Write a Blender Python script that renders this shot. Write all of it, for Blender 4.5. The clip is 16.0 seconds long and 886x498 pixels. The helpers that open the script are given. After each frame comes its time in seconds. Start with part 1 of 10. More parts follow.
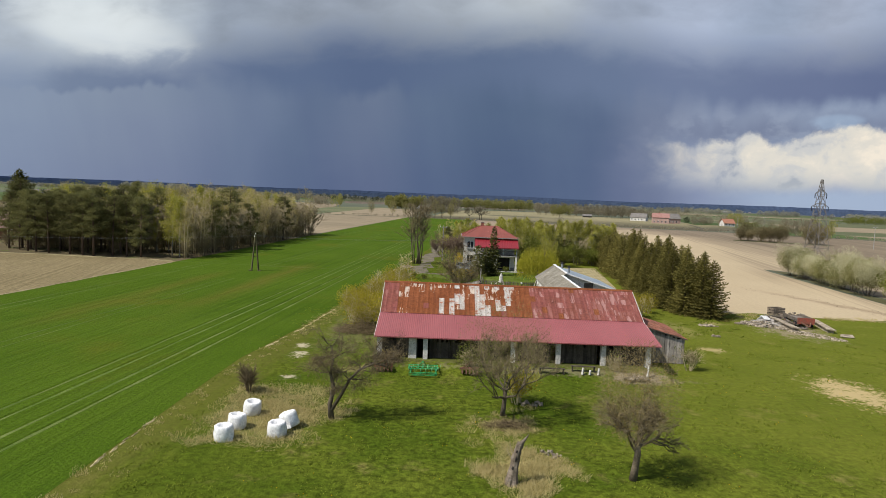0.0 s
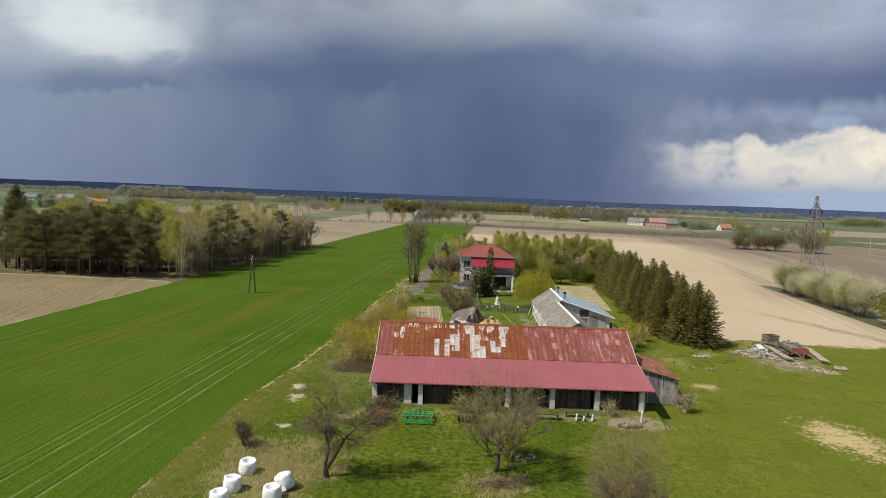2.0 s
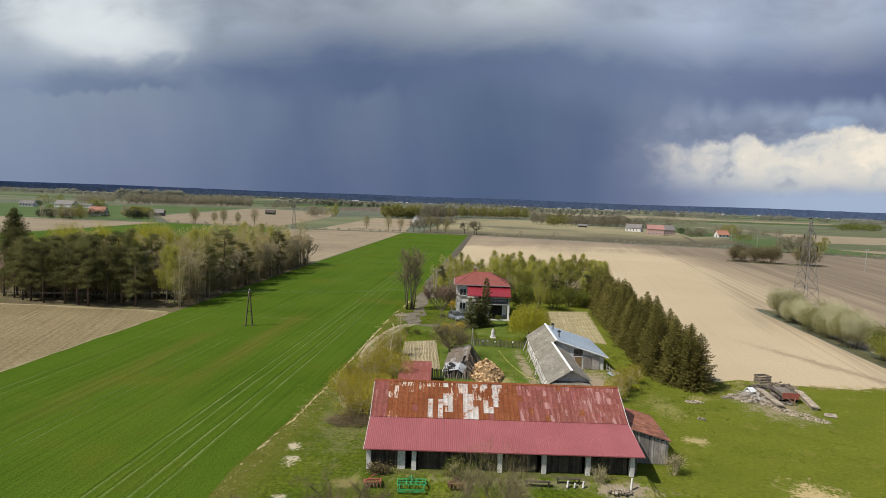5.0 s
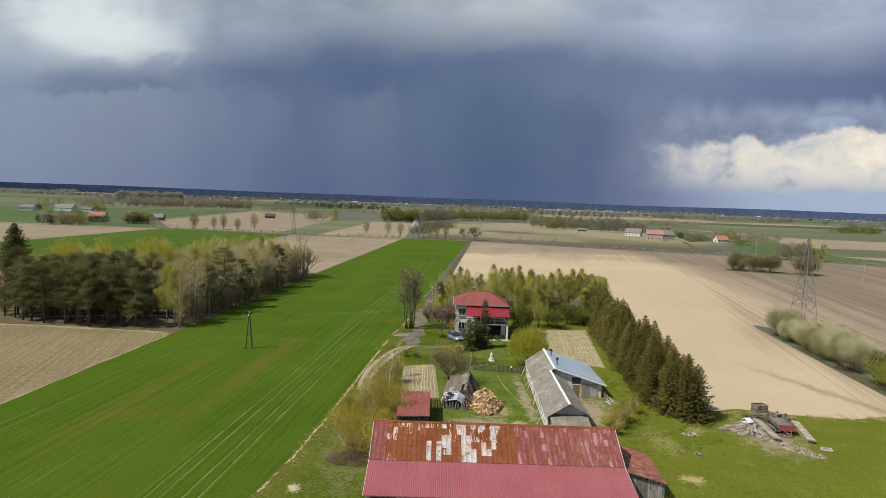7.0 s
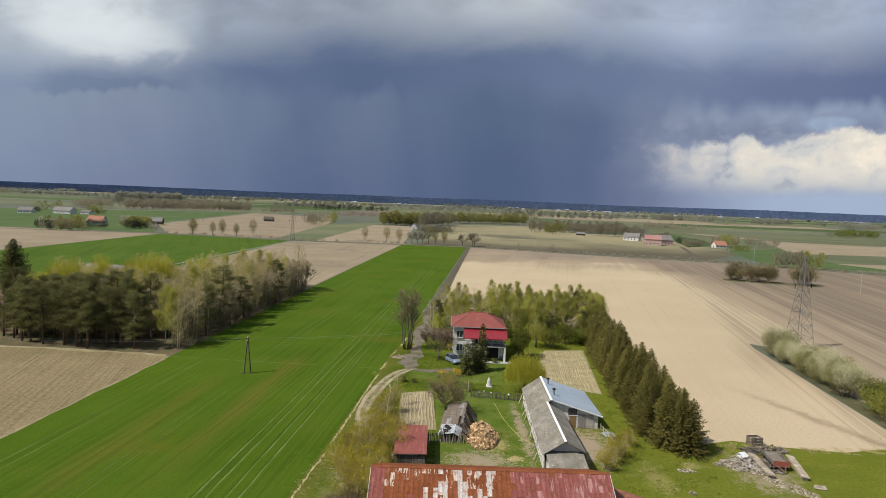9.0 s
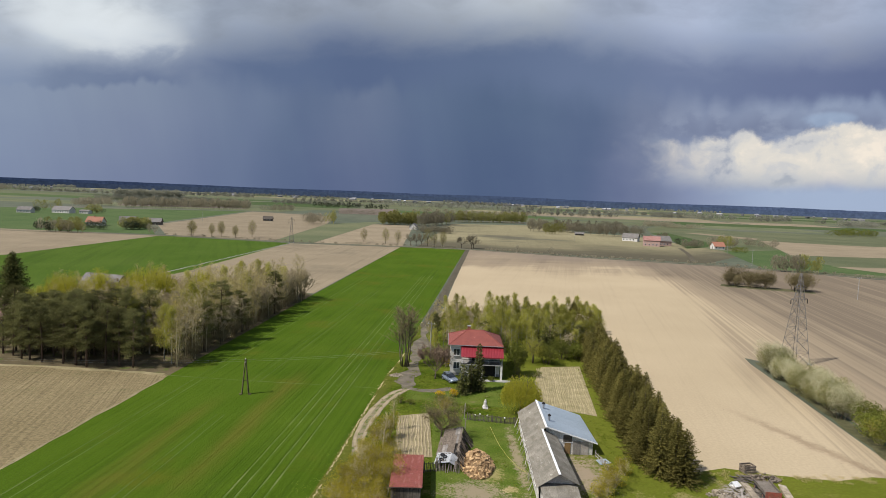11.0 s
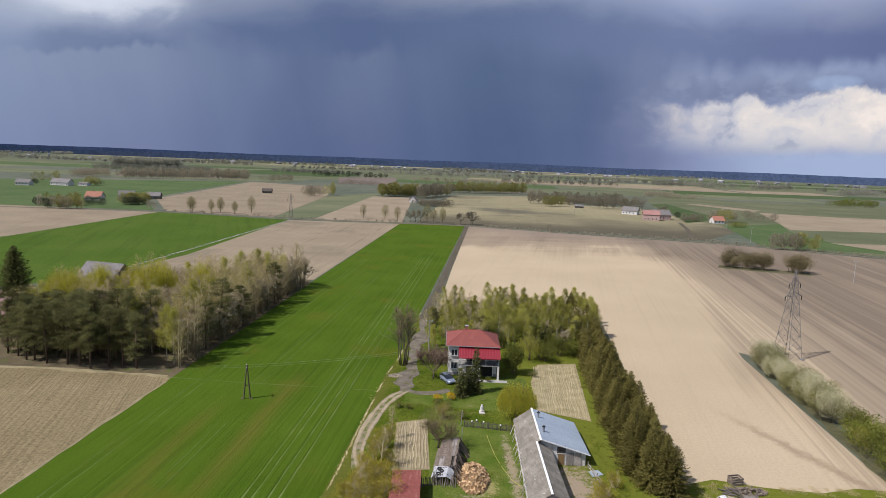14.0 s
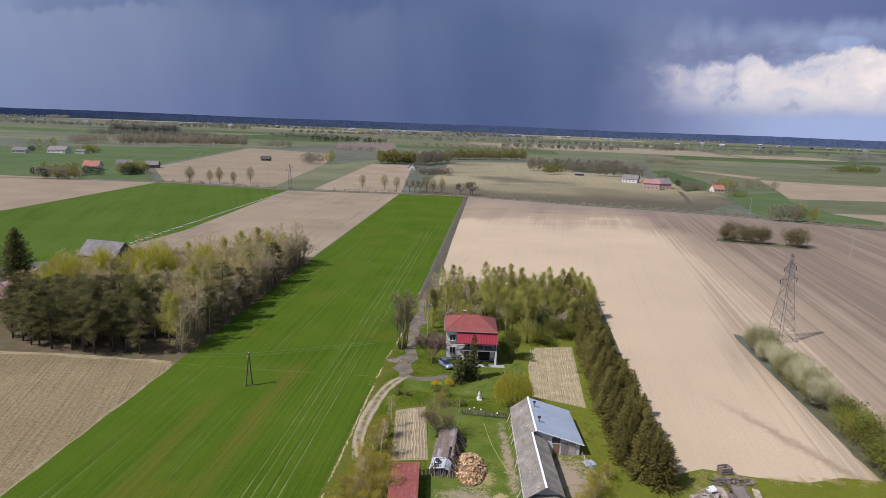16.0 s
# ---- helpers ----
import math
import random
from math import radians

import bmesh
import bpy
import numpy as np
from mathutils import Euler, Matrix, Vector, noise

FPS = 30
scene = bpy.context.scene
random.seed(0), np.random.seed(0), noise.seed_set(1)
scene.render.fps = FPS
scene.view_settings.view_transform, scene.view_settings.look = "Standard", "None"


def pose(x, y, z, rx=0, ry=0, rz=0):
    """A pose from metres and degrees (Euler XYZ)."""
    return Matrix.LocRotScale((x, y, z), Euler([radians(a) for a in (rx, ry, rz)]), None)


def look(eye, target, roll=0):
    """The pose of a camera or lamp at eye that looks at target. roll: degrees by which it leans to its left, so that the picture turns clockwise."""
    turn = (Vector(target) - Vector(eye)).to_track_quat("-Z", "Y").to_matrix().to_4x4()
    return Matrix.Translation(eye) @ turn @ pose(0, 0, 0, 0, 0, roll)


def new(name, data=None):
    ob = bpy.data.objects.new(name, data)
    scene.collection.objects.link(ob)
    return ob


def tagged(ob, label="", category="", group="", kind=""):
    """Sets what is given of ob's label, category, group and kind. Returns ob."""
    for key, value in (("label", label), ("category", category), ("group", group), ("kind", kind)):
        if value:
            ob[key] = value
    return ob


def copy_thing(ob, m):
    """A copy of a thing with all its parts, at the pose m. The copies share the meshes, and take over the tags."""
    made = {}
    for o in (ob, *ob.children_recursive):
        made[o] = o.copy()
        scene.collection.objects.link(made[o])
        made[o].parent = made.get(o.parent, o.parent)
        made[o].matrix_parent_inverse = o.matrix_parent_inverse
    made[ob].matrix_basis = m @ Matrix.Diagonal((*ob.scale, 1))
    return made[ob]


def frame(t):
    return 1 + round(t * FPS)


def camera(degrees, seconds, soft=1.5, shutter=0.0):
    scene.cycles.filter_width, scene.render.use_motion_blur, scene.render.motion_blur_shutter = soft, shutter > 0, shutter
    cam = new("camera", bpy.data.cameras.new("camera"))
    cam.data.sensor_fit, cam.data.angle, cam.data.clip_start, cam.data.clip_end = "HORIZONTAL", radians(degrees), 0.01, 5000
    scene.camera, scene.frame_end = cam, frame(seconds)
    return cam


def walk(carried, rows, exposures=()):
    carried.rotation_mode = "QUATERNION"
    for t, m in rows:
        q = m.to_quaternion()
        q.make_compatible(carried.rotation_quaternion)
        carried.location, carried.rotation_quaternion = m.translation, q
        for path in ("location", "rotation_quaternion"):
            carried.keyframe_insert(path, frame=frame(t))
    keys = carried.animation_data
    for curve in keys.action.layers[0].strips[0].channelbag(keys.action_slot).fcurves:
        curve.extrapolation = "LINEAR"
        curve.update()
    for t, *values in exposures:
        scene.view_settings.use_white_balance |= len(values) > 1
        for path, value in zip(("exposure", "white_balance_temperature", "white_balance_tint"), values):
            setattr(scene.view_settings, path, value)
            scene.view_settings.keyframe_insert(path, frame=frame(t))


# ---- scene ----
cam = camera(70, 16.0, soft=0.8)
# seconds, eye, target, roll
PATH = [
    (0, (1.435, 1.441, 13.073), (1.4234, 3.4349, 12.9153), 2.29),
    (0.5, (1.530, 1.489, 13.890), (1.5200, 3.4828, 13.7337), 2.23),
    (1, (1.570, 1.509, 14.739), (1.5620, 3.5023, 14.5830), 2.26),
    (1.5, (1.561, 1.480, 15.579), (1.5539, 3.4738, 15.4230), 2.24),
    (2, (1.549, 1.403, 16.569), (1.5437, 3.3973, 16.4148), 2.19),
    (2.5, (1.553, 1.369, 17.428), (1.5479, 3.3638, 17.2753), 2.19),
    (3, (1.575, 1.334, 18.281), (1.5714, 3.3277, 18.1289), 2.15),
    (3.5, (1.624, 1.275, 19.135), (1.6210, 3.2695, 18.9836), 2.09),
    (4, (1.704, 1.265, 20.150), (1.7029, 3.2587, 19.9986), 2.10),
    (4.5, (1.760, 1.168, 21.055), (1.7586, 3.1619, 20.9038), 2.10),
    (5, (1.810, 1.099, 21.922), (1.8091, 3.0929, 21.7706), 2.09),
    (7.5, (1.772, 0.905, 26.873), (1.7727, 2.8996, 26.7226), 2.12),
    (8, (1.722, 0.885, 28.017), (1.7239, 2.8792, 27.8660), 2.14),
    (8.5, (1.731, 0.822, 29.064), (1.7341, 2.8168, 28.9131), 2.18),
    (9, (1.789, 0.782, 30.148), (1.7927, 2.7765, 29.9962), 2.23),
    (11.5, (2.102, 0.531, 35.869), (2.1082, 2.5231, 35.6943), 2.26),
    (12, (2.110, 0.500, 37.123), (2.1168, 2.4906, 36.9354), 2.21),
    (12.5, (2.118, 0.437, 38.304), (2.1245, 2.4272, 38.1026), 2.22),
    (13, (2.178, 0.402, 39.422), (2.1850, 2.3901, 39.2109), 2.24),
    (13.5, (2.164, 0.433, 40.543), (2.1722, 2.4186, 40.3031), 2.25),
    (14, (2.243, 0.426, 41.858), (2.2526, 2.4077, 41.5849), 2.24),
    (14.5, (2.253, 0.367, 43.069), (2.2632, 2.3441, 42.7681), 2.26),
    (15, (2.283, 0.349, 44.191), (2.2943, 2.3218, 43.8627), 2.23),
    (15.5, (2.283, 0.355, 45.346), (2.2970, 2.3231, 44.9908), 2.19),
    (16, (2.377, 0.374, 46.503), (2.3912, 2.3360, 46.1167), 2.20),
]
walk(cam, [(t, look(eye, target, roll)) for t, eye, target, roll in PATH], [(0, 0.25, 6500, 10), (9, 0.25, 6500, 10.5), (12, 0.25, 6350, 13), (14, 0.25, 6120, 18), (16, 0.25, 5950, 23)])

# ---- light ----
SUN_EL, SUN_AZ = 52.0, 244.0          # degrees above the plain, clockwise from +y
sun = new("sun", bpy.data.lights.new("sun", "SUN"))
sun.data.energy, sun.data.angle, sun.data.color = 4.6, radians(0.53), (1.0, 0.955, 0.88)
_to_sun = Vector((math.sin(radians(SUN_AZ)) * math.cos(radians(SUN_EL)), math.cos(radians(SUN_AZ)) * math.cos(radians(SUN_EL)), math.sin(radians(SUN_EL))))
sun.matrix_world = look(_to_sun * 200, (0, 0, 0))


def nd(tree, kind, *ins, **props):
    """A node; positional values or sockets fill its inputs in order (None leaves one alone)."""
    n = tree.nodes.new(kind)
    for k, v in props.items():
        if k == "ins":
            for name, val in v.items():
                put_in(tree, n.inputs[name], val)
        elif k == "operation":
            n.operation = v
        elif k == "blend_type":
            n.blend_type = v
        elif k == "data_type":
            n.data_type = v
        elif k == "noise_dimensions":
            n.noise_dimensions = v
        elif k == "clamp":
            n.clamp = v
        elif k == "feature":
            n.feature = v
    for i, v in enumerate(ins):
        if v is not None:
            put_in(tree, n.inputs[i], v)
    return n


def put_in(tree, socket, v):
    if isinstance(v, bpy.types.NodeSocket):
        tree.links.new(v, socket)
    elif isinstance(v, tuple) and len(v) == 3 and socket.type == "RGBA":
        socket.default_value = (*v, 1.0)
    else:
        socket.default_value = v


def mth(tree, op, a, b=None, c=None):
    return nd(tree, "ShaderNodeMath", a, b, c, operation=op).outputs[0]


def mixc(tree, f, a, b, mode="MIX"):
    n = tree.nodes.new("ShaderNodeMixRGB")
    n.blend_type = mode
    put_in(tree, n.inputs[0], f), put_in(tree, n.inputs[1], a), put_in(tree, n.inputs[2], b)
    return n.outputs[0]


def smooth(tree, v, lo, hi, a=0.0, b=1.0):
    n = tree.nodes.new("ShaderNodeMapRange")
    n.interpolation_type = "SMOOTHSTEP"
    for i, x in enumerate((v, lo, hi, a, b)):
        put_in(tree, n.inputs[i], x)
    return n.outputs[0]


def noise_fac(tree, vec, scale, detail=3.0, rough=0.55, distortion=0.0):
    n = tree.nodes.new("ShaderNodeTexNoise")
    put_in(tree, n.inputs["Vector"], vec)
    n.inputs["Scale"].default_value, n.inputs["Detail"].default_value = scale, detail
    n.inputs["Roughness"].default_value, n.inputs["Distortion"].default_value = rough, distortion
    return n.outputs["Fac"]


def stretched(tree, vec, sx, sy, sz, turn=0.0):
    n = tree.nodes.new("ShaderNodeMapping")
    put_in(tree, n.inputs["Vector"], vec)
    n.inputs["Scale"].default_value = (sx, sy, sz)
    m = tree.nodes.new("ShaderNodeMapping")
    put_in(tree, m.inputs["Vector"], vec)
    m.inputs["Rotation"].default_value = (0, 0, radians(turn))
    tree.links.new(m.outputs[0], n.inputs["Vector"])
    return n.outputs[0]


def tone(r, g, b):
    """Radiance of the sky where it shows as this display colour."""
    return tuple(((c / 255 + 0.055) / 1.055) ** 2.4 / 1.19 for c in (r * 1.035, g * 1.046, b * 1.015))


def ramp(tree, fac, stops):
    """A colour from stops (place, colour), eased from one to the next."""
    n = tree.nodes.new("ShaderNodeValToRGB")
    put_in(tree, n.inputs[0], fac)
    n.color_ramp.interpolation = "EASE"
    els = n.color_ramp.elements
    while len(els) < len(stops):
        els.new(0.5)
    for e, (p, c) in zip(els, stops):
        e.position, e.color = p, (*c, 1.0)
    return n.outputs[0]


def height_along(tree, fac, stops):
    """A single value along the same kind of ramp."""
    n = ramp(tree, fac, [(p, (h / 4, h / 4, h / 4)) for p, h in stops])
    return mth(tree, "MULTIPLY", nd(tree, "ShaderNodeSeparateColor", n).outputs[0], 4.0)


def storm_sky():
    """Clear sky behind; ahead a rain-laden cloud bank that opens on sunlit cumulus.
    The bank is laid out on a plane square to +y: a across (0 west, 15.7 east), b downwards (0 high, 3.5 the horizon)."""
    world = bpy.data.worlds.new("storm_sky")
    scene.world, world.use_nodes = world, True
    t = world.node_tree
    t.nodes.clear()
    sky = t.nodes.new("ShaderNodeTexSky")
    sky.sky_type, sky.sun_disc = "NISHITA", False
    sky.sun_elevation, sky.sun_rotation = radians(SUN_EL), radians(SUN_AZ)
    x, y, z = nd(t, "ShaderNodeSeparateXYZ", t.nodes.new("ShaderNodeTexCoord").outputs["Generated"]).outputs
    ahead = mth(t, "MAXIMUM", y, 0.12)
    gx, gz = mth(t, "DIVIDE", x, ahead), mth(t, "DIVIDE", z, ahead)
    a = mth(t, "ADD", mth(t, "MULTIPLY", gx, 11.3), 7.84)
    b = mth(t, "DIVIDE", mth(t, "SUBTRACT", mth(t, "ADD", mth(t, "MULTIPLY", gx, 0.0345), 0.3096), gz), 0.0866)

    def cloud(sx, sy, seed, scale, detail=4, rough=0.55, bend=0.0):
        """Noise about 0 on the plane, stretched by sx and sy."""
        v = nd(t, "ShaderNodeCombineXYZ", mth(t, "MULTIPLY", a, sx), mth(t, "MULTIPLY", b, sy), seed).outputs[0]
        return mth(t, "SUBTRACT", noise_fac(t, v, scale, detail, rough, bend), 0.5)

    big, mid, fine = cloud(0.5, 1.0, 2.0, 0.8, 3, 0.5), cloud(0.55, 1.1, 5.0, 2.0, 5, 0.55, 0.3), cloud(0.7, 1.0, 8.0, 5.0, 4, 0.55)
    aw = mth(t, "DIVIDE", mth(t, "ADD", a, mth(t, "MULTIPLY", big, 1.2)), 15.7)
    bw = mth(t, "ADD", b, mth(t, "ADD", mth(t, "MULTIPLY", mid, 0.34), mth(t, "MULTIPLY", fine, 0.10)))
    # rain curtains
    rain = ramp(t, aw, [(p / 15.7, tone(*c)) for p, c in ((0.0, (127, 139, 167)), (2.2, (122, 133, 160)), (4.2, (104, 117, 147)), (5.2, (93, 107, 138)), (6.3, (99, 111, 141)), (7.3, (90, 105, 136)), (8.6, (83, 99, 130)), (10.2, (89, 104, 135)), (11.2, (112, 122, 151)), (12.4, (137, 147, 175)), (15.0, (152, 165, 194)))])
    lean = mth(t, "ADD", a, mth(t, "MULTIPLY", b, -0.22))
    shafts = mth(t, "SUBTRACT", noise_fac(t, nd(t, "ShaderNodeCombineXYZ", lean, mth(t, "MULTIPLY", b, 0.16), 3.0).outputs[0], 1.1, 3, 0.5), 0.5)
    k = mth(t, "ADD", mth(t, "MULTIPLY", shafts, 0.22), mth(t, "ADD", mth(t, "MULTIPLY", big, 0.18), 1.0))
    k = mth(t, "MULTIPLY", k, smooth(t, b, 1.7, 3.5, 1.05, 0.88))
    rain = mixc(t, 1.0, rain, nd(t, "ShaderNodeCombineXYZ", k, k, mth(t, "MULTIPLY", mth(t, "ADD", k, 1.0), 0.5)).outputs[0], "MULTIPLY")
    # the dark underside of the bank, with a ragged lower edge in places
    under = ramp(t, aw, [(p / 15.7, tone(*c)) for p, c in ((0.0, (128, 141, 169)), (1.3, (113, 126, 155)), (3.0, (105, 118, 149)), (4.8, (91, 106, 139)), (6.2, (86, 101, 135)), (8.2, (92, 107, 139)), (10.5, (101, 115, 147)), (12.0, (108, 120, 153)), (14.0, (102, 113, 148)), (15.6, (97, 108, 144)))])
    lobes = mth(t, "ADD", mth(t, "MULTIPLY", mth(t, "ABSOLUTE", cloud(1.0, 0.25, 13.0, 1.5, 2, 0.45)), 0.9), mth(t, "MULTIPLY", cloud(1.0, 0.6, 17.0, 4.5, 3, 0.5), 0.14))
    edge = mth(t, "ADD", b, mth(t, "ADD", lobes, mth(t, "MULTIPLY", fine, 0.07)))
    low = height_along(t, mth(t, "DIVIDE", a, 15.7), [(0.0, 1.66), (0.09, 1.74), (0.15, 1.60), (0.24, 1.58), (0.33, 1.70), (0.43, 1.76), (0.52, 1.62), (0.70, 1.95), (0.80, 2.02), (0.86, 2.06), (1.0, 2.10)])
    crisp = height_along(t, mth(t, "DIVIDE", a, 15.7), [(0.0, 0.12), (0.18, 0.14), (0.27, 0.65), (0.34, 0.45), (0.42, 0.30), (0.50, 0.8), (0.72, 0.8), (0.84, 0.55), (1.0, 0.50)])
    off = mth(t, "DIVIDE", mth(t, "SUBTRACT", edge, low), crisp)
    col = mixc(t, smooth(t, off, -0.5, 0.5, 1.0, 0.0), rain, under)
    # lilac cloud under the eastern bank, with darker hanging lobes
    veil = mth(t, "MULTIPLY", smooth(t, mth(t, "ADD", a, mth(t, "MULTIPLY", mid, 1.5)), 10.9, 12.3), smooth(t, off, -0.4, 0.9))
    lilac = mixc(t, smooth(t, mth(t, "ADD", mth(t, "MULTIPLY", mid, 1.0), mth(t, "MULTIPLY", cloud(1.0, 1.2, 23.0, 1.6, 4, 0.55), 1.3)), -0.10, 0.16), tone(117, 126, 155), tone(135, 144, 170))
    col = mixc(t, mth(t, "MULTIPLY", veil, smooth(t, b, 2.75, 2.35)), col, lilac)
    # sunlit cloud tops above the bank
    top = height_along(t, mth(t, "DIVIDE", a, 15.7), [(0.0, 1.16), (0.07, 1.10), (0.16, 1.18), (0.21, 1.10), (0.27, 0.98), (0.38, 0.72), (0.50, 0.80), (0.60, 0.66), (0.69, 0.92), (0.79, 1.12), (0.90, 1.06), (1.0, 0.92)])
    light = ramp(t, aw, [(p / 15.7, tone(*c)) for p, c in ((0.0, (172, 180, 197)), (0.9, (198, 205, 218)), (1.9, (202, 208, 220)), (2.8, (176, 184, 200)), (3.6, (148, 157, 177)), (5.5, (146, 154, 173)), (7.8, (156, 163, 179)), (9.3, (174, 180, 193)), (10.6, (152, 161, 184)), (12.2, (160, 169, 194)), (13.3, (150, 161, 187)), (14.4, (158, 166, 190)), (15.7, (150, 160, 186)))])
    lit = mth(t, "ADD", 1.0, mth(t, "ADD", mth(t, "MULTIPLY", mid, 0.55), mth(t, "MULTIPLY", big, 0.45)))
    light = mixc(t, 1.0, light, nd(t, "ShaderNodeCombineXYZ", lit, lit, lit).outputs[0], "MULTIPLY")
    rise = mth(t, "SUBTRACT", mth(t, "ADD", b, mth(t, "ADD", mth(t, "MULTIPLY", mid, 0.55), mth(t, "MULTIPLY", big, 0.35))), top)
    col = mixc(t, smooth(t, rise, 0.42, -0.62), col, light)
    # the brightest billow, rounded at its eastern end
    bil = mth(t, "ADD", mth(t, "MULTIPLY", mth(t, "SUBTRACT", a, 1.55), 0.62), mth(t, "MULTIPLY", mid, 0.7))
    bv = mth(t, "ADD", mth(t, "SUBTRACT", b, mth(t, "ADD", 0.50, mth(t, "MULTIPLY", mth(t, "SUBTRACT", a, 1.55), 0.17))), mth(t, "MULTIPLY", mid, 0.6))
    near = mth(t, "ADD", mth(t, "MULTIPLY", bil, bil), mth(t, "MULTIPLY", mth(t, "MULTIPLY", bv, bv), 4.2))
    col = mixc(t, smooth(t, near, 1.5, 0.1, 0.0, 0.62), col, tone(218, 222, 230))
    # cumulus seen under the edge of the bank
    puff = cloud(1.0, 1.25, 31.0, 1.5, 6, 0.56, 0.25)
    wisp = cloud(1.0, 1.0, 37.0, 2.6, 5, 0.6)
    head = height_along(t, mth(t, "DIVIDE", a, 15.7), [(0.70, 2.38), (0.77, 2.56), (0.815, 2.50), (0.835, 2.34), (0.86, 2.58), (0.885, 2.50), (0.91, 2.30), (0.94, 2.24), (1.0, 2.28)])
    up = mth(t, "SUBTRACT", mth(t, "ADD", b, mth(t, "ADD", mth(t, "MULTIPLY", wisp, 0.42), mth(t, "MULTIPLY", puff, 0.12))), head)
    foot = mth(t, "ADD", b, mth(t, "MULTIPLY", puff, 0.45))
    open_ = mth(t, "MULTIPLY", smooth(t, mth(t, "ADD", a, mth(t, "ADD", mth(t, "MULTIPLY", puff, 1.4), mth(t, "MULTIPLY", b, -0.55))), 9.4, 11.7), mth(t, "MULTIPLY", smooth(t, up, -0.05, 0.10), smooth(t, foot, 3.55, 3.22)))
    body = mth(t, "ADD", mth(t, "MULTIPLY", puff, 1.5), mth(t, "MULTIPLY", smooth(t, a, 12.0, 15.2, -0.12, 0.12), 1.0))
    white = ramp(t, mth(t, "ADD", body, 0.5), [(0.22, tone(164, 168, 182)), (0.42, tone(200, 198, 202)), (0.60, tone(218, 211, 206)), (0.82, tone(238, 225, 214))])
    white = mixc(t, smooth(t, foot, 2.95, 3.35, 0.0, 0.62), white, tone(172, 177, 190))
    col = mixc(t, mth(t, "MULTIPLY", open_, 0.96), col, white)
    # pale strip of clear sky at the foot of the cumulus, and a blue hole beside it
    col = mixc(t, mth(t, "MULTIPLY", smooth(t, a, 11.8, 14.0), smooth(t, mth(t, "ADD", b, mth(t, "MULTIPLY", wisp, 0.15)), 3.30, 3.52, 0.0, 0.75)), col, tone(163, 177, 205))
    hx, hy = mth(t, "SUBTRACT", a, 14.65), mth(t, "ADD", mth(t, "SUBTRACT", b, 2.16), mth(t, "MULTIPLY", wisp, 0.2))
    hole = mth(t, "ADD", mth(t, "MULTIPLY", mth(t, "MULTIPLY", hx, hx), 2.2), mth(t, "MULTIPLY", mth(t, "MULTIPLY", hy, hy), 26.0))
    col = mixc(t, smooth(t, mth(t, "ADD", hole, mth(t, "MULTIPLY", wisp, 1.2)), 0.75, 0.1, 0.0, 0.42), col, tone(166, 186, 216))
    # overhead the bank thins to bright grey
    col = mixc(t, smooth(t, z, 0.30, 0.62), col, (0.36, 0.39, 0.46))
    bank = nd(t, "ShaderNodeBackground", col, 1.0)
    clear = nd(t, "ShaderNodeBackground", sky.outputs[0], 0.10)
    # the bank reaches overhead; the sky behind is clear with the sun in it
    cover = smooth(t, mth(t, "ADD", y, mth(t, "MULTIPLY", big, 0.3)), -0.05, 0.45)
    mix = nd(t, "ShaderNodeMixShader", cover, clear.outputs[0], bank.outputs[0])
    out = t.nodes.new("ShaderNodeOutputWorld")
    t.links.new(mix.outputs[0], out.inputs[0])


storm_sky()


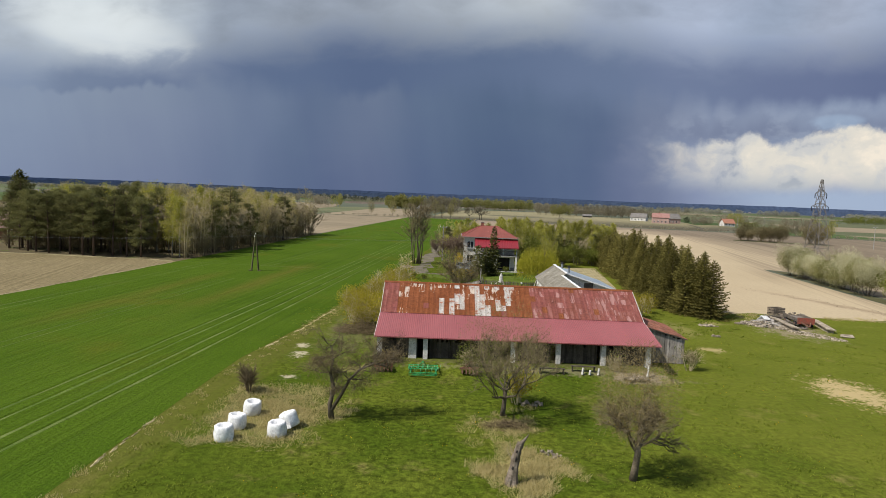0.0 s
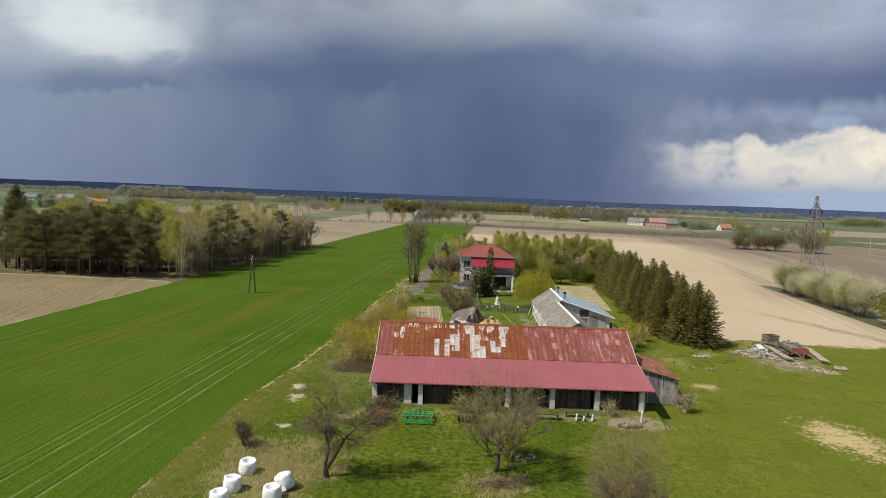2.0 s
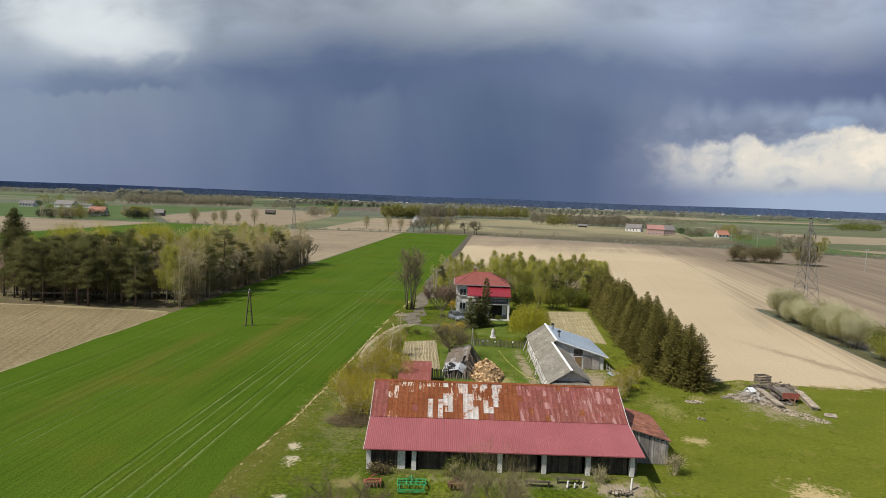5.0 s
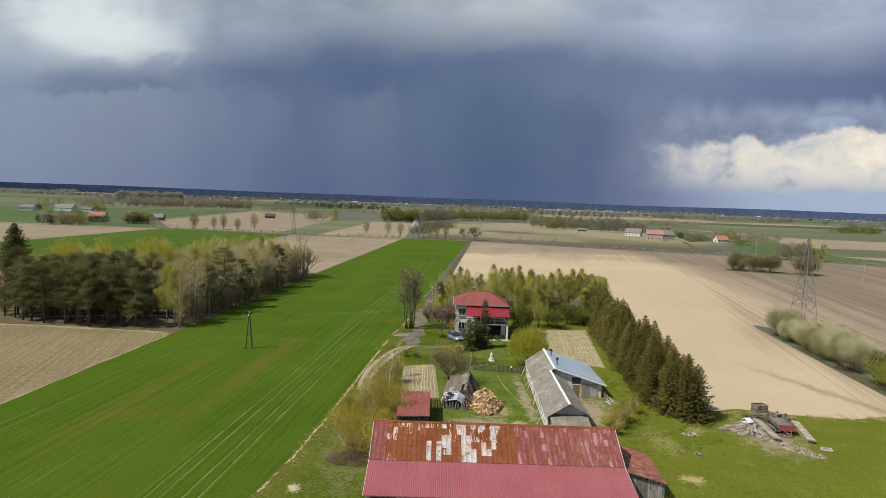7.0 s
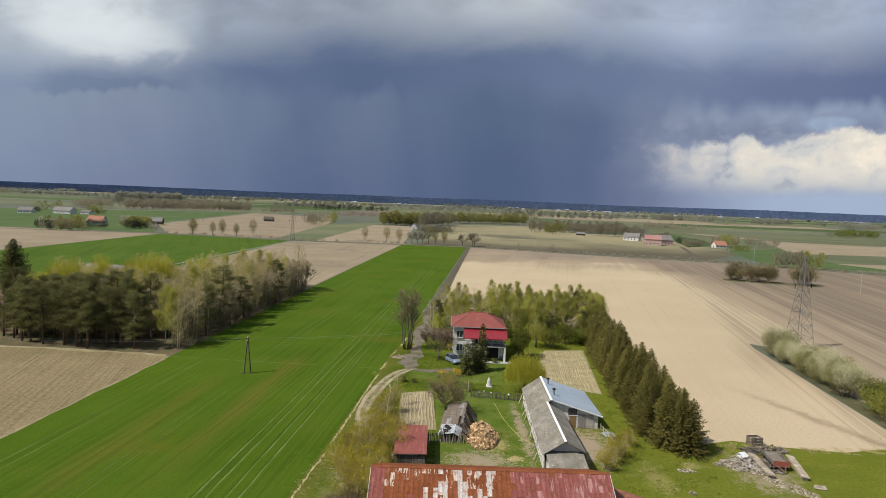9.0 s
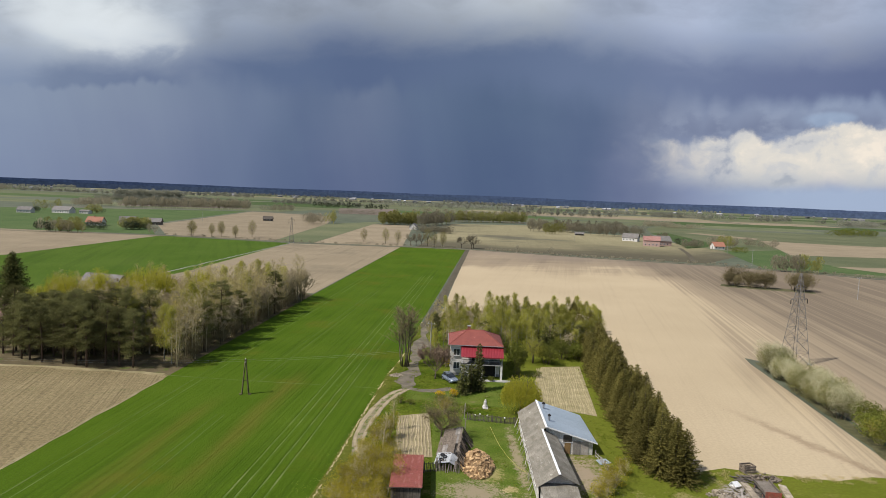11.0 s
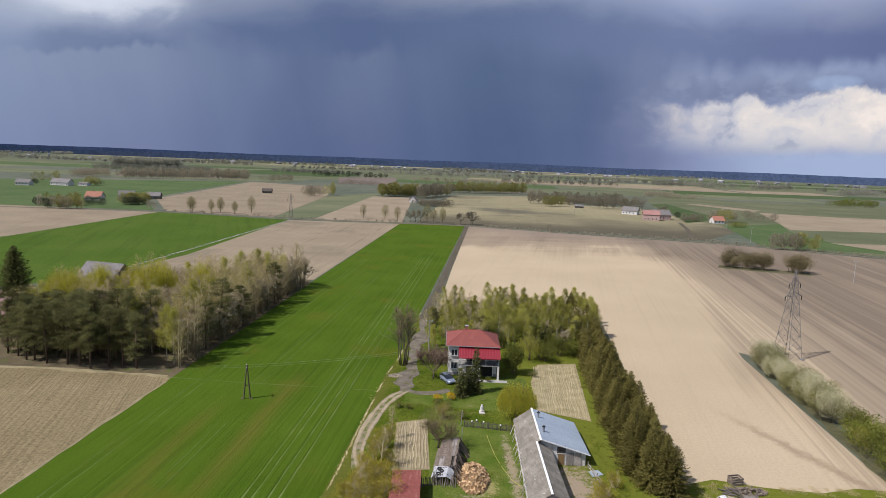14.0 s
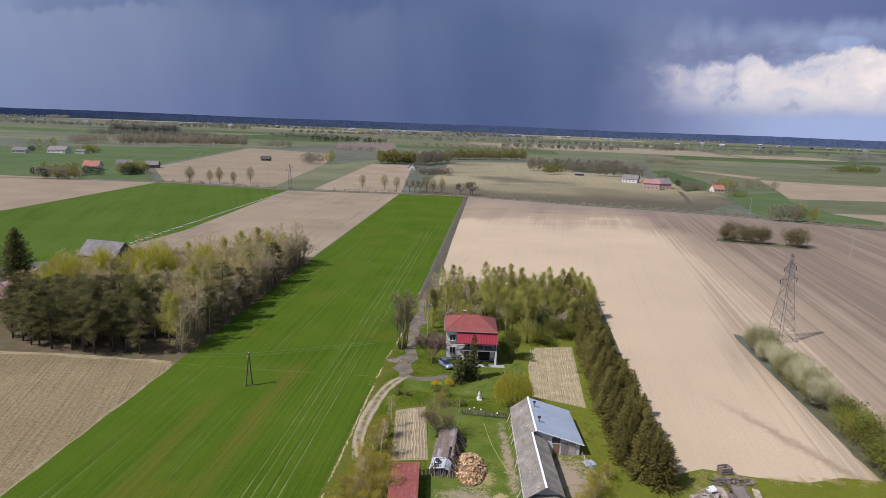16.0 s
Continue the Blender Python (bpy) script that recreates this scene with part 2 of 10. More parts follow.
# ---- materials ----
def surf(name, a, b, scale=1.0, fine=12.0, rough=0.85, metal=0.0, bump=0.3, bump_scale=None, spread=0.12, spots=None, streak=None, spec=0.3, coords="world", isle=0.0, grain=1.0, spot_scale=0.4, spot_at=0.62, spot_soft=0.08):
    """A surface that varies between colours a and b at a large scale and by grain at a fine one; spots: a third colour in patches;
    streak: (across, along, turn, strength) for rows; spread: change of value from object to object; isle: from loose piece to piece."""
    m = bpy.data.materials.new(name)
    m.use_nodes = True
    t = m.node_tree
    t.nodes.clear()
    if coords == "world":
        p = t.nodes.new("ShaderNodeNewGeometry").outputs["Position"]
    else:
        p = t.nodes.new("ShaderNodeTexCoord").outputs["Object"]
    n1 = noise_fac(t, p, scale, 4, 0.6)
    n2 = noise_fac(t, p, fine, 4, 0.7)
    col = mixc(t, smooth(t, n1, 0.3, 0.7), a, b)
    hgt = n2
    if streak:
        across, along, turn, strength = streak
        n3 = noise_fac(t, stretched(t, p, across, along, along, turn), 1.0, 3, 0.6)
        col = mixc(t, mth(t, "MULTIPLY", smooth(t, n3, 0.35, 0.65), strength), col, b)
        col = mixc(t, smooth(t, n3, 0.3, 0.5, 0.30 * strength, 0.0), col, (0.01, 0.01, 0.01))
        hgt = mth(t, "ADD", mth(t, "MULTIPLY", n3, 1.5), n2)
    if spots:
        n4 = noise_fac(t, p, spot_scale, 5, 0.65)
        col = mixc(t, smooth(t, n4, spot_at, spot_at + spot_soft), col, spots)
    val = smooth(t, n2, 0.25, 0.75, 1.0 - 0.28 * grain, 1.0 + 0.22 * grain)
    if spread:
        r = t.nodes.new("ShaderNodeObjectInfo").outputs["Random"]
        val = mth(t, "MULTIPLY", val, smooth(t, r, 0.0, 1.0, 1.0 - spread, 1.0 + spread))
    if isle:
        r = t.nodes.new("ShaderNodeNewGeometry").outputs["Random Per Island"]
        val = mth(t, "MULTIPLY", val, smooth(t, r, 0.0, 1.0, 1.0 - isle, 1.0 + isle))
    vec = nd(t, "ShaderNodeCombineXYZ", val, val, val).outputs[0]
    col = mixc(t, 1.0, col, vec, "MULTIPLY")
    bs = t.nodes.new("ShaderNodeBsdfPrincipled")
    put_in(t, bs.inputs["Base Color"], col)
    put_in(t, bs.inputs["Roughness"], smooth(t, n2, 0.2, 0.8, max(rough - 0.12, 0.05), min(rough + 0.1, 1.0)))
    bs.inputs["Metallic"].default_value = metal
    bs.inputs["Specular IOR Level"].default_value = spec
    if bump:
        bn = t.nodes.new("ShaderNodeBump")
        bn.inputs["Strength"].default_value, bn.inputs["Distance"].default_value = bump, bump_scale or 0.5 / fine
        put_in(t, bn.inputs["Height"], hgt)
        t.links.new(bn.outputs[0], bs.inputs["Normal"])
    out = t.nodes.new("ShaderNodeOutputMaterial")
    t.links.new(bs.outputs[0], out.inputs[0])
    return m


def leafy(name, a, b, spread=0.25, glow=0.35, rough=0.7):
    """Thin leaves or needles: colour from piece to piece and from plant to plant, light passing through."""
    m = bpy.data.materials.new(name)
    m.use_nodes = True
    t = m.node_tree
    t.nodes.clear()
    g = t.nodes.new("ShaderNodeNewGeometry")
    r = t.nodes.new("ShaderNodeObjectInfo").outputs["Random"]
    n1 = noise_fac(t, g.outputs["Position"], 0.9, 3, 0.6)
    f = mth(t, "ADD", mth(t, "MULTIPLY", g.outputs["Random Per Island"], 0.55), mth(t, "MULTIPLY", smooth(t, n1, 0.3, 0.7), 0.45))
    col = mixc(t, f, a, b)
    val = smooth(t, r, 0.0, 1.0, 1.0 - spread, 1.0 + spread)
    col = mixc(t, 1.0, col, nd(t, "ShaderNodeCombineXYZ", val, val, mth(t, "MULTIPLY", val, 0.95)).outputs[0], "MULTIPLY")
    bs = t.nodes.new("ShaderNodeBsdfPrincipled")
    put_in(t, bs.inputs["Base Color"], col)
    bs.inputs["Roughness"].default_value, bs.inputs["Specular IOR Level"].default_value = rough, 0.06
    tr = nd(t, "ShaderNodeBsdfTranslucent", col)
    mx = nd(t, "ShaderNodeMixShader", glow, bs.outputs[0], tr.outputs[0])
    out = t.nodes.new("ShaderNodeOutputMaterial")
    t.links.new(mx.outputs[0], out.inputs[0])
    return m


ROW = 5.0   # degrees by which the field rows turn from +y towards +x
M_GRASS = surf("meadow_grass", (0.048, 0.075, 0.006), (0.092, 0.112, 0.013), 0.16, 2.6, 0.95, bump=0.9, bump_scale=0.16, spread=0, grain=2.1, spots=(0.145, 0.130, 0.038), spot_scale=0.30, spot_at=0.56, spot_soft=0.16, spec=0.02)


def drier_east(m):
    """The meadow is lush beside the wheat and thinner and yellower towards the east."""
    t = m.node_tree
    bs = [n for n in t.nodes if n.type == "BSDF_PRINCIPLED"][0]
    base = bs.inputs["Base Color"].links[0].from_socket
    p = t.nodes.new("ShaderNodeNewGeometry").outputs["Position"]
    x, y, _ = nd(t, "ShaderNodeSeparateXYZ", p).outputs
    patch = mth(t, "ADD", x, mth(t, "MULTIPLY", noise_fac(t, p, 0.12, 4, 0.6), 36.0))
    col = mixc(t, smooth(t, patch, 0.0, 20.0, 0.55, 0.0), base, (0.062, 0.082, 0.008))
    col = mixc(t, smooth(t, patch, 24.0, 46.0, 0.0, 0.55), col, (0.132, 0.142, 0.020))
    # worn brownish margin along the wheat
    off = mth(t, "SUBTRACT", x, mth(t, "ADD", mth(t, "MULTIPLY", y, 0.078), -16.8))
    worn = smooth(t, mth(t, "ADD", off, mth(t, "MULTIPLY", noise_fac(t, stretched(t, p, 1.4, 0.12, 0.5, ROW), 1.0, 4, 0.65), 6.0)), 6.2, 2.8, 0.0, 0.65)
    col = mixc(t, worn, col, (0.102, 0.100, 0.022))
    # matted dead grass round the stump, the bales and the brushwood
    mat = noise_fac(t, p, 0.9, 5, 0.7)
    for cx, cy, r in ((4.1, 31.2, 1.2), (6.0, 32.2, 1.9), (5.7, 29.6, 1.0), (-8.6, 37.2, 4.2), (5.4, 37.5, 2.0), (7.6, 32.2, 1.3), (-5.0, 48.2, 1.6)):
        d = nd(t, "ShaderNodeVectorMath", p, (cx, cy, 0.0), operation="DISTANCE").outputs["Value"]
        col = mixc(t, smooth(t, mth(t, "ADD", d, mth(t, "MULTIPLY", mat, r * 1.5)), r * 1.75, r * 0.95, 0.0, 0.75), col, (0.215, 0.178, 0.075))
    put_in(t, bs.inputs["Base Color"], col)


def worn_patches(m, patches):
    """Bare or strawy ground that shows through the grass: (x, y, half width, half depth, colour, strength), with frayed edges."""
    t = m.node_tree
    bs = [n for n in t.nodes if n.type == "BSDF_PRINCIPLED"][0]
    col = bs.inputs["Base Color"].links[0].from_socket
    p = t.nodes.new("ShaderNodeNewGeometry").outputs["Position"]
    fray = mth(t, "ADD", mth(t, "MULTIPLY", noise_fac(t, p, 0.8, 4, 0.6), 2.4), mth(t, "MULTIPLY", noise_fac(t, p, 3.2, 5, 0.75), 2.4))
    for cx, cy, rx, ry, c, k in patches:
        q = nd(t, "ShaderNodeVectorMath", nd(t, "ShaderNodeVectorMath", p, (cx, cy, 0.0), operation="SUBTRACT").outputs[0], (1 / rx, 1 / ry, 0.0), operation="MULTIPLY").outputs[0]
        d = mth(t, "ADD", nd(t, "ShaderNodeVectorMath", q, operation="LENGTH").outputs["Value"], fray)
        col = mixc(t, smooth(t, d, 3.55, 2.75, 0.0, k), col, c)
    put_in(t, bs.inputs["Base Color"], col)


drier_east(M_GRASS)
STRAWY, PALE_EARTH, EARTH = (0.385, 0.300, 0.150), (0.400, 0.350, 0.240), (0.255, 0.205, 0.140)
worn_patches(M_GRASS, ((31.8, 47.3, 2.6, 3.9, STRAWY, 0.95), (-10.3, 52.1, 0.7, 1.2, PALE_EARTH, 0.95), (-10.6, 55.0, 0.6, 1.0, PALE_EARTH, 0.9), (-9.4, 45.6, 0.6, 0.7, PALE_EARTH, 0.8),
                       (16.6, 48.1, 2.4, 0.9, EARTH, 0.9), (26.7, 59.9, 1.2, 1.1, STRAWY, 0.7), (32.2, 73.7, 1.6, 1.0, STRAWY, 0.4), (40.0, 72.0, 3.8, 6.0, EARTH, 0.75), (21.4, 78.6, 3.2, 6.6, EARTH, 1.0),
                       (-6.6, 63.0, 3.5, 10.0, EARTH, 0.22), (10.0, 48.6, 10.0, 0.6, EARTH, 0.4), (7.0, 49.5, 13.0, 0.6, (0.095, 0.085, 0.040), 0.6), (27.0, 69.5, 1.6, 4.5, STRAWY, 0.25)))
M_LAWN = surf("lawn_grass", (0.062, 0.098, 0.012), (0.100, 0.124, 0.024), 0.25, 4.0, 0.95, bump=0.5, bump_scale=0.08, spread=0, spots=(0.140, 0.135, 0.050), spot_scale=0.3, spec=0.02)
worn_patches(M_LAWN, ((7.2, 72.6, 4.2, 3.0, EARTH, 0.85), (13.4, 83.0, 0.8, 12.0, EARTH, 0.8), (9.4, 78.0, 1.6, 3.0, STRAWY, 0.5), (11.5, 73.6, 1.2, 1.0, STRAWY, 0.6)))
M_WHEAT = surf("young_wheat", (0.045, 0.085, 0.0055), (0.063, 0.104, 0.0090), 0.06, 5.0, 0.9, bump=0.9, bump_scale=0.15, spread=0, streak=(1.3, 0.02, ROW, 0.5), spots=(0.080, 0.094, 0.010), spot_scale=0.05, spot_at=0.53, spot_soft=0.20, spec=0.02)


def rusty_streaks(m):
    """Two long rust-olive streaks of thin, stressed wheat along the rows."""
    t = m.node_tree
    bs = [n for n in t.nodes if n.type == "BSDF_PRINCIPLED"][0]
    col = bs.inputs["Base Color"].links[0].from_socket
    p = t.nodes.new("ShaderNodeNewGeometry").outputs["Position"]
    x, y, _ = nd(t, "ShaderNodeSeparateXYZ", p).outputs
    blur = mth(t, "MULTIPLY", noise_fac(t, stretched(t, p, 0.30, 0.05, 0.3, ROW), 1.0, 4, 0.65), 5.0)
    for x0, y0, y1 in ((-26.4, 62.0, 126.0), (-36.0, 52.0, 108.0)):
        off = mth(t, "ABSOLUTE", mth(t, "SUBTRACT", x, mth(t, "ADD", mth(t, "MULTIPLY", y, 0.075), x0 - 0.075 * (y0 + 20))))
        m_ = mth(t, "MULTIPLY", smooth(t, mth(t, "ADD", off, blur), 5.4, 2.0), mth(t, "MULTIPLY", smooth(t, y, y0, y0 + 18), smooth(t, y, y1, y1 - 18)))
        col = mixc(t, mth(t, "MULTIPLY", m_, 0.5), col, (0.108, 0.090, 0.018))
    put_in(t, bs.inputs["Base Color"], col)


rusty_streaks(M_WHEAT)
M_WHEAT2 = surf("young_wheat_far", (0.046, 0.084, 0.010), (0.062, 0.099, 0.015), 0.03, 1.0, 0.9, bump=0.3, bump_scale=0.2, spread=0, streak=(0.25, 0.008, -18, 0.5), spec=0.02)


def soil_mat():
    """Sandy soil, browner towards the east and the north, in drawn-out patches along the drill rows; damp and cloud
    shade are both put into the colour.
    """
    m = surf("sandy_soil_damp_and_shaded", (0.402, 0.326, 0.214), (0.352, 0.284, 0.184), 0.018, 2.5, 0.95, bump=0.3, bump_scale=0.12, spread=0, grain=0.4, streak=(1.1, 0.006, 11.5, 0.22), spec=0.03)
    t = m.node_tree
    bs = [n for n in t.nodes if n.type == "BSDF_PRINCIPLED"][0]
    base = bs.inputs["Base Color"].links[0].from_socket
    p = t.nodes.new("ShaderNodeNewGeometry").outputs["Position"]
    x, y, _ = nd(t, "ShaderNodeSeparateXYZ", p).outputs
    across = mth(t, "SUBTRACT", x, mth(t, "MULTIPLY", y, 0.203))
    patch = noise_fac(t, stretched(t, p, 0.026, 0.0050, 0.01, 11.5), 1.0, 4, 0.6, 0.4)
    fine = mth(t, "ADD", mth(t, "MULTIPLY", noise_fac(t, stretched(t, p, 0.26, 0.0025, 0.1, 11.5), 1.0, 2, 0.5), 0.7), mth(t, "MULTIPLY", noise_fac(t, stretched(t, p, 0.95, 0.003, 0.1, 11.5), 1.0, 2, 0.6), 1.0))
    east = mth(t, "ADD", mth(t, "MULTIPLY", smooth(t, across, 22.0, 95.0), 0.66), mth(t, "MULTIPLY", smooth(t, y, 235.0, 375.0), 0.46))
    damp_shade = mth(t, "ADD", mth(t, "ADD", east, mth(t, "MULTIPLY", mth(t, "SUBTRACT", fine, 0.30), mth(t, "ADD", 0.22, mth(t, "MULTIPLY", smooth(t, across, 20.0, 60.0), 0.40)))), mth(t, "SUBTRACT", patch, 0.08))
    # bands of cloud shade over the north end, added to the damp mask
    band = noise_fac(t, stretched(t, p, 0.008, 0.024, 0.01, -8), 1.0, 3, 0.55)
    damp_shade = mth(t, "ADD", damp_shade, mth(t, "MULTIPLY", mth(t, "SUBTRACT", band, 0.40), smooth(t, y, 200.0, 380.0, 0.0, 1.3)))
    col = mixc(t, smooth(t, damp_shade, 0.77, 1.02, 0.0, 0.88), base, (0.236, 0.188, 0.128))
    col = mixc(t, smooth(t, damp_shade, 1.05, 1.42, 0.0, 0.75), col, (0.118, 0.094, 0.070))
    # dry crests of the drill rows in the damp soil, then cloud shade painted dark towards the road
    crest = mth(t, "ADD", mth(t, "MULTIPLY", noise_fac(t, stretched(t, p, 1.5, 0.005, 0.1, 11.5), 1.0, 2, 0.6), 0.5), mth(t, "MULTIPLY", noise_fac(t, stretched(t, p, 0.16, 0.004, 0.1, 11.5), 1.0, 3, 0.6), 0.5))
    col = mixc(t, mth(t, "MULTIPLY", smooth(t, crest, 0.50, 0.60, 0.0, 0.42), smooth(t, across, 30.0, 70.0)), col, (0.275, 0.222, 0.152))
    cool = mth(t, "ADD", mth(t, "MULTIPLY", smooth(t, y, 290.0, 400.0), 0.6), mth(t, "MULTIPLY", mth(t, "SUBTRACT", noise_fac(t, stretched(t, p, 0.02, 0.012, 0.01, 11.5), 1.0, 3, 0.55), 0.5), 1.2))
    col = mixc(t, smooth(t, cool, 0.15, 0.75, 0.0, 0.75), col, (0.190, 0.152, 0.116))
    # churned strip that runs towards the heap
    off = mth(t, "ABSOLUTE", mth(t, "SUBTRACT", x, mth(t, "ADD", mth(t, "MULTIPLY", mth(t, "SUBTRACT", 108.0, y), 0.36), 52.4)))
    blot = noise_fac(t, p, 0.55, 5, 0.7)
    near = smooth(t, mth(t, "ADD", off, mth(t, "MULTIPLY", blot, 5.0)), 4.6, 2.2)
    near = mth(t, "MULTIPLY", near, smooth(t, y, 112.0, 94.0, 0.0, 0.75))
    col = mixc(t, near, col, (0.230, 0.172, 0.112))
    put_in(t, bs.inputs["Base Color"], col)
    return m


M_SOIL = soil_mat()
M_TAN = surf("tilled_field", (0.258, 0.210, 0.138), (0.196, 0.158, 0.104), 0.03, 2.0, 0.95, bump=0.4, grain=0.5, bump_scale=0.15, spread=0.06, streak=(0.5, 0.02, -14, 0.6), spec=0.1)
M_TANDARK = surf("tilled_field_with_dark_patches", (0.258, 0.210, 0.138), (0.196, 0.158, 0.104), 0.03, 2.0, 0.95, bump=0.4, grain=0.5, bump_scale=0.15, spread=0.06, streak=(0.4, 0.015, 4, 0.8), spots=(0.128, 0.108, 0.074), spot_scale=0.014, spot_at=0.50, spot_soft=0.2, spec=0.1)
# the dark spots also stand in for cloud shade on the stubble
M_PALE = surf("pale_stubble", (0.268, 0.236, 0.140), (0.190, 0.170, 0.100), 0.010, 1.5, 0.95, bump=0.3, spread=0.05, streak=(0.2, 0.006, ROW, 0.5), spots=(0.105, 0.098, 0.070), spot_scale=0.005, spot_at=0.50, spot_soft=0.14, spec=0.02)
M_WESTSOIL = surf("dull_tilled_soil", (0.158, 0.126, 0.066), (0.210, 0.168, 0.092), 0.05, 2.0, 0.95, bump=0.8, bump_scale=0.2, grain=1.2, spread=0, streak=(1.6, 0.03, -14, 0.4), spots=(0.140, 0.125, 0.060), spot_scale=0.14, spot_at=0.55, spot_soft=0.2, spec=0.05)


def shade_damp_south(m):
    """Stubble darkened near the road: cloud shade and damp put into its colour."""
    t = m.node_tree
    bs = [n for n in t.nodes if n.type == "BSDF_PRINCIPLED"][0]
    base = bs.inputs["Base Color"].links[0].from_socket
    p = t.nodes.new("ShaderNodeNewGeometry").outputs["Position"]
    y = nd(t, "ShaderNodeSeparateXYZ", p).outputs[1]
    bend = mth(t, "ADD", y, mth(t, "MULTIPLY", noise_fac(t, p, 0.012, 4, 0.6), 190.0))
    put_in(t, bs.inputs["Base Color"], mixc(t, smooth(t, bend, 640.0, 510.0, 0.0, 0.95), base, (0.080, 0.072, 0.049)))


shade_damp_south(M_PALE)
M_LITTER = surf("woodland_leaf_litter", (0.082, 0.066, 0.038), (0.118, 0.096, 0.054), 0.3, 4.0, 0.95, bump=0.6, bump_scale=0.1, spread=0, spots=(0.085, 0.095, 0.030), spot_scale=0.25, spot_at=0.54, spec=0.05)
M_OLIVE = surf("olive_pasture", (0.086, 0.100, 0.050), (0.128, 0.132, 0.070), 0.015, 1.0, 0.95, bump=0.3, spread=0.1, spec=0.1)
# haze over the far plain is put into this bluish grey-green
M_PLAIN = surf("distant_plain", (0.072, 0.088, 0.058), (0.108, 0.112, 0.078), 0.004, 0.06, 0.95, bump=0, spread=0, spots=(0.140, 0.125, 0.098), spot_scale=0.003, spot_at=0.56, spec=0.1)
M_GRAVEL = surf("grey_gravel", (0.170, 0.146, 0.112), (0.100, 0.087, 0.066), 0.5, 9.0, 0.95, bump=0.6, bump_scale=0.05, spread=0, grain=0.6, spots=(0.115, 0.115, 0.045), spot_scale=0.6, spot_at=0.52, spot_soft=0.2, spec=0.08)
M_DIRT = surf("trodden_dirt", (0.240, 0.198, 0.132), (0.175, 0.152, 0.090), 0.6, 7.0, 0.95, bump=0.5, bump_scale=0.05, spread=0, spots=(0.085, 0.108, 0.024), spot_scale=0.8, spot_at=0.50, spec=0.1)
M_TRACK = surf("dark_earth_track", (0.066, 0.058, 0.040), (0.095, 0.082, 0.056), 0.2, 4.0, 0.95, bump=0.4, spread=0, streak=(1.2, 0.03, ROW, 0.5), spec=0.1)
M_STRAW = surf("old_straw", (0.370, 0.305, 0.195), (0.270, 0.220, 0.135), 0.8, 14.0, 0.95, bump=0.8, bump_scale=0.05, spread=0.06, spec=0.1)


# ---- mesh helpers ----
class Shape:
    """Collects vertices and faces of one mesh."""

    def __init__(self):
        self.v, self.f = [], []

    def add(self, verts, faces):
        k = len(self.v)
        self.v.extend(verts)
        self.f.extend([tuple(i + k for i in f) for f in faces])
        return self

    def box(self, x0, y0, z0, x1, y1, z1, m=None):
        v = [(x, y, z) for z in (z0, z1) for x, y in ((x0, y0), (x1, y0), (x1, y1), (x0, y1))]
        if m is not None:
            v = [tuple(m @ Vector(p)) for p in v]
        return self.add(v, [(3, 2, 1, 0), (4, 5, 6, 7), (0, 1, 5, 4), (1, 2, 6, 5), (2, 3, 7, 6), (3, 0, 4, 7)])

    def beam(self, a, b, w, h=None):
        """A square bar from a to b."""
        a, b = Vector(a), Vector(b)
        m = Matrix.Translation(a) @ (b - a).to_track_quat("Z", "Y").to_matrix().to_4x4()
        h = h or w
        return self.box(-w / 2, -h / 2, 0, w / 2, h / 2, (b - a).length, m)

    def tube(self, pts, radii, sides=5, close=True):
        k = len(self.v)
        n = len(pts)
        for i, p in enumerate(pts):
            p = Vector(p)
            d = (Vector(pts[min(i + 1, n - 1)]) - Vector(pts[max(i - 1, 0)]))
            if d.length < 1e-6:
                d = Vector((0, 0, 1))
            d.normalize()
            u = d.orthogonal().normalized()
            w = d.cross(u)
            for s in range(sides):
                a = 2 * math.pi * s / sides
                q = p + (u * math.cos(a) + w * math.sin(a)) * radii[i]
                self.v.append((q.x, q.y, q.z))
        for i in range(n - 1):
            for s in range(sides):
                s2 = (s + 1) % sides
                self.f.append((k + i * sides + s, k + i * sides + s2, k + (i + 1) * sides + s2, k + (i + 1) * sides + s))
        if close:
            self.f.append(tuple(k + s for s in reversed(range(sides))))
            self.f.append(tuple(k + (n - 1) * sides + s for s in range(sides)))
        return self

    def slab(self, quad, thick):
        """A plate under the quad (four corners, counter-clockwise from above)."""
        q = [Vector(p) for p in quad]
        n = (q[1] - q[0]).cross(q[2] - q[0]).normalized()
        low = [p - n * thick for p in q]
        return self.add([tuple(p) for p in q + low], [(0, 1, 2, 3), (7, 6, 5, 4), (0, 4, 5, 1), (1, 5, 6, 2), (2, 6, 7, 3), (3, 7, 4, 0)])

    def mesh(self, name, mat=None, shade=False):
        me = bpy.data.meshes.new(name)
        me.from_pydata(self.v, [], self.f)
        if mat:
            me.materials.append(mat)
        if shade:
            me.shade_smooth()
        me.update()
        return me


def part(name, shape, mat, parent=None, label="", at=None, shade=False):
    """Links a shape (or a mesh that others share) as one object, under its thing if there is one."""
    ob = new(name, shape.mesh(name, mat, shade) if isinstance(shape, Shape) else shape)
    if at is not None:
        ob.matrix_basis = at
    if parent is not None:
        ob.parent = parent
    if label:
        ob["label"] = label
    return ob


def thing(name, at, label, category, group="", kind=""):
    ob = new(name)
    ob.empty_display_size = 0.2
    ob.matrix_basis = at
    return tagged(ob, label, category, group, kind)


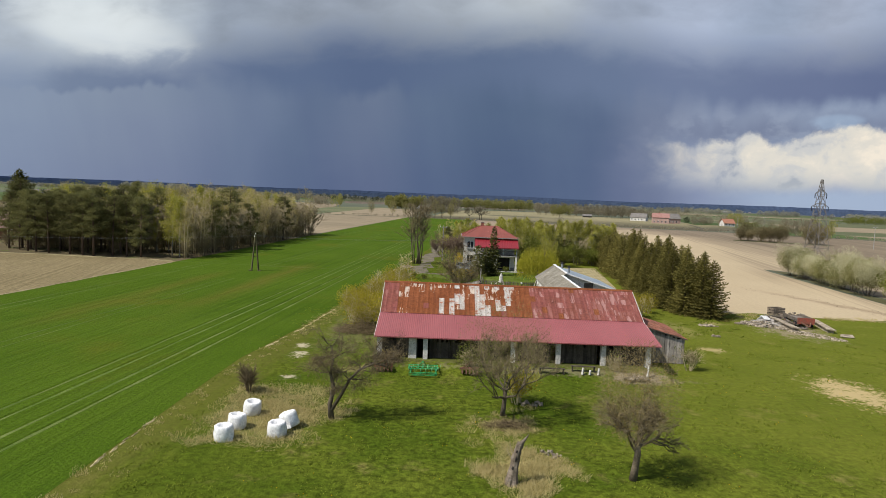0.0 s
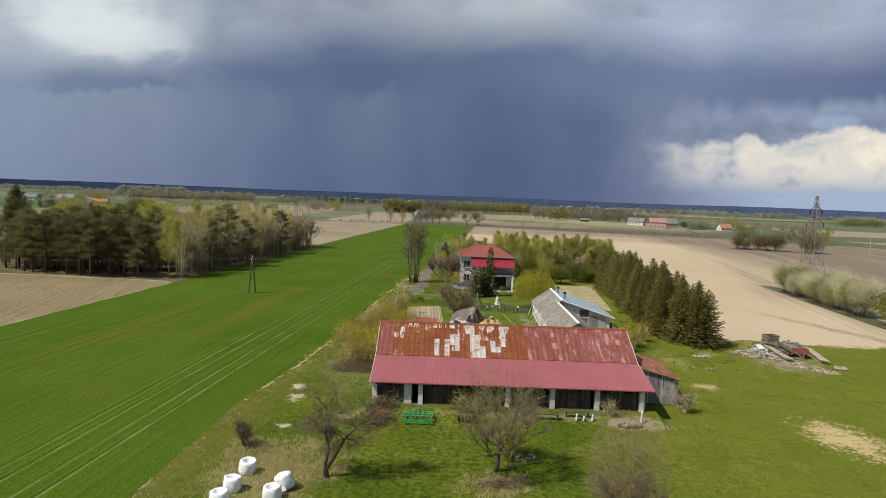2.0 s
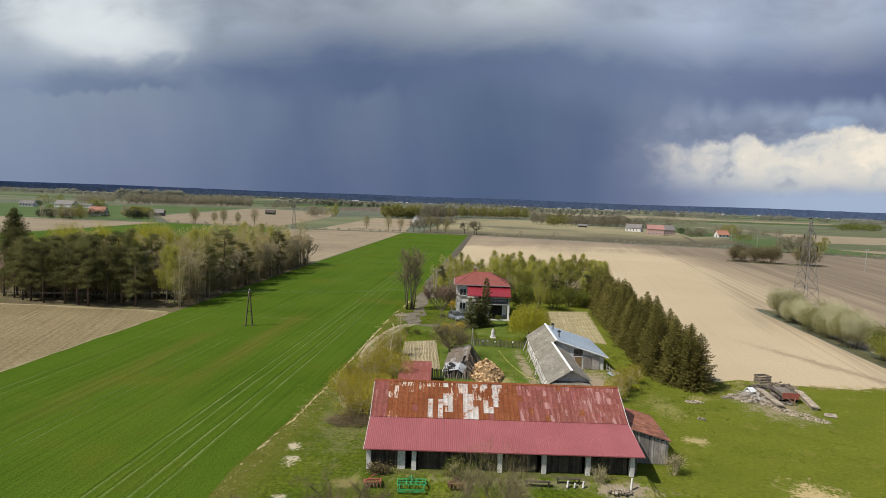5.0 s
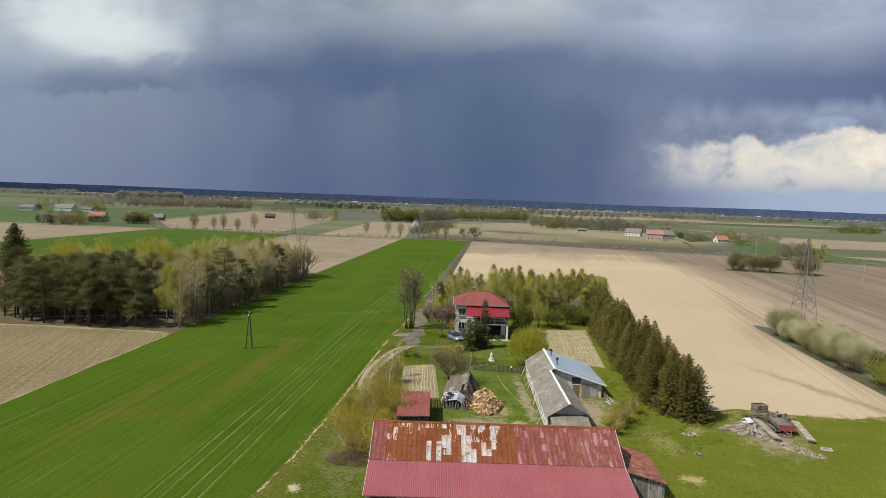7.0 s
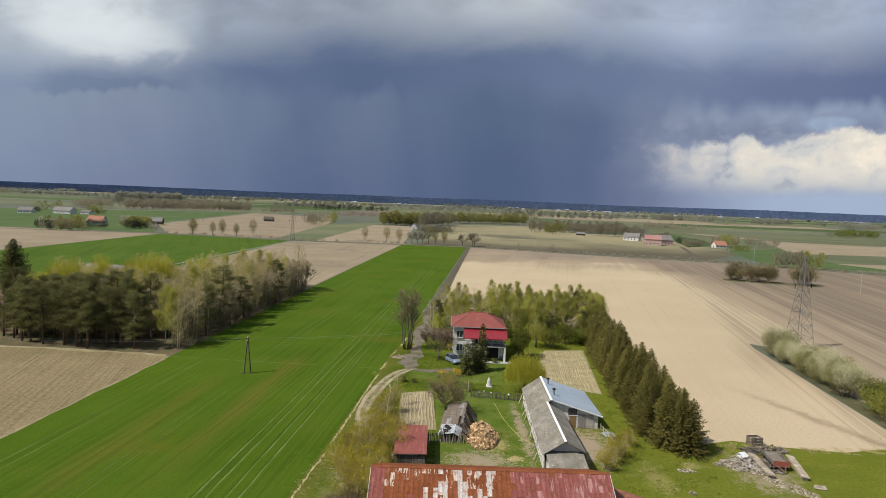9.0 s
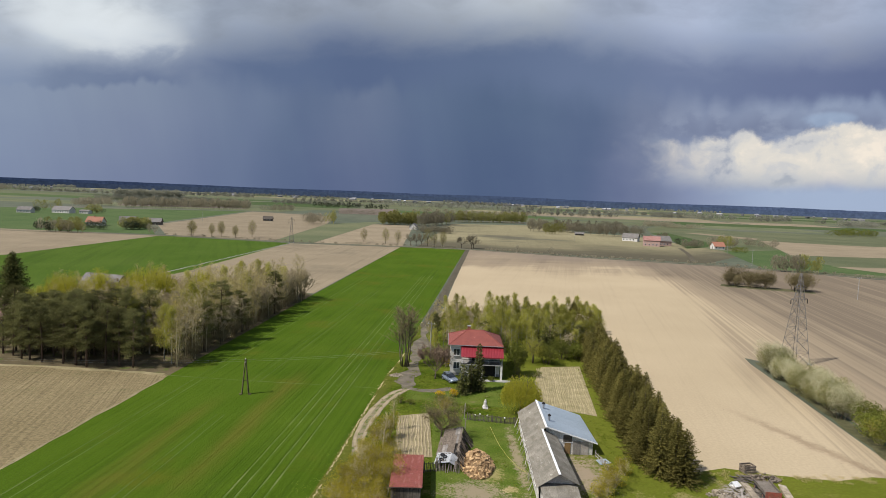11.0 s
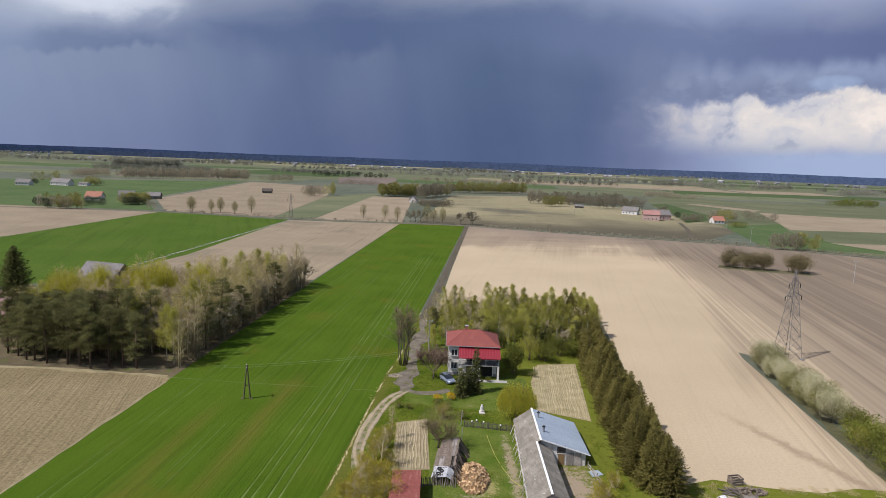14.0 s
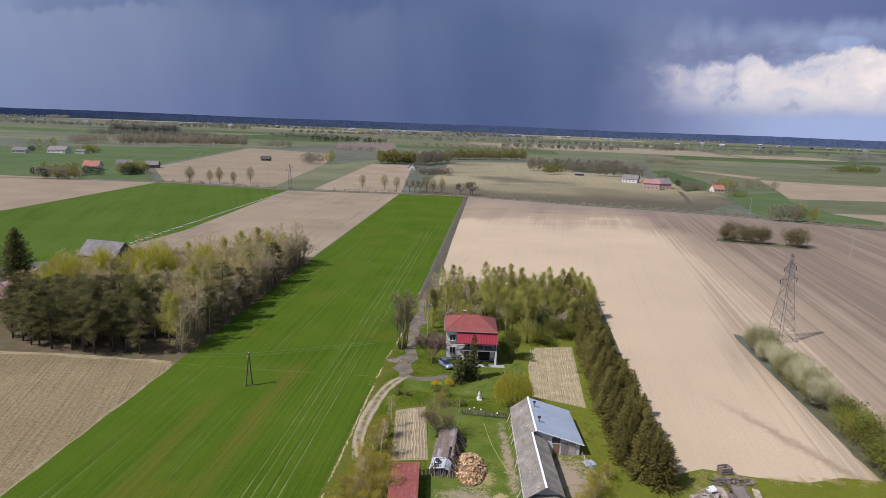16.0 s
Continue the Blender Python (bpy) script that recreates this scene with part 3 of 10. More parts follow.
def field(name, pts, z, mat, label, category="field"):
    s = Shape()
    s.add([(x, y, z) for x, y in pts], [tuple(range(len(pts)))])
    me = s.mesh(name, mat)
    if me.polygons[0].normal.z < 0:
        me.flip_normals()
    ob = new(name, me)
    return tagged(ob, label, category, kind="structure")


def ribbon(name, pts, width, z, mat, label, category="path", ragged=0.0):
    """A strip of ground along a line; ragged edges wander."""
    s = Shape()
    line = []
    for _ in range(2):   # round the corners
        pts = [pts[0]] + [(a[0] * (1 - g) + b[0] * g, a[1] * (1 - g) + b[1] * g) for a, b in zip(pts, pts[1:]) for g in (0.25, 0.75)] + [pts[-1]]
    for i in range(len(pts) - 1):
        a, b = Vector((*pts[i], 0)), Vector((*pts[i + 1], 0))
        k = max(int((b - a).length / 3.0), 1)
        line += [a.lerp(b, j / k) for j in range(k)]
    line.append(Vector((*pts[-1], 0)))
    rows = []
    for i, p in enumerate(line):
        d = (line[min(i + 1, len(line) - 1)] - line[max(i - 1, 0)]).normalized()
        n = Vector((-d.y, d.x, 0))
        e1 = width / 2 + ragged * noise.noise((p.x * 0.3, p.y * 0.3, 1.7))
        e2 = width / 2 + ragged * noise.noise((p.x * 0.3, p.y * 0.3, 9.1))
        rows += [tuple(p + n * e1 + Vector((0, 0, z))), tuple(p - n * e2 + Vector((0, 0, z)))]
    s.add(rows, [(2 * i + 1, 2 * i + 3, 2 * i + 2, 2 * i) for i in range(len(line) - 1)])
    ob = new(name, s.mesh(name, mat))
    return tagged(ob, label, category, kind="structure")


# ---- ground and fields ----
def ground_sheet():
    s = Shape()
    n = 40
    c = [math.copysign(abs(i / n * 2 - 1) ** 3, i / n * 2 - 1) * 11000 for i in range(n + 1)]
    s.add([(x, y + 300, 0) for y in c for x in c], [(j * (n + 1) + i, j * (n + 1) + i + 1, (j + 1) * (n + 1) + i + 1, (j + 1) * (n + 1) + i) for j in range(n) for i in range(n)])
    return tagged(new("ground", s.mesh("ground", M_PLAIN)), "flat green and tan farming plain reaching the horizon", "ground", kind="structure")


ground_sheet()


L = lambda y: -55.2 + 0.0731 * y                     # western edge of the long wheat field
field("yard_meadow", [(-16, -80), (140, -80), (120, 66), (70, 88), (37, 90), (47, 178), (1, 180), (-3, 170), (-7, 130), (-9, 110), (-13.2, 62), (-15.3, 50), (-16.2, 28), (-17, -80)], 0.012, M_GRASS,
      "rough green farmyard meadow with yellowed patches", "meadow")
field("crop_field", [(L(-80), -80), (-16.2, -80), (-15.0, 28), (-14.4, 50), (-12.6, 62), (-11.2, 76), (-7.4, 121), (-5.8, 131), (-2.6, 172), (17.4, 410), (18.6, 419), (-25, 419), (-40.5, 210), (L(114), 114)], 0.020, M_WHEAT,
      "long strip of bright green young wheat", "field")
field("ploughed_field_west", [(-330, -80), (L(-80) + 0.6, -80), (L(114) + 0.6, 114.4), (-60, 115.8), (-78, 117.0), (-98, 117.0), (-210, 114), (-330, 118)], 0.016, M_WESTSOIL, "bare tilled tan field beside the wheat", "field")
field("wood_floor", [(-96, 113.0), (-45.5, 113.2), (-39.5, 208), (-44, 216), (-104, 218), (-109, 172), (-97, 138)], 0.014, M_LITTER, "brown leaf litter and dry grass under the wood", "woodland floor")
field("ploughed_field_middle", [(-44, 214), (-40.7, 214), (-25.2, 418), (-97, 415), (-106.4, 262), (-107.9, 240), (-109.4, 216)], 0.024, M_TANDARK, "bare tilled tan field behind the wood", "field")
field("crop_field_far", [(-112, 205), (-105, 235), (-101.5, 258), (-98, 417), (-192, 436), (-198, 290), (-260, 165), (-140, 168)], 0.028, M_WHEAT2, "bright green wheat field beyond the wood", "field")
field("ploughed_field_far_west", [(-198.5, 291), (-192.5, 437), (-300, 445), (-520, 440), (-520, 180), (-262, 166)], 0.030, M_TAN, "bare tan field beside the far wheat", "field")
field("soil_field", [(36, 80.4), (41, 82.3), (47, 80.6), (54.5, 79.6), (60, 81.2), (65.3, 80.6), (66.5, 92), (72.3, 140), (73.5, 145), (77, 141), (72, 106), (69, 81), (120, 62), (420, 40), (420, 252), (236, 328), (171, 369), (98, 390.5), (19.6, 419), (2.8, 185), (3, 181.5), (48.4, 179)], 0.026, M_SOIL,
      "wide bare field, pale sand turning to damp brown soil, cloud shade painted in", "field")

# beyond the road
M_FARCROP = surf("dull_green_crop", (0.052, 0.084, 0.030), (0.072, 0.100, 0.040), 0.02, 0.8, 0.9, bump=0.2, spread=0.12, streak=(0.2, 0.008, -12, 0.4), spec=0.02)
field("stubble_field", [(-14.5, 428), (14.3, 808), (123, 863), (160, 700), (212, 690), (228, 470), (165, 386), (22, 427)], 0.030, M_PALE, "pale yellow stubble field beyond the road", "field")
field("tilled_field_north", [(-84, 428), (-76, 720), (-30, 720), (-25, 460), (-24, 428)], 0.032, M_TAN, "pale tilled field beyond the road", "field")
field("pasture_north", [(-112, 432), (-122, 684), (-68, 812), (-76.5, 720), (-84.5, 428)], 0.034, M_OLIVE, "olive green pasture strip", "field")
field("tilled_field_northwest", [(-192, 446), (-250, 560), (-290, 975), (-150, 900), (-122.5, 684), (-112.5, 432)], 0.036, M_TAN, "wide pale tilled field behind roadside trees", "field")
field("green_field_northwest", [(-200, 446), (-258, 560), (-298, 975), (-480, 860), (-620, 700), (-520, 445)], 0.034, M_FARCROP, "green wheat field round a farmstead", "field")
M_PLOUGH = surf("dark_ploughed_earth", (0.128, 0.102, 0.084), (0.170, 0.138, 0.112), 0.02, 1.0, 0.95, bump=0.3, spread=0.1, spec=0.05)
field("pasture_northeast", [(192, 366), (236, 341), (424, 256), (900, 200), (900, 1000), (445, 940), (376, 1048), (299, 924), (238, 700), (222, 560), (229, 470)], 0.034, M_OLIVE, "olive pasture beyond the road", "field")
field("green_field_northeast", [(202, 514), (232, 545), (262, 610), (285, 800), (256, 770), (224, 600)], 0.039, M_FARCROP, "deep green field strip beyond the road", "field")
field("green_field_cottage", [(191, 369), (227, 505), (256, 517), (293, 542), (262, 468), (254, 410), (262, 366), (252, 352)], 0.041, M_FARCROP, "deep green field beside a red-roofed cottage", "field")
field("tilled_field_northeast", [(272, 486), (351, 494), (520, 520), (640, 640), (412, 660), (348, 690), (306, 576)], 0.040, M_TAN, "pale tilled field beyond the green field", "field")
field("tilled_strip_east", [(250, 400), (288, 402), (420, 412), (420, 300), (300, 336), (263, 364)], 0.043, M_TAN, "pale tilled strip beside the road", "field")
field("pale_strip_northeast", [(314, 816), (347, 700), (372, 735), (337, 820)], 0.044, M_TAN, "narrow pale strip between pastures", "field")
field("dark_field_north", [(-168, 1041), (-70, 1043), (-110, 1510), (-222, 1373)], 0.13, M_PLOUGH, "dark ploughed strip in the distance", "field")
field("dark_field_north", [(-40, 985), (118, 1010), (150, 1120), (-60, 1100)], 0.13, M_PLOUGH, "dark ploughed strip in the distance", "field")
field("dark_field_north", [(-520, 1010), (-330, 1090), (-400, 1180), (-560, 1120)], 0.13, M_PLOUGH, "dark ploughed strip in the distance", "field")


def far_strips():
    """The patchwork of strip fields out to the forest."""
    rnd = random.Random(4)
    mats = {"pale": (M_TAN, "pale tilled strip field in the distance"), "green": (M_FARCROP, "green wheat strip field in the distance"), "olive": (M_OLIVE, "olive pasture strip in the distance"), "stubble": (M_PALE, "pale stubble strip in the distance")}
    order = ["olive", "green", "pale", "olive", "stubble", "green", "olive"]
    y, row = 1000.0, 0
    while y < 4200:
        d = 90 + y * 0.09
        x = -0.85 * y - 500 + rnd.uniform(0, 200)
        while x < 0.85 * y + 500:
            w = rnd.uniform(0.12, 0.38) * y + 60
            k = rnd.choice(order if y < 1700 else ["olive", "green", "olive", "stubble", "olive"])
            if rnd.random() < 0.8:
                sk = rnd.uniform(-0.15, 0.15) * w
                field("strip_field", [(x, y + sk), (x + w * 0.97, y - sk * 0.4), (x + w * 0.97 + d * 0.12, y + d * 0.94), (x + d * 0.12, y + d * 0.94 + sk)], 0.05 + 0.02 * (row % 3), mats[k][0], mats[k][1], "field")
            x += w
        y += d
        row += 1


far_strips()

# roads and tracks
M_VERGE = surf("dull_verge_grass", (0.070, 0.070, 0.034), (0.105, 0.098, 0.052), 0.08, 1.0, 0.95, bump=0.3, spread=0.1, spec=0.05)
ROAD = [(-520, 452), (-290, 428), (-194, 441), (-95, 423), (-27, 422), (22, 422), (98, 396), (172, 376), (236, 333), (420, 250)]
ribbon("verge_strip", ROAD, 5.5, 0.045, M_VERGE, "grassy verge along the country road", "verge", 1.6)
ribbon("country_road", ROAD, 3.6, 0.055, M_GRAVEL, "narrow grey country road crossing the fields", "road", 0.2)
ribbon("earth_track", [(-1.4, 165), (-0.2, 178), (4.0, 225), (18.9, 410), (20.0, 421)], 2.7, 0.050, M_TRACK, "dark earth track beside the wheat", "track", 0.5)
ribbon("earth_track", [(197, 516), (180, 452), (160, 394)], 3.2, 0.048, M_TRACK, "dark earth track across the stubble field", "track", 0.6)
ribbon("verge_strip", [(128, 282), (140, 276), (152, 272), (162, 268)], 9.0, 0.044, M_VERGE, "unploughed grass under the thicket", "verge", 2.0)
M_FALLOW = surf("weedy_fallow", (0.285, 0.238, 0.138), (0.205, 0.176, 0.094), 0.5, 8.0, 0.95, bump=0.6, bump_scale=0.06, spread=0.1, spots=(0.130, 0.135, 0.050), spot_scale=0.6, spot_at=0.64, spec=0.05)
ribbon("dry_margin", [(L(16), 16), (L(60), 60), (L(112), 112)], 0.5, 0.038, M_FALLOW, "thin line of dry grass between the wheat and the tilled field", "verge", 0.5)
ribbon("dry_margin", [(-100, 117.0), (-78, 116.9), (-60, 115.8), (-48, 114.8)], 1.3, 0.040, M_FALLOW, "pale dry grass between the tilled field and the wood", "verge", 1.2)
ribbon("driveway", [(-3.9, 111.4), (-3.4, 114.0), (-3.2, 119), (-2.6, 132), (-2.0, 147), (-1.6, 158), (-0.6, 170)], 2.7, 0.036, M_GRAVEL, "grey gravel driveway to the house", "driveway", 2.2)
ribbon("driveway_fork", [(-3.6, 113.5), (-2.0, 111.2), (1.5, 110.9), (5.0, 113.0)], 1.6, 0.032, M_GRAVEL, "gravel spur leading to the parked car", "driveway", 0.5)
ribbon("footpath", [(-3.0, 112.0), (-5.4, 108.2), (-7.0, 102.6), (-8.2, 95.2), (-8.7, 88), (-7.6, 81.6)], 1.9, 0.028, M_DIRT, "worn sandy vehicle track along the field edge", "path", 0.4)
M_RUT = surf("pale_sandy_rut", (0.330, 0.272, 0.182), (0.255, 0.210, 0.135), 0.8, 9.0, 0.95, bump=0.4, spread=0, spots=(0.150, 0.140, 0.060), spot_scale=0.9, spot_at=0.60, spot_soft=0.2, spec=0.05)
for o in (-0.62, 0.62):
    ribbon("wheel_rut", [(-3.2 + o, 111.6), (-5.4 + o, 108.2), (-7.0 + o, 102.6), (-8.2 + o, 95.2), (-8.7 + o, 88), (-7.6 + o * 0.5, 82.2)], 0.5, 0.036, M_RUT, "pale sandy rut worn by wheels", "wheel rut", 0.2)
M_HAY = surf("bleached_dead_grass", (0.430, 0.365, 0.200), (0.340, 0.285, 0.145), 0.8, 14.0, 0.95, bump=0.5, spread=0, isle=0.15, spec=0.05)
EDGE = [(-15.2, 18), (-14.6, 36), (-14.0, 51), (-12.2, 62), (-10.8, 76), (-9.0, 100), (-7.2, 121), (-5.6, 131), (-2.4, 172)]


def edge_straw():
    """Pale dead grass in a broken line along the wheat's edge."""
    rnd = random.Random(21)
    s = Shape()
    for (x0, y0), (x1, y1) in zip(EDGE, EDGE[1:]):
        ln, g, on = y1 - y0, 0.0, True
        while g < ln:
            if on:
                k, ln_ = rnd.uniform(0.06, 0.24) * (0.55 + y0 / 80), rnd.uniform(0.2, 0.9)
                m = pose(x0 + (x1 - x0) * g / ln + rnd.gauss(0, 0.07), y0 + g, 0.02, rnd.uniform(-2, 2), rnd.uniform(-9, 9), rnd.gauss(0, 9) - math.degrees(math.atan2(x1 - x0, y1 - y0)))
                s.add([tuple(m @ Vector(q)) for q in ((-k * 0.4, -ln_ * 0.4, 0), (k * 0.3, -ln_ * 0.5, 0), (k * 0.5, ln_ * 0.2, 0), (k * 0.1, ln_ * 0.5, 0), (-k * 0.5, ln_ * 0.3, 0), (0, 0, 0.05))], [(0, 1, 5), (1, 2, 5), (2, 3, 5), (3, 4, 5), (4, 0, 5)])
            g += rnd.uniform(0.15, 0.7)
            if rnd.random() < 0.06:
                on = not on
    tagged(new("edge_straw", s.mesh("edge_straw", M_HAY)), "thin broken line of pale dead grass along the wheat edge", "dry grass", kind="stuff")


edge_straw()
field("vegetable_plot", [(-3.7, 97.6), (1.2, 99.4), (2.0, 82.2), (-3.2, 81.6)], 0.030, M_FALLOW, "dug vegetable plot with dry ridges", "plot")
field("fallow_plot", [(19.9, 104.8), (28.5, 100.8), (32.2, 131.6), (23.8, 130.0), (20.9, 119.0)], 0.030, M_FALLOW, "fallow plot covered with dry straw rows", "plot")
field("back_lawn", [(2.0, 70), (14.6, 70), (14.8, 97.5), (7.0, 99.0), (1.8, 96)], 0.022, M_LAWN, "mown green lawn behind the barn", "lawn")
field("front_lawn", [(-3.0, 106), (19, 102.5), (20, 121), (15.2, 121.5), (5.0, 112.6), (-3.0, 111.6)], 0.022, M_LAWN, "green lawn before the house", "lawn")


def berm(pts):
    """The standing wheat that rises on either side of a wheel track."""
    for side in (-1, 1):
        s = Shape()
        rows = []
        for (x0, y0), (x1, y1) in zip(pts, pts[1:]):
            n = int((y1 - y0) / 1.2)
            rows += [(x0 + (x1 - x0) * i / n, y0 + (y1 - y0) * i / n) for i in range(n)]
        v = []
        for x, y in rows:
            h = 0.065 + 0.02 * noise.noise((x, y * 0.8, side))
            o = 0.05 * noise.noise((x, y, 3.0 + side))
            v += [(x + side * (0.11 + o), y, 0.024), (x + side * (0.24 + o), y, h), (x + side * (0.55 + o), y, h * 0.85), (x + side * (1.00 + o), y, 0.022)]
        f = [(4 * i + k, 4 * i + k + 1, 4 * i + k + 5, 4 * i + k + 4)[::side] for i in range(len(rows) - 1) for k in range(3)]
        s.add(v, f)
        tagged(new("wheat_edge", s.mesh("wheat_edge", M_WHEAT)), "raised green wheat beside a wheel track", "wheat", kind="structure")


def tramlines():
    for x0, y0, x1, y1, pale in ((-49.6, 16, -29.2, 268, 0), (-48.2, 16, -27.6, 268, 0), (-36.9, 24, -31.3, 95, 0), (-35.7, 24, -30.1, 95, 0), (-31.4, 112, -21.4, 226, 0), (-29.9, 112, -19.8, 226, 0),
                                 (-25.4, 16, -5.6, 274, 1), (-24.2, 16, -4.4, 274, 1), (-22.3, 16, -2.4, 274, 1), (-21.0, 16, -0.9, 274, 1)):
        mid = (x0 * 0.5 + x1 * 0.5 + 0.25, (y0 + y1) / 2)
        ribbon("wheel_track", [(x0, y0), mid, (x1, y1)], 0.20 if pale else 0.13, 0.030, M_TRAMPALE if pale else M_TRAM, "pale wheel track pressed through the wheat", "wheel track", 0.16)
        if pale:
            berm([(x0, y0), mid, (x1, y1)])
    ribbon("trench_line", [(-47.5, 114.2), (-33, 112.9), (-8.6, 111.3)], 0.26, 0.031, M_TRAM, "thin pale line of a filled trench across the wheat", "trench line", 0.22)


M_TRAMPALE = surf("bare_wheel_rut", (0.118, 0.148, 0.044), (0.062, 0.103, 0.017), 0.25, 5.0, 0.95, bump=0.3, spread=0.1, spec=0.05)
M_TRAM = surf("pressed_wheat", (0.095, 0.130, 0.030), (0.055, 0.094, 0.012), 0.25, 5.0, 0.95, bump=0.3, spread=0.1, spec=0.1)
tramlines()


# ---- building materials ----
M_REDTIN = surf("red_painted_sheet", (0.245, 0.066, 0.068), (0.270, 0.078, 0.080), 0.3, 9.0, 0.45, 0.0, bump=0.05, spread=0.03, spec=0.45)
M_RUST = surf("rusty_red_sheet", (0.142, 0.043, 0.015), (0.205, 0.070, 0.030), 0.5, 5.0, 0.8, bump=0.25, spread=0.05, spots=(0.290, 0.140, 0.090), spot_scale=1.3, spot_at=0.68, streak=(7.0, 0.35, 0, 0.35), spec=0.08)
M_OLDRED = surf("faded_red_sheet", (0.208, 0.064, 0.056), (0.172, 0.058, 0.042), 0.7, 5.0, 0.7, bump=0.2, spread=0.06, spots=(0.300, 0.150, 0.125), spot_scale=1.5, spot_at=0.63, streak=(5.0, 0.4, 0, 0.6), spec=0.1)
M_BARE = surf("bare_zinc_sheet", (0.500, 0.475, 0.440), (0.380, 0.330, 0.285), 0.9, 6.0, 0.6, 0.2, bump=0.15, spread=0.10, spots=(0.300, 0.120, 0.070), spot_scale=2.0, spot_at=0.55, streak=(6.0, 0.6, 0, 0.3), spec=0.4)


def flaking(m, c, at=0.56, k=0.85, fx=4.0, fy=0.5):
    """Paint or rust lost in upright flakes and runs, showing another colour."""
    t = m.node_tree
    bs = [n for n in t.nodes if n.type == "BSDF_PRINCIPLED"][0]
    col = bs.inputs["Base Color"].links[0].from_socket
    p = t.nodes.new("ShaderNodeNewGeometry").outputs["Position"]
    f = mth(t, "ADD", mth(t, "MULTIPLY", noise_fac(t, stretched(t, p, fx, fy, fy), 1.0, 5, 0.7), 0.7), mth(t, "MULTIPLY", noise_fac(t, p, 0.7, 3, 0.6), 0.3))
    put_in(t, bs.inputs["Base Color"], mixc(t, smooth(t, f, at, at + 0.05, 0.0, k), col, c))
    return m


flaking(M_RUST, (0.130, 0.044, 0.022), 0.53, 0.5)
M_FLAKED = flaking(surf("rusty_sheet_with_bare_flecks", (0.142, 0.043, 0.015), (0.205, 0.070, 0.030), 0.5, 5.0, 0.8, bump=0.25, spread=0.05, spec=0.08), (0.470, 0.400, 0.330), 0.515, 0.9, 4.5, 0.7)
flaking(M_BARE, (0.290, 0.130, 0.080), 0.545, 0.75, 3.0, 0.8)
flaking(M_OLDRED, (0.290, 0.130, 0.112), 0.53, 0.5, 3.0, 0.35)
M_STREAKED = flaking(surf("faded_red_sheet_with_pale_runs", (0.215, 0.072, 0.062), (0.182, 0.064, 0.050), 0.7, 5.0, 0.7, bump=0.2, spread=0.06, spec=0.1), (0.370, 0.210, 0.190), 0.51, 0.65, 3.2, 0.30)
M_BOARD = surf("weathered_board", (0.085, 0.072, 0.058), (0.150, 0.130, 0.108), 1.2, 9.0, 0.92, bump=0.5, spread=0.35, streak=(9.0, 9.0, 0, 0.3), spec=0.15)
M_DARKBOARD = surf("dark_tarred_board", (0.046, 0.038, 0.031), (0.084, 0.071, 0.056), 1.2, 9.0, 0.92, bump=0.5, spread=0.3, spec=0.05)
M_GREYWOOD = surf("silver_grey_board", (0.230, 0.205, 0.178), (0.330, 0.300, 0.265), 1.2, 9.0, 0.92, bump=0.5, spread=0.3, spec=0.15)
M_WHITE = surf("whitewashed_masonry", (0.600, 0.575, 0.530), (0.450, 0.430, 0.390), 0.9, 6.0, 0.9, bump=0.3, spread=0.06, spots=(0.360, 0.330, 0.290), spot_scale=0.9, spot_at=0.66, spec=0.2)
M_RENDER = surf("cream_render", (0.680, 0.650, 0.590), (0.620, 0.590, 0.530), 0.4, 14.0, 0.92, bump=0.25, spread=0.02, spec=0.2)
M_CONCRETE = surf("grey_concrete", (0.330, 0.320, 0.300), (0.250, 0.242, 0.225), 0.8, 9.0, 0.92, bump=0.3, spread=0.1, spec=0.2)
M_ETERNIT = surf("lichened_fibre_cement", (0.225, 0.205, 0.168), (0.165, 0.152, 0.122), 0.6, 7.0, 0.95, bump=0.4, spread=0.10, spots=(0.330, 0.315, 0.270), spot_scale=1.2, spot_at=0.6, spec=0.15)
flaking(M_ETERNIT, (0.130, 0.116, 0.088), 0.50, 0.6, 1.6, 0.5)
M_BLUETIN = surf("pale_blue_sheet", (0.270, 0.325, 0.370), (0.310, 0.365, 0.410), 0.3, 6.0, 0.4, 0.15, bump=0.06, spread=0.03, spec=0.5)
M_ROOFRED = surf("faded_red_roof_sheet", (0.225, 0.064, 0.046), (0.190, 0.052, 0.040), 0.6, 6.0, 0.55, bump=0.12, spread=0.05, spots=(0.480, 0.200, 0.170), spot_scale=0.9, spot_at=0.64, spec=0.35)
M_AWNING = surf("bright_red_sheet", (0.215, 0.016, 0.024), (0.195, 0.014, 0.021), 0.4, 9.0, 0.42, bump=0.05, spread=0.02, spec=0.45)
M_TILE = surf("rust_brown_tiles", (0.270, 0.105, 0.065), (0.200, 0.085, 0.055), 1.5, 8.0, 0.85, bump=0.4, spread=0.25, spots=(0.360, 0.300, 0.250), spot_scale=2.0, spot_at=0.62, spec=0.2)
# near-black for dark paint, and for shade inside sheds, windows and openings
M_DARK = surf("dark_interior", (0.020, 0.019, 0.018), (0.030, 0.028, 0.026), 1.0, 5.0, 0.95, bump=0, spread=0, spec=0.1)
M_WHITEPAINT = surf("white_paint", (0.780, 0.780, 0.760), (0.720, 0.715, 0.690), 1.0, 12.0, 0.5, bump=0.05, spread=0.03, spec=0.4)
M_BRICK = surf("red_brick", (0.300, 0.125, 0.085), (0.240, 0.095, 0.065), 2.0, 12.0, 0.9, bump=0.3, spread=0.1, spec=0.2)
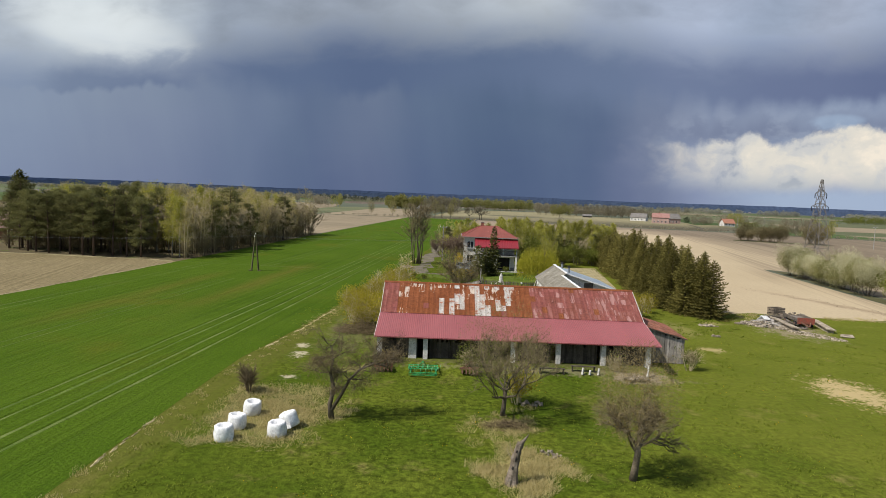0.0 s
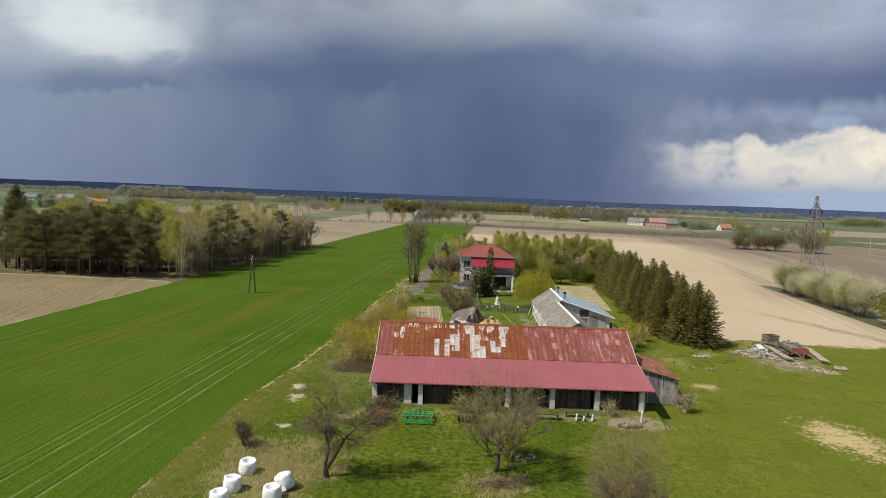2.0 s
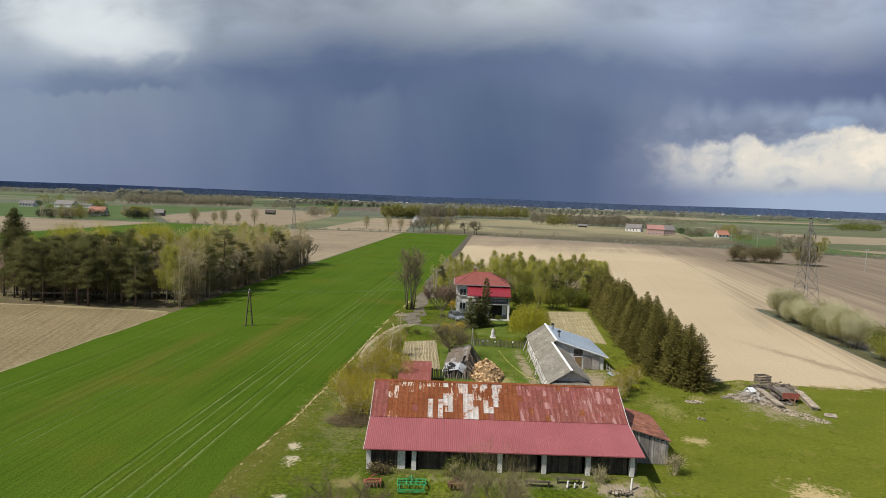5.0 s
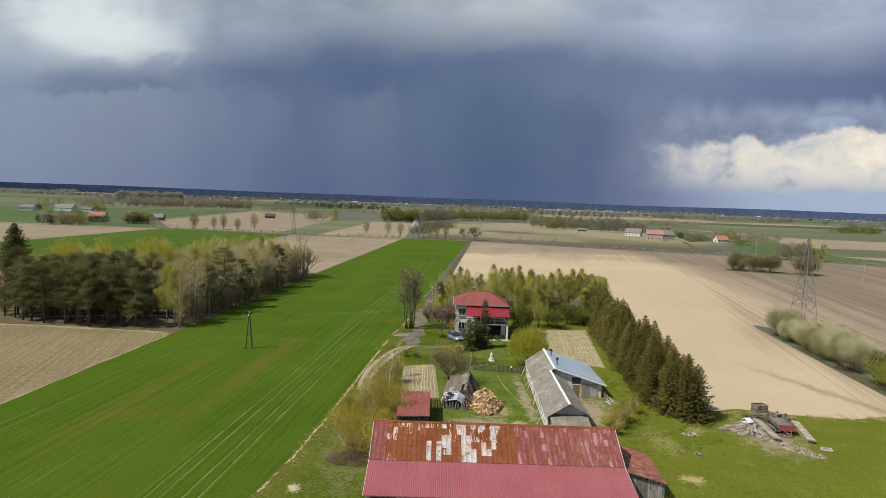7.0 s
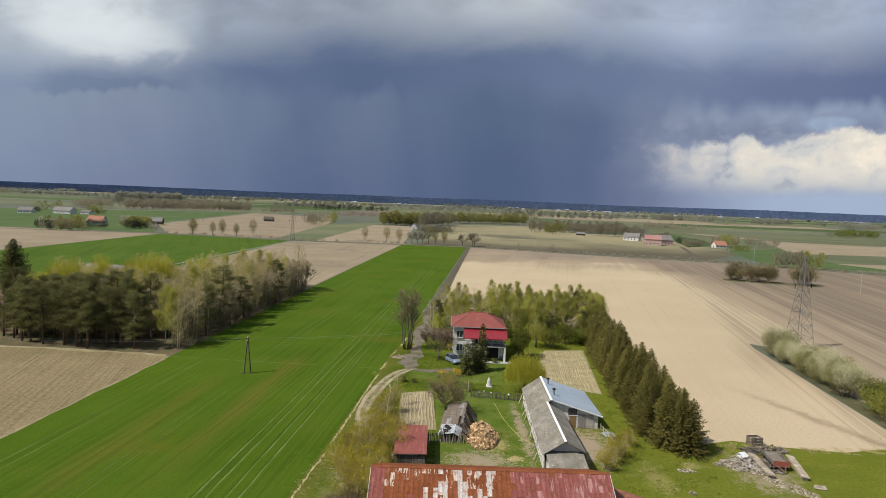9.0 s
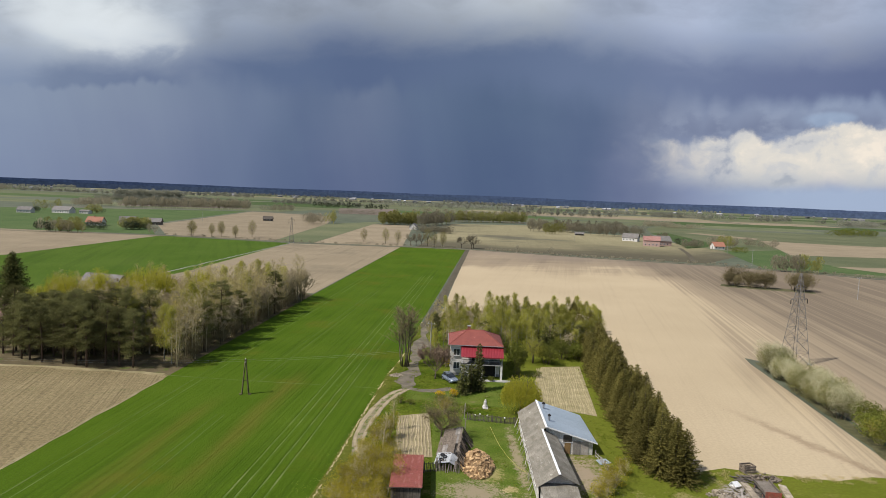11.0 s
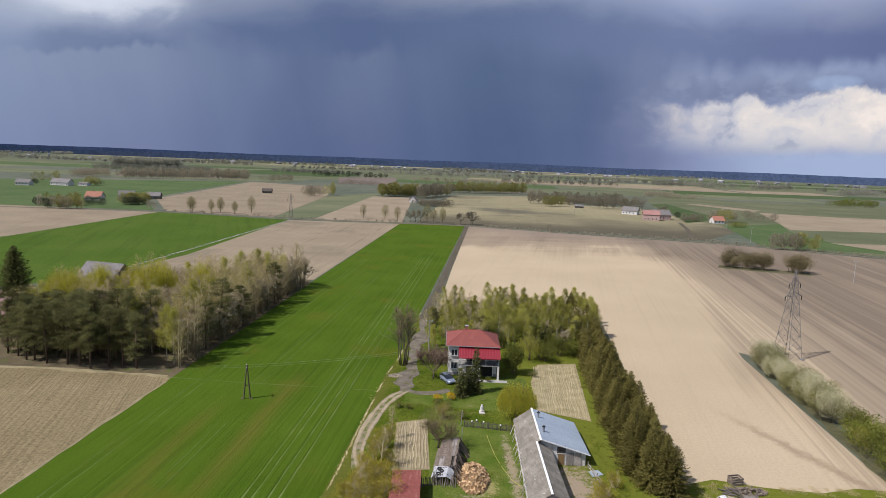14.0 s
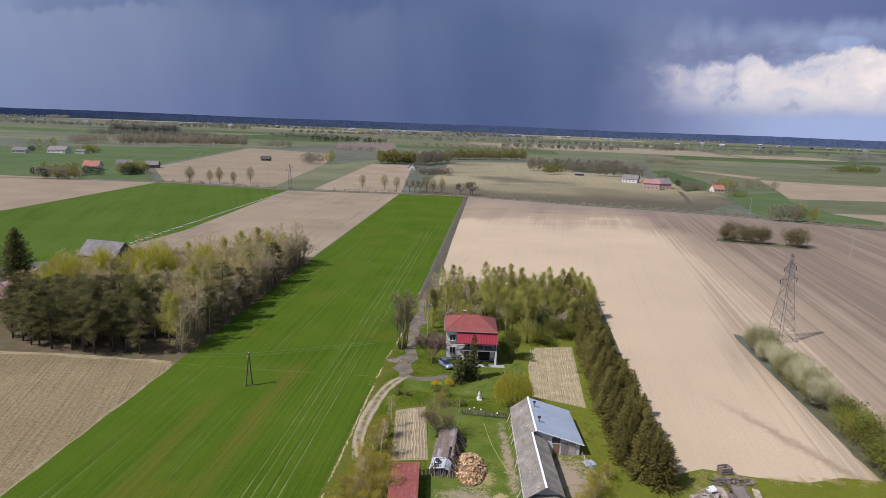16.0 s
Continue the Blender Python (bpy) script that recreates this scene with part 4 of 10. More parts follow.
M_YELLOW = surf("brown_door_paint", (0.260, 0.165, 0.070), (0.210, 0.130, 0.058), 1.0, 9.0, 0.6, bump=0.1, spread=0.0)
M_STEEL = surf("galvanised_steel", (0.330, 0.340, 0.350), (0.260, 0.265, 0.275), 1.5, 9.0, 0.55, 0.6, bump=0.08, spread=0.05, spec=0.5)


def glass_mat():
    m = bpy.data.materials.new("window_glass")
    m.use_nodes = True
    b = m.node_tree.nodes["Principled BSDF"]
    b.inputs["Base Color"].default_value = (0.035, 0.042, 0.050, 1)
    b.inputs["Roughness"].default_value, b.inputs["Specular IOR Level"].default_value = 0.06, 0.8
    return m


M_GLASS = glass_mat()


def corrugated(s, p00, p10, p11, p01, wave=0.30, amp=0.03, rows=1):
    """A ribbed sheet between four corners (ribs run from the p00-p10 edge to the p01-p11 edge)."""
    p00, p10, p11, p01 = (Vector(p) for p in (p00, p10, p11, p01))
    n = (p10 - p00).cross(p01 - p00).normalized()
    k = max(int((p10 - p00).length / wave * 4), 4)
    v = []
    for j in range(rows + 1):
        g = j / rows
        for i in range(k + 1):
            f = i / k
            p = p00.lerp(p10, f).lerp(p01.lerp(p11, f), g) + n * (amp * (1, 0.3, 0, 0.3)[i % 4])
            v.append((p.x, p.y, p.z))
    w = k + 1
    s.add(v, [(j * w + i, j * w + i + 1, (j + 1) * w + i + 1, (j + 1) * w + i) for j in range(rows) for i in range(k)])
    return s


def window(parent, at, w, h, frame_mat=None, bars=1):
    """A window in the plane y = 0 of its pose, looking to -y: frame, panes, sill."""
    fm = frame_mat or M_WHITEPAINT
    win = part("window", Shape().box(-w / 2, 0.02, 0, w / 2, 0.06, h), M_DARK, parent, at=at)
    fr = Shape()
    for x in (-w / 2, w / 2 - 0.07):
        fr.box(x, -0.045, 0, x + 0.07, 0.03, h)
    for z in (0, h - 0.07):
        fr.box(-w / 2 + 0.07, -0.045, z, w / 2 - 0.07, 0.03, z + 0.07)
    for i in range(bars):
        x = -w / 2 + w * (i + 1) / (bars + 1)
        fr.box(x - 0.035, -0.045, 0.07, x + 0.035, 0.03, h - 0.07)
    part("window_frame", fr, fm, win)
    for i in range(bars + 1):
        x0, x1 = -w / 2 + w * i / (bars + 1) + 0.05, -w / 2 + w * (i + 1) / (bars + 1) - 0.05
        part("pane", Shape().box(x0, -0.015, 0.06, x1, 0.0, h - 0.06), M_GLASS, win)
    part("sill", Shape().box(-w / 2 - 0.08, -0.16, -0.06, w / 2 + 0.08, 0.02, -0.005), M_CONCRETE, win)
    return win


# ---- barn ----
def barn():
    b = thing("barn", pose(-3.75, 49.55, 0, 0, 0, 0.7), "long low barn with rusty red sheet roof and white posts", "barn")
    LEN, EAVE, ZE, YB, ZB, YR, ZR, YN, ZN = 21.9, -0.35, 2.42, 4.15, 3.42, 7.95, 5.55, 15.8, 2.5
    rnd = random.Random(11)
    # gable walls with thickness
    prof = [(0.45, 0), (YN - 0.3, 0), (YN - 0.3, ZN + 0.05), (YR, ZR - 0.12), (YB, ZB - 0.12), (0.45, 2.5)]
    for x0, x1 in ((0.25, 0.5), (LEN - 0.5, LEN - 0.25)):
        s = Shape()
        k = len(prof)
        s.add([(x, y, z) for x in (x0, x1) for y, z in prof], [tuple(range(k)), tuple(reversed(range(k, 2 * k)))] + [(i, i + k, (i + 1) % k + k, (i + 1) % k) for i in range(k)])
        part("gable_wall", s, M_BOARD, b, "grey plank gable wall")
    part("back_wall", Shape().box(0.5, YN - 0.55, 0, LEN - 0.5, YN - 0.3, ZN), M_BOARD, b)
    part("plinth", Shape().box(0.5, 0.30, 0, LEN - 0.5, 0.62, 0.22), M_CONCRETE, b, "low concrete plinth")
    part("dark_floor", Shape().box(0.5, 0.62, 0.02, LEN - 0.5, YN - 0.55, 0.06), M_DIRT, b)
    # posts of the open front
    posts = [0.28, 3.85, 10.65, 14.15, 17.65, 21.15]
    for x in posts:
        s = Shape().box(x - 0.18, -0.05, 0, x + 0.18, 0.36, 2.38)
        s.box(x - 0.22, -0.08, 0, x + 0.22, 0.39, 0.22)
        part("post", s, M_WHITE, b, "whitewashed masonry post")
    part("panel_door", Shape().box(2.55, 0.10, 0.08, 3.15, 0.24, 2.3), M_WHITE, b, "whitewashed panel beside a post")
    part("lintel", Shape().box(0.1, 0.02, 2.3, LEN - 0.3, 0.2, 2.42), M_BOARD, b)
    # upright boards of the front, some missing or short
    board = [Shape().box(-0.088, 0, 0, 0.088, 0.03, h).mesh("board", M_DARKBOARD) for h in (2.12, 2.10, 2.05, 1.75)]
    x = 0.6
    while x < LEN - 0.7:
        bay = sum(x > p for p in posts)
        if all(abs(x - p) > 0.28 for p in posts) and not 3.28 < x < 3.7 and rnd.random() > 0.03:
            me = board[min(int(rnd.random() * 3.2) + (1 if bay in (2, 5) else 0), 3)]
            part("board", me, None, b, at=pose(x, 0.40 + rnd.uniform(-0.012, 0.012), 0.2, 0, rnd.uniform(-0.8, 0.8), 0))
        x += 0.182
    # lower red roof in long sheets
    W = 1.04
    k = int(round((LEN + 0.2) / W))
    w = (LEN + 0.2) / k
    s = corrugated(Shape(), (0, EAVE, ZE), (w + 0.02, EAVE, ZE), (w + 0.02, YB + 0.15, ZB + 0.035), (0, YB + 0.15, ZB + 0.035), 0.15, 0.018)
    me = s.mesh("roof_sheet", M_REDTIN)
    for i in range(k):
        part("roof_sheet", me, None, b, at=pose(-0.1 + i * w, 0, 0.003 * (i % 2)))
    part("eave_edge", Shape().box(-0.1, EAVE - 0.02, ZE - 0.07, LEN + 0.1, EAVE + 0.02, ZE - 0.005), M_REDTIN, b)
    # upper roof: courses of old sheets, some stripped to bare zinc
    rows, W2 = 6, 0.44
    k = int(round((LEN + 0.1) / W2))
    w = (LEN + 0.1) / k
    dy, dz = (YR - YB) / rows, (ZR - ZB) / rows
    s = corrugated(Shape(), (0, 0, 0.01), (w + 0.01, 0, 0.01), (w + 0.01, dy * 1.04, dz * 1.04), (0, dy * 1.04, dz * 1.04), 0.35, 0.018)
    kinds = {n: s.mesh("roof_sheet", m) for n, m in (("rust", M_RUST), ("red", M_OLDRED), ("bare", M_BARE), ("flaked", M_FLAKED), ("streaked", M_STREAKED))}
    bare = {(c, r) for c, rs in ((11, "012"), (13, "012"), (14, "235"), (15, "123"), (17, "5"), (18, "012345"), (19, "0123"), (20, "015"), (22, "125"), (23, "1"), (24, "2345"), (25, "5")) for r in map(int, rs)}
    flaked = {(c, r) for c, rs in ((14, "1"), (15, "45"), (16, "35"), (17, "4"), (19, "45"), (20, "34"), (21, "345"), (22, "34"), (23, "235"), (25, "34"), (26, "45")) for r in map(int, rs)}
    for j in range(rows):
        for i in range(k):
            x, u = i / k, rnd.random()
            kind = "rust" if u > 0.02 else "red"
            if x < 0.06:
                kind = "red"
            elif x < 0.32 and (j > 3 or x < 0.10):
                kind = "flaked" if u < (0.8 if j == 5 else 0.4 if x < 0.18 else 0.1) else "rust"
            elif x > 0.84:
                kind = "streaked" if u < 0.7 else "red"
            elif x > 0.56:
                kind = "streaked" if u < 0.18 else "red" if u < 0.85 else "rust"
            if (i, j) in bare:
                kind = "bare"
            elif (i, j) in flaked:
                kind = "flaked"
            part("roof_sheet", kinds[kind], None, b, at=pose(-0.05 + i * w, YB + j * dy, ZB + j * dz + 0.02 + 0.006 * (i % 2) + rnd.uniform(0, 0.006)))
    # northern slope and ridge
    s = corrugated(Shape(), (LEN + 0.1, YN, ZN), (-0.1, YN, ZN), (-0.1, YR, ZR + 0.02), (LEN + 0.1, YR, ZR + 0.02), 0.5, 0.03)
    part("north_roof", s, M_RUST, b)
    s = Shape().slab([(-0.12, YR - 0.22, ZR - 0.05), (LEN + 0.12, YR - 0.22, ZR - 0.05), (LEN + 0.12, YR, ZR + 0.075), (-0.12, YR, ZR + 0.075)], 0.02)
    s.slab([(-0.12, YR, ZR + 0.075), (LEN + 0.12, YR, ZR + 0.075), (LEN + 0.12, YR + 0.22, ZR - 0.03), (-0.12, YR + 0.22, ZR - 0.03)], 0.02)
    part("ridge_cap", s, M_RUST, b)
    # verge boards along the sloping edges
    for x in (-0.13, LEN + 0.09):
        for (y0, z0), (y1, z1) in (((EAVE, ZE - 0.08), (YB, ZB - 0.06)), ((YB, ZB - 0.06), (YR, ZR - 0.06)), ((YR, ZR - 0.06), (YN, ZN - 0.05))):
            part("verge_board", Shape().add([(xx, y, z + e) for xx in (x, x + 0.04) for y, z in ((y0, z0), (y1, z1)) for e in (0, 0.08)],
                 [(0, 2, 3, 1), (4, 5, 7, 6), (0, 4, 6, 2), (1, 3, 7, 5), (0, 1, 5, 4), (2, 6, 7, 3)]), M_WHITE, b, "pale painted verge board")
    # grassy bank against the plinth
    s = Shape()
    v = []
    for i in range(64):
        x = -1.0 + i * (LEN + 2.2) / 63
        e = min(1.0, i / 2.0, (63 - i) / 2.0)
        o = 0.12 * noise.noise((x * 0.9, 2.0, 0))
        v += [(x, -2.4 + 3 * o, 0.0), (x, -1.2 + o, 0.42 * e + 0.05 * o), (x, -0.16, 0.66 * e + 0.3 * o * e), (x, 0.42, 0.68 * e)]
    s.add(v, [(4 * i + q, 4 * i + 4 + q, 4 * i + 5 + q, 4 * i + 1 + q) for i in range(63) for q in range(3)])
    tagged(part("grass_bank", s, M_GRASS, at=b.matrix_basis.copy()), "low grassy bank along the front of the barn", "bank", kind="structure")
    # rafter tails
    for i in range(12):
        part("rafter_tail", Shape().box(0.4 + i * 1.9, -0.3, 2.24, 0.5 + i * 1.9, 0.5, 2.35), M_BOARD, b)
    return b


barn()


def plank_shed(name, at, w, d, hf, hb, roof_mat, label, board_mat, roof_tiles=False, over=0.25, slope_x=False, roof_label=""):
    """A shed of upright boards under one sloping roof: hf high at the front (-y), hb at the back; slope_x: it falls along x instead."""
    b = thing(name, at, label, "shed")
    z = (lambda x, y: hf + (hb - hf) * (x / w if slope_x else y / d))
    mesh = {}
    rnd = random.Random(int(w * 100))

    def boards(x0, y0, x1, y1):
        n = max(int(math.hypot(x1 - x0, y1 - y0) / 0.2), 2)
        for i in range(n):
            f = (i + 0.5) / n
            x, y = x0 + (x1 - x0) * f, y0 + (y1 - y0) * f
            h = round(z(x, y) - 0.12 - rnd.choice((0, 0, 0.05, 0.15)), 2)
            if h not in mesh:
                mesh[h] = Shape().box(-0.094, -0.015, 0, 0.094, 0.015, h).mesh("board", board_mat)
            part("board", mesh[h], None, b, at=pose(x, y, 0.05, 0, rnd.uniform(-0.7, 0.7), math.degrees(math.atan2(y1 - y0, x1 - x0))))

    # dark box behind the boards stands in for the shade inside
    inner = Shape().add([(x, y, zz) for x, y in ((0.06, 0.06), (w - 0.06, 0.06), (w - 0.06, d - 0.06), (0.06, d - 0.06)) for zz in (0.0, z(x, y) - 0.15)],
                        [(0, 2, 3, 1), (2, 4, 5, 3), (4, 6, 7, 5), (6, 0, 1, 7), (1, 3, 5, 7)])
    part("inner_wall", inner, M_DARK, b)
    boards(0, 0, w, 0), boards(w, 0, w, d), boards(0, d, 0, 0), boards(w, d, 0, d)
    o = over
    c = [(-o, -o), (w + o, -o), (w + o, d + o), (-o, d + o)]
    if roof_tiles:
        nx, ny = int((w + 2 * o) / 0.42), int((d + 2 * o) / 0.36)
        part("roof_deck", Shape().slab([(x, y, z(x, y)) for x, y in c], 0.05), M_BOARD, b)
        sx, sy = (w + 2 * o) / nx, (d + 2 * o) / ny
        gx, gy = ((hb - hf) / w, 0) if slope_x else (0, (hb - hf) / d)
        tile = Shape().slab([(0, 0, 0), (sx - 0.015, 0, gx * sx), (sx - 0.015, sy * 1.03, gx * sx + gy * sy), (0, sy * 1.03, gy * sy)], 0.03).mesh("tile", roof_mat)
        for i in range(nx):
            for j in range(ny):
                x, y = -o + i * sx, -o + j * sy
                if rnd.random() > 0.02:
                    part("tile", tile, None, b, at=pose(x, y, z(x, y) + 0.04 + rnd.uniform(0, 0.012), rnd.uniform(-1.5, 1.5), rnd.uniform(-1.5, 1.5)))
    else:
        if slope_x:
            s = corrugated(Shape(), (-o, d + o, z(-o, 0)), (-o, -o, z(-o, 0)), (w + o, -o, z(w + o, 0)), (w + o, d + o, z(w + o, 0)), 0.3, 0.03)
        else:
            s = corrugated(Shape(), (-o, -o, z(0, -o)), (w + o, -o, z(0, -o)), (w + o, d + o, z(0, d + o)), (-o, d + o, z(0, d + o)), 0.3, 0.03)
        part("roof", s, roof_mat, b, roof_label)
        part("roof_deck", Shape().slab([(x, y, z(x, y) - 0.03) for x, y in c], 0.04), M_BOARD, b)
    return b


# lean-to on the barn's eastern gable, and the red-roofed shed behind
plank_shed("lean_to_shed", pose(18.45, 54.1, 0, 0, 0, -3), 3.25, 6.2, 3.05, 2.2, M_TILE, "weathered plank lean-to with rust-brown tiled roof", M_GREYWOOD, True, 0.2, True)
plank_shed("red_roofed_shed", pose(-2.5, 68.7, 0, 0, 0, 0.5), 3.3, 8.6, 2.2, 2.25, M_OLDRED, "narrow dark shed with a faded red sheet roof", M_BOARD, False, 0.2, True)


# ---- cow shed ----
def cow_shed():
    b = thing("cow_shed", pose(-0.15, 70.2 - 69.7 * 0.859, 0), "whitewashed cow shed with grey and pale blue roofs", "barn")
    b.scale = (1.0, 0.859, 1.0)
    # eastern wing under the blue roof, western range under fibre cement
    xr, ze, zr = 17.55, 2.0, 3.95
    y0, y1 = 86.9, 99.2
    west = [(14.55, 69.6), (15.0, 99.0)]
    # walls
    part("west_wall", Shape().add([(x, y, z) for z in (0, 2.05) for x, y in ((14.45, 70.6), (14.75, 70.6), (15.5, 98.8), (15.2, 98.8))], [(0, 1, 5, 4), (1, 2, 6, 5), (2, 3, 7, 6), (3, 0, 4, 7), (4, 5, 6, 7)]), M_WHITE, b)
    part("south_gable", Shape().add([(x, y, z) for y in (70.6, 70.9) for x, z in ((14.6, 0), (18.9, 0), (18.9, 2.5), (16.75, 3.6), (14.6, 2.1))], [(0, 1, 2, 3, 4), (9, 8, 7, 6, 5), (0, 5, 6, 1), (1, 6, 7, 2), (2, 7, 8, 3), (3, 8, 9, 4), (4, 9, 5, 0)]), M_WHITE, b)
    part("inner_east_wall", Shape().box(18.7, 70.9, 0, 18.95, 86.9, 2.35), M_WHITE, b)
    part("wing_front_wall", Shape().add([(x, y, z) for y in (86.9, 87.2) for x, z in ((18.95, 0), (24.1, 0), (24.1, 1.95), (18.95, 3.4), (17.6, 3.8), (17.6, 2.3), (18.95, 2.3))], [tuple(range(7)), tuple(reversed(range(7, 14)))] + [(i, i + 7, (i + 1) % 7 + 7, (i + 1) % 7) for i in range(7)]), M_WHITE, b, "whitewashed front wall")
    part("east_wall", Shape().box(23.85, 87.2, 0, 24.1, 99.0, 1.95), M_WHITE, b)
    part("north_gable", Shape().add([(x, y, z) for y in (98.8, 99.05) for x, z in ((15.3, 0), (24.1, 0), (24.1, 1.95), (17.7, 3.8), (15.3, 2.05))], [(0, 1, 2, 3, 4), (9, 8, 7, 6, 5), (0, 5, 6, 1), (1, 6, 7, 2), (2, 7, 8, 3), (3, 8, 9, 4), (4, 9, 5, 0)]), M_WHITE, b)
    # fibre-cement western slope in courses of sheets
    rows, cols = 3, 26
    for seg, (ya, yb, xa, xb, xra, xrb, zra, zrb) in enumerate(((69.7, 86.0, 14.15, 14.6, 16.75, 16.95, 3.62, 3.62), (86.0, 99.4, 14.62, 14.95, 17.5, 17.75, 3.92, 3.92))):
        n = 15 if seg == 0 else 12
        for i in range(n):
            for j in range(rows):
                f0, f1, g0, g1 = i / n, (i + 1) / n, j / rows, (j + 1) / rows

                def at(f, g):
                    y = ya + (yb - ya) * f
                    e = Vector((xa + (xb - xa) * f, y, 1.98))
                    r = Vector((xra + (xrb - xra) * f, y, zra + (zrb - zra) * f))
                    return e.lerp(r, g)
                s = Shape().slab([at(f0, g0), at(f0, g1 + 0.02), at(f1, g1 + 0.02), at(f1, g0)][::-1], 0.015)
                lift = 0.012 * j + 0.006 * (i % 2)
                part("roof_sheet", s, M_ETERNIT, b, at=pose(0, 0, lift))
    # eastern slope of the southern range
    n = 15
    for i in range(n):
        f0, f1 = i / n, (i + 1) / n
        ya, yb = 69.8 + 17.0 * f0, 69.8 + 17.0 * f1
        s = Shape().slab([(16.75 + 0.2 * f0, ya, 3.62), (19.15, ya, 2.4), (19.15, yb, 2.4), (16.75 + 0.2 * f1, yb, 3.62)], 0.02)
        part("roof_sheet", s, M_ETERNIT, b, at=pose(0, 0, 0.006 * (i % 2)))
    part("ridge_cap", Shape().beam((16.75, 69.7, 3.66), (16.95, 86.2, 3.66), 0.26, 0.08), M_WHITEPAINT, b, "white painted ridge cap")
    part("ridge_cap", Shape().beam((17.5, 86.0, 3.98), (17.75, 99.5, 3.98), 0.28, 0.08), M_WHITEPAINT, b, "white painted ridge cap")
    # blue sheet roof of the wing
    for i in range(12):
        ya, yb = 86.4 + 13.0 * i / 12, 86.4 + 13.0 * (i + 1) / 12 + 0.02
        s = corrugated(Shape(), (24.6, ya, 1.85), (24.6, yb, 1.85), (17.6, yb, 3.95), (17.6, ya, 3.95), 0.36, 0.025)
        part("roof_sheet", s, M_BLUETIN, b, "pale blue profiled roof sheet", at=pose(0, 0, 0.004 * (i % 2)))
    part("verge_trim", Shape().beam((17.55, 86.38, 3.9), (24.65, 86.38, 1.78), 0.05, 0.16), M_WHITEPAINT, b)
    for y in (90.0, 96.0):
        v = part("roof_vent", Shape().tube([(0, 0, -0.1), (0, 0, 0.75)], [0.16, 0.16], 10), M_STEEL, b, at=pose(18.4, y, 3.72))
        part("vent_cap", Shape().tube([(0, 0, 0.72), (0, 0, 0.8), (0, 0, 0.98)], [0.26, 0.26, 0.03], 10), M_DARK, v)
    # openings of the wing
    part("hatch", Shape().box(20.0, 86.84, 1.75, 21.2, 86.9, 2.75), M_BOARD, b, "dark plank loft hatch")
    part("hatch_frame", Shape().box(19.9, 86.82, 1.68, 21.3, 86.9, 1.75).box(19.9, 86.82, 2.75, 21.3, 86.9, 2.84), M_WHITEPAINT, b)
    d = part("door", Shape().box(20.2, 86.83, 0.05, 21.05, 86.9, 1.62), M_YELLOW, b, "brown painted plank door")
    part("gate_leaf", Shape().box(21.35, 86.8, 0.05, 22.4, 86.9, 1.9), M_GREYWOOD, b, "grey plank gate leaf")
    part("gate_leaf", Shape().box(22.5, 86.8, 0.05, 23.5, 86.9, 1.85), M_GREYWOOD, b, "grey plank gate leaf")
    # low annex before the southern gable
    part("annex_wall", Shape().box(14.9, 66.9, 0, 18.7, 67.2, 1.55).box(14.9, 67.2, 0, 15.15, 70.6, 1.7).box(18.45, 67.2, 0, 18.7, 70.6, 1.7), M_WHITE, b)
    for i in range(5):
        x = 14.6 + i * 0.86
        part("roof_sheet", Shape().slab([(x, 66.6, 1.58), (x + 0.87, 66.6, 1.58), (x + 0.87, 70.58, 2.25), (x, 70.58, 2.25)], 0.02), M_ETERNIT, b, at=pose(0, 0, 0.006 * (i % 2)))
    window(b, pose(17.3, 66.87, 0.75), 0.8, 0.5)
    # small windows and props along the western wall
    for i in range(7):
        f = (i + 0.6) / 7
        window(b, pose(14.43 + 0.75 * f, 70.6 + 28.2 * f, 0.95, 0, 0, -88.5), 0.7, 0.55)
    rnd = random.Random(5)
    for i in range(16):
        f = (i + rnd.random()) / 16
        x, y = 14.40 + 0.75 * f, 70.9 + 27.8 * f
        part("leaning_plank", Shape().beam((x - rnd.uniform(0.35, 0.75), y + rnd.uniform(-0.3, 0.3), 0.0), (x - 0.04, y, rnd.uniform(1.2, 1.85)), 0.14, 0.035), M_GREYWOOD, b, "grey plank leaning on the wall")
    return b


cow_shed()


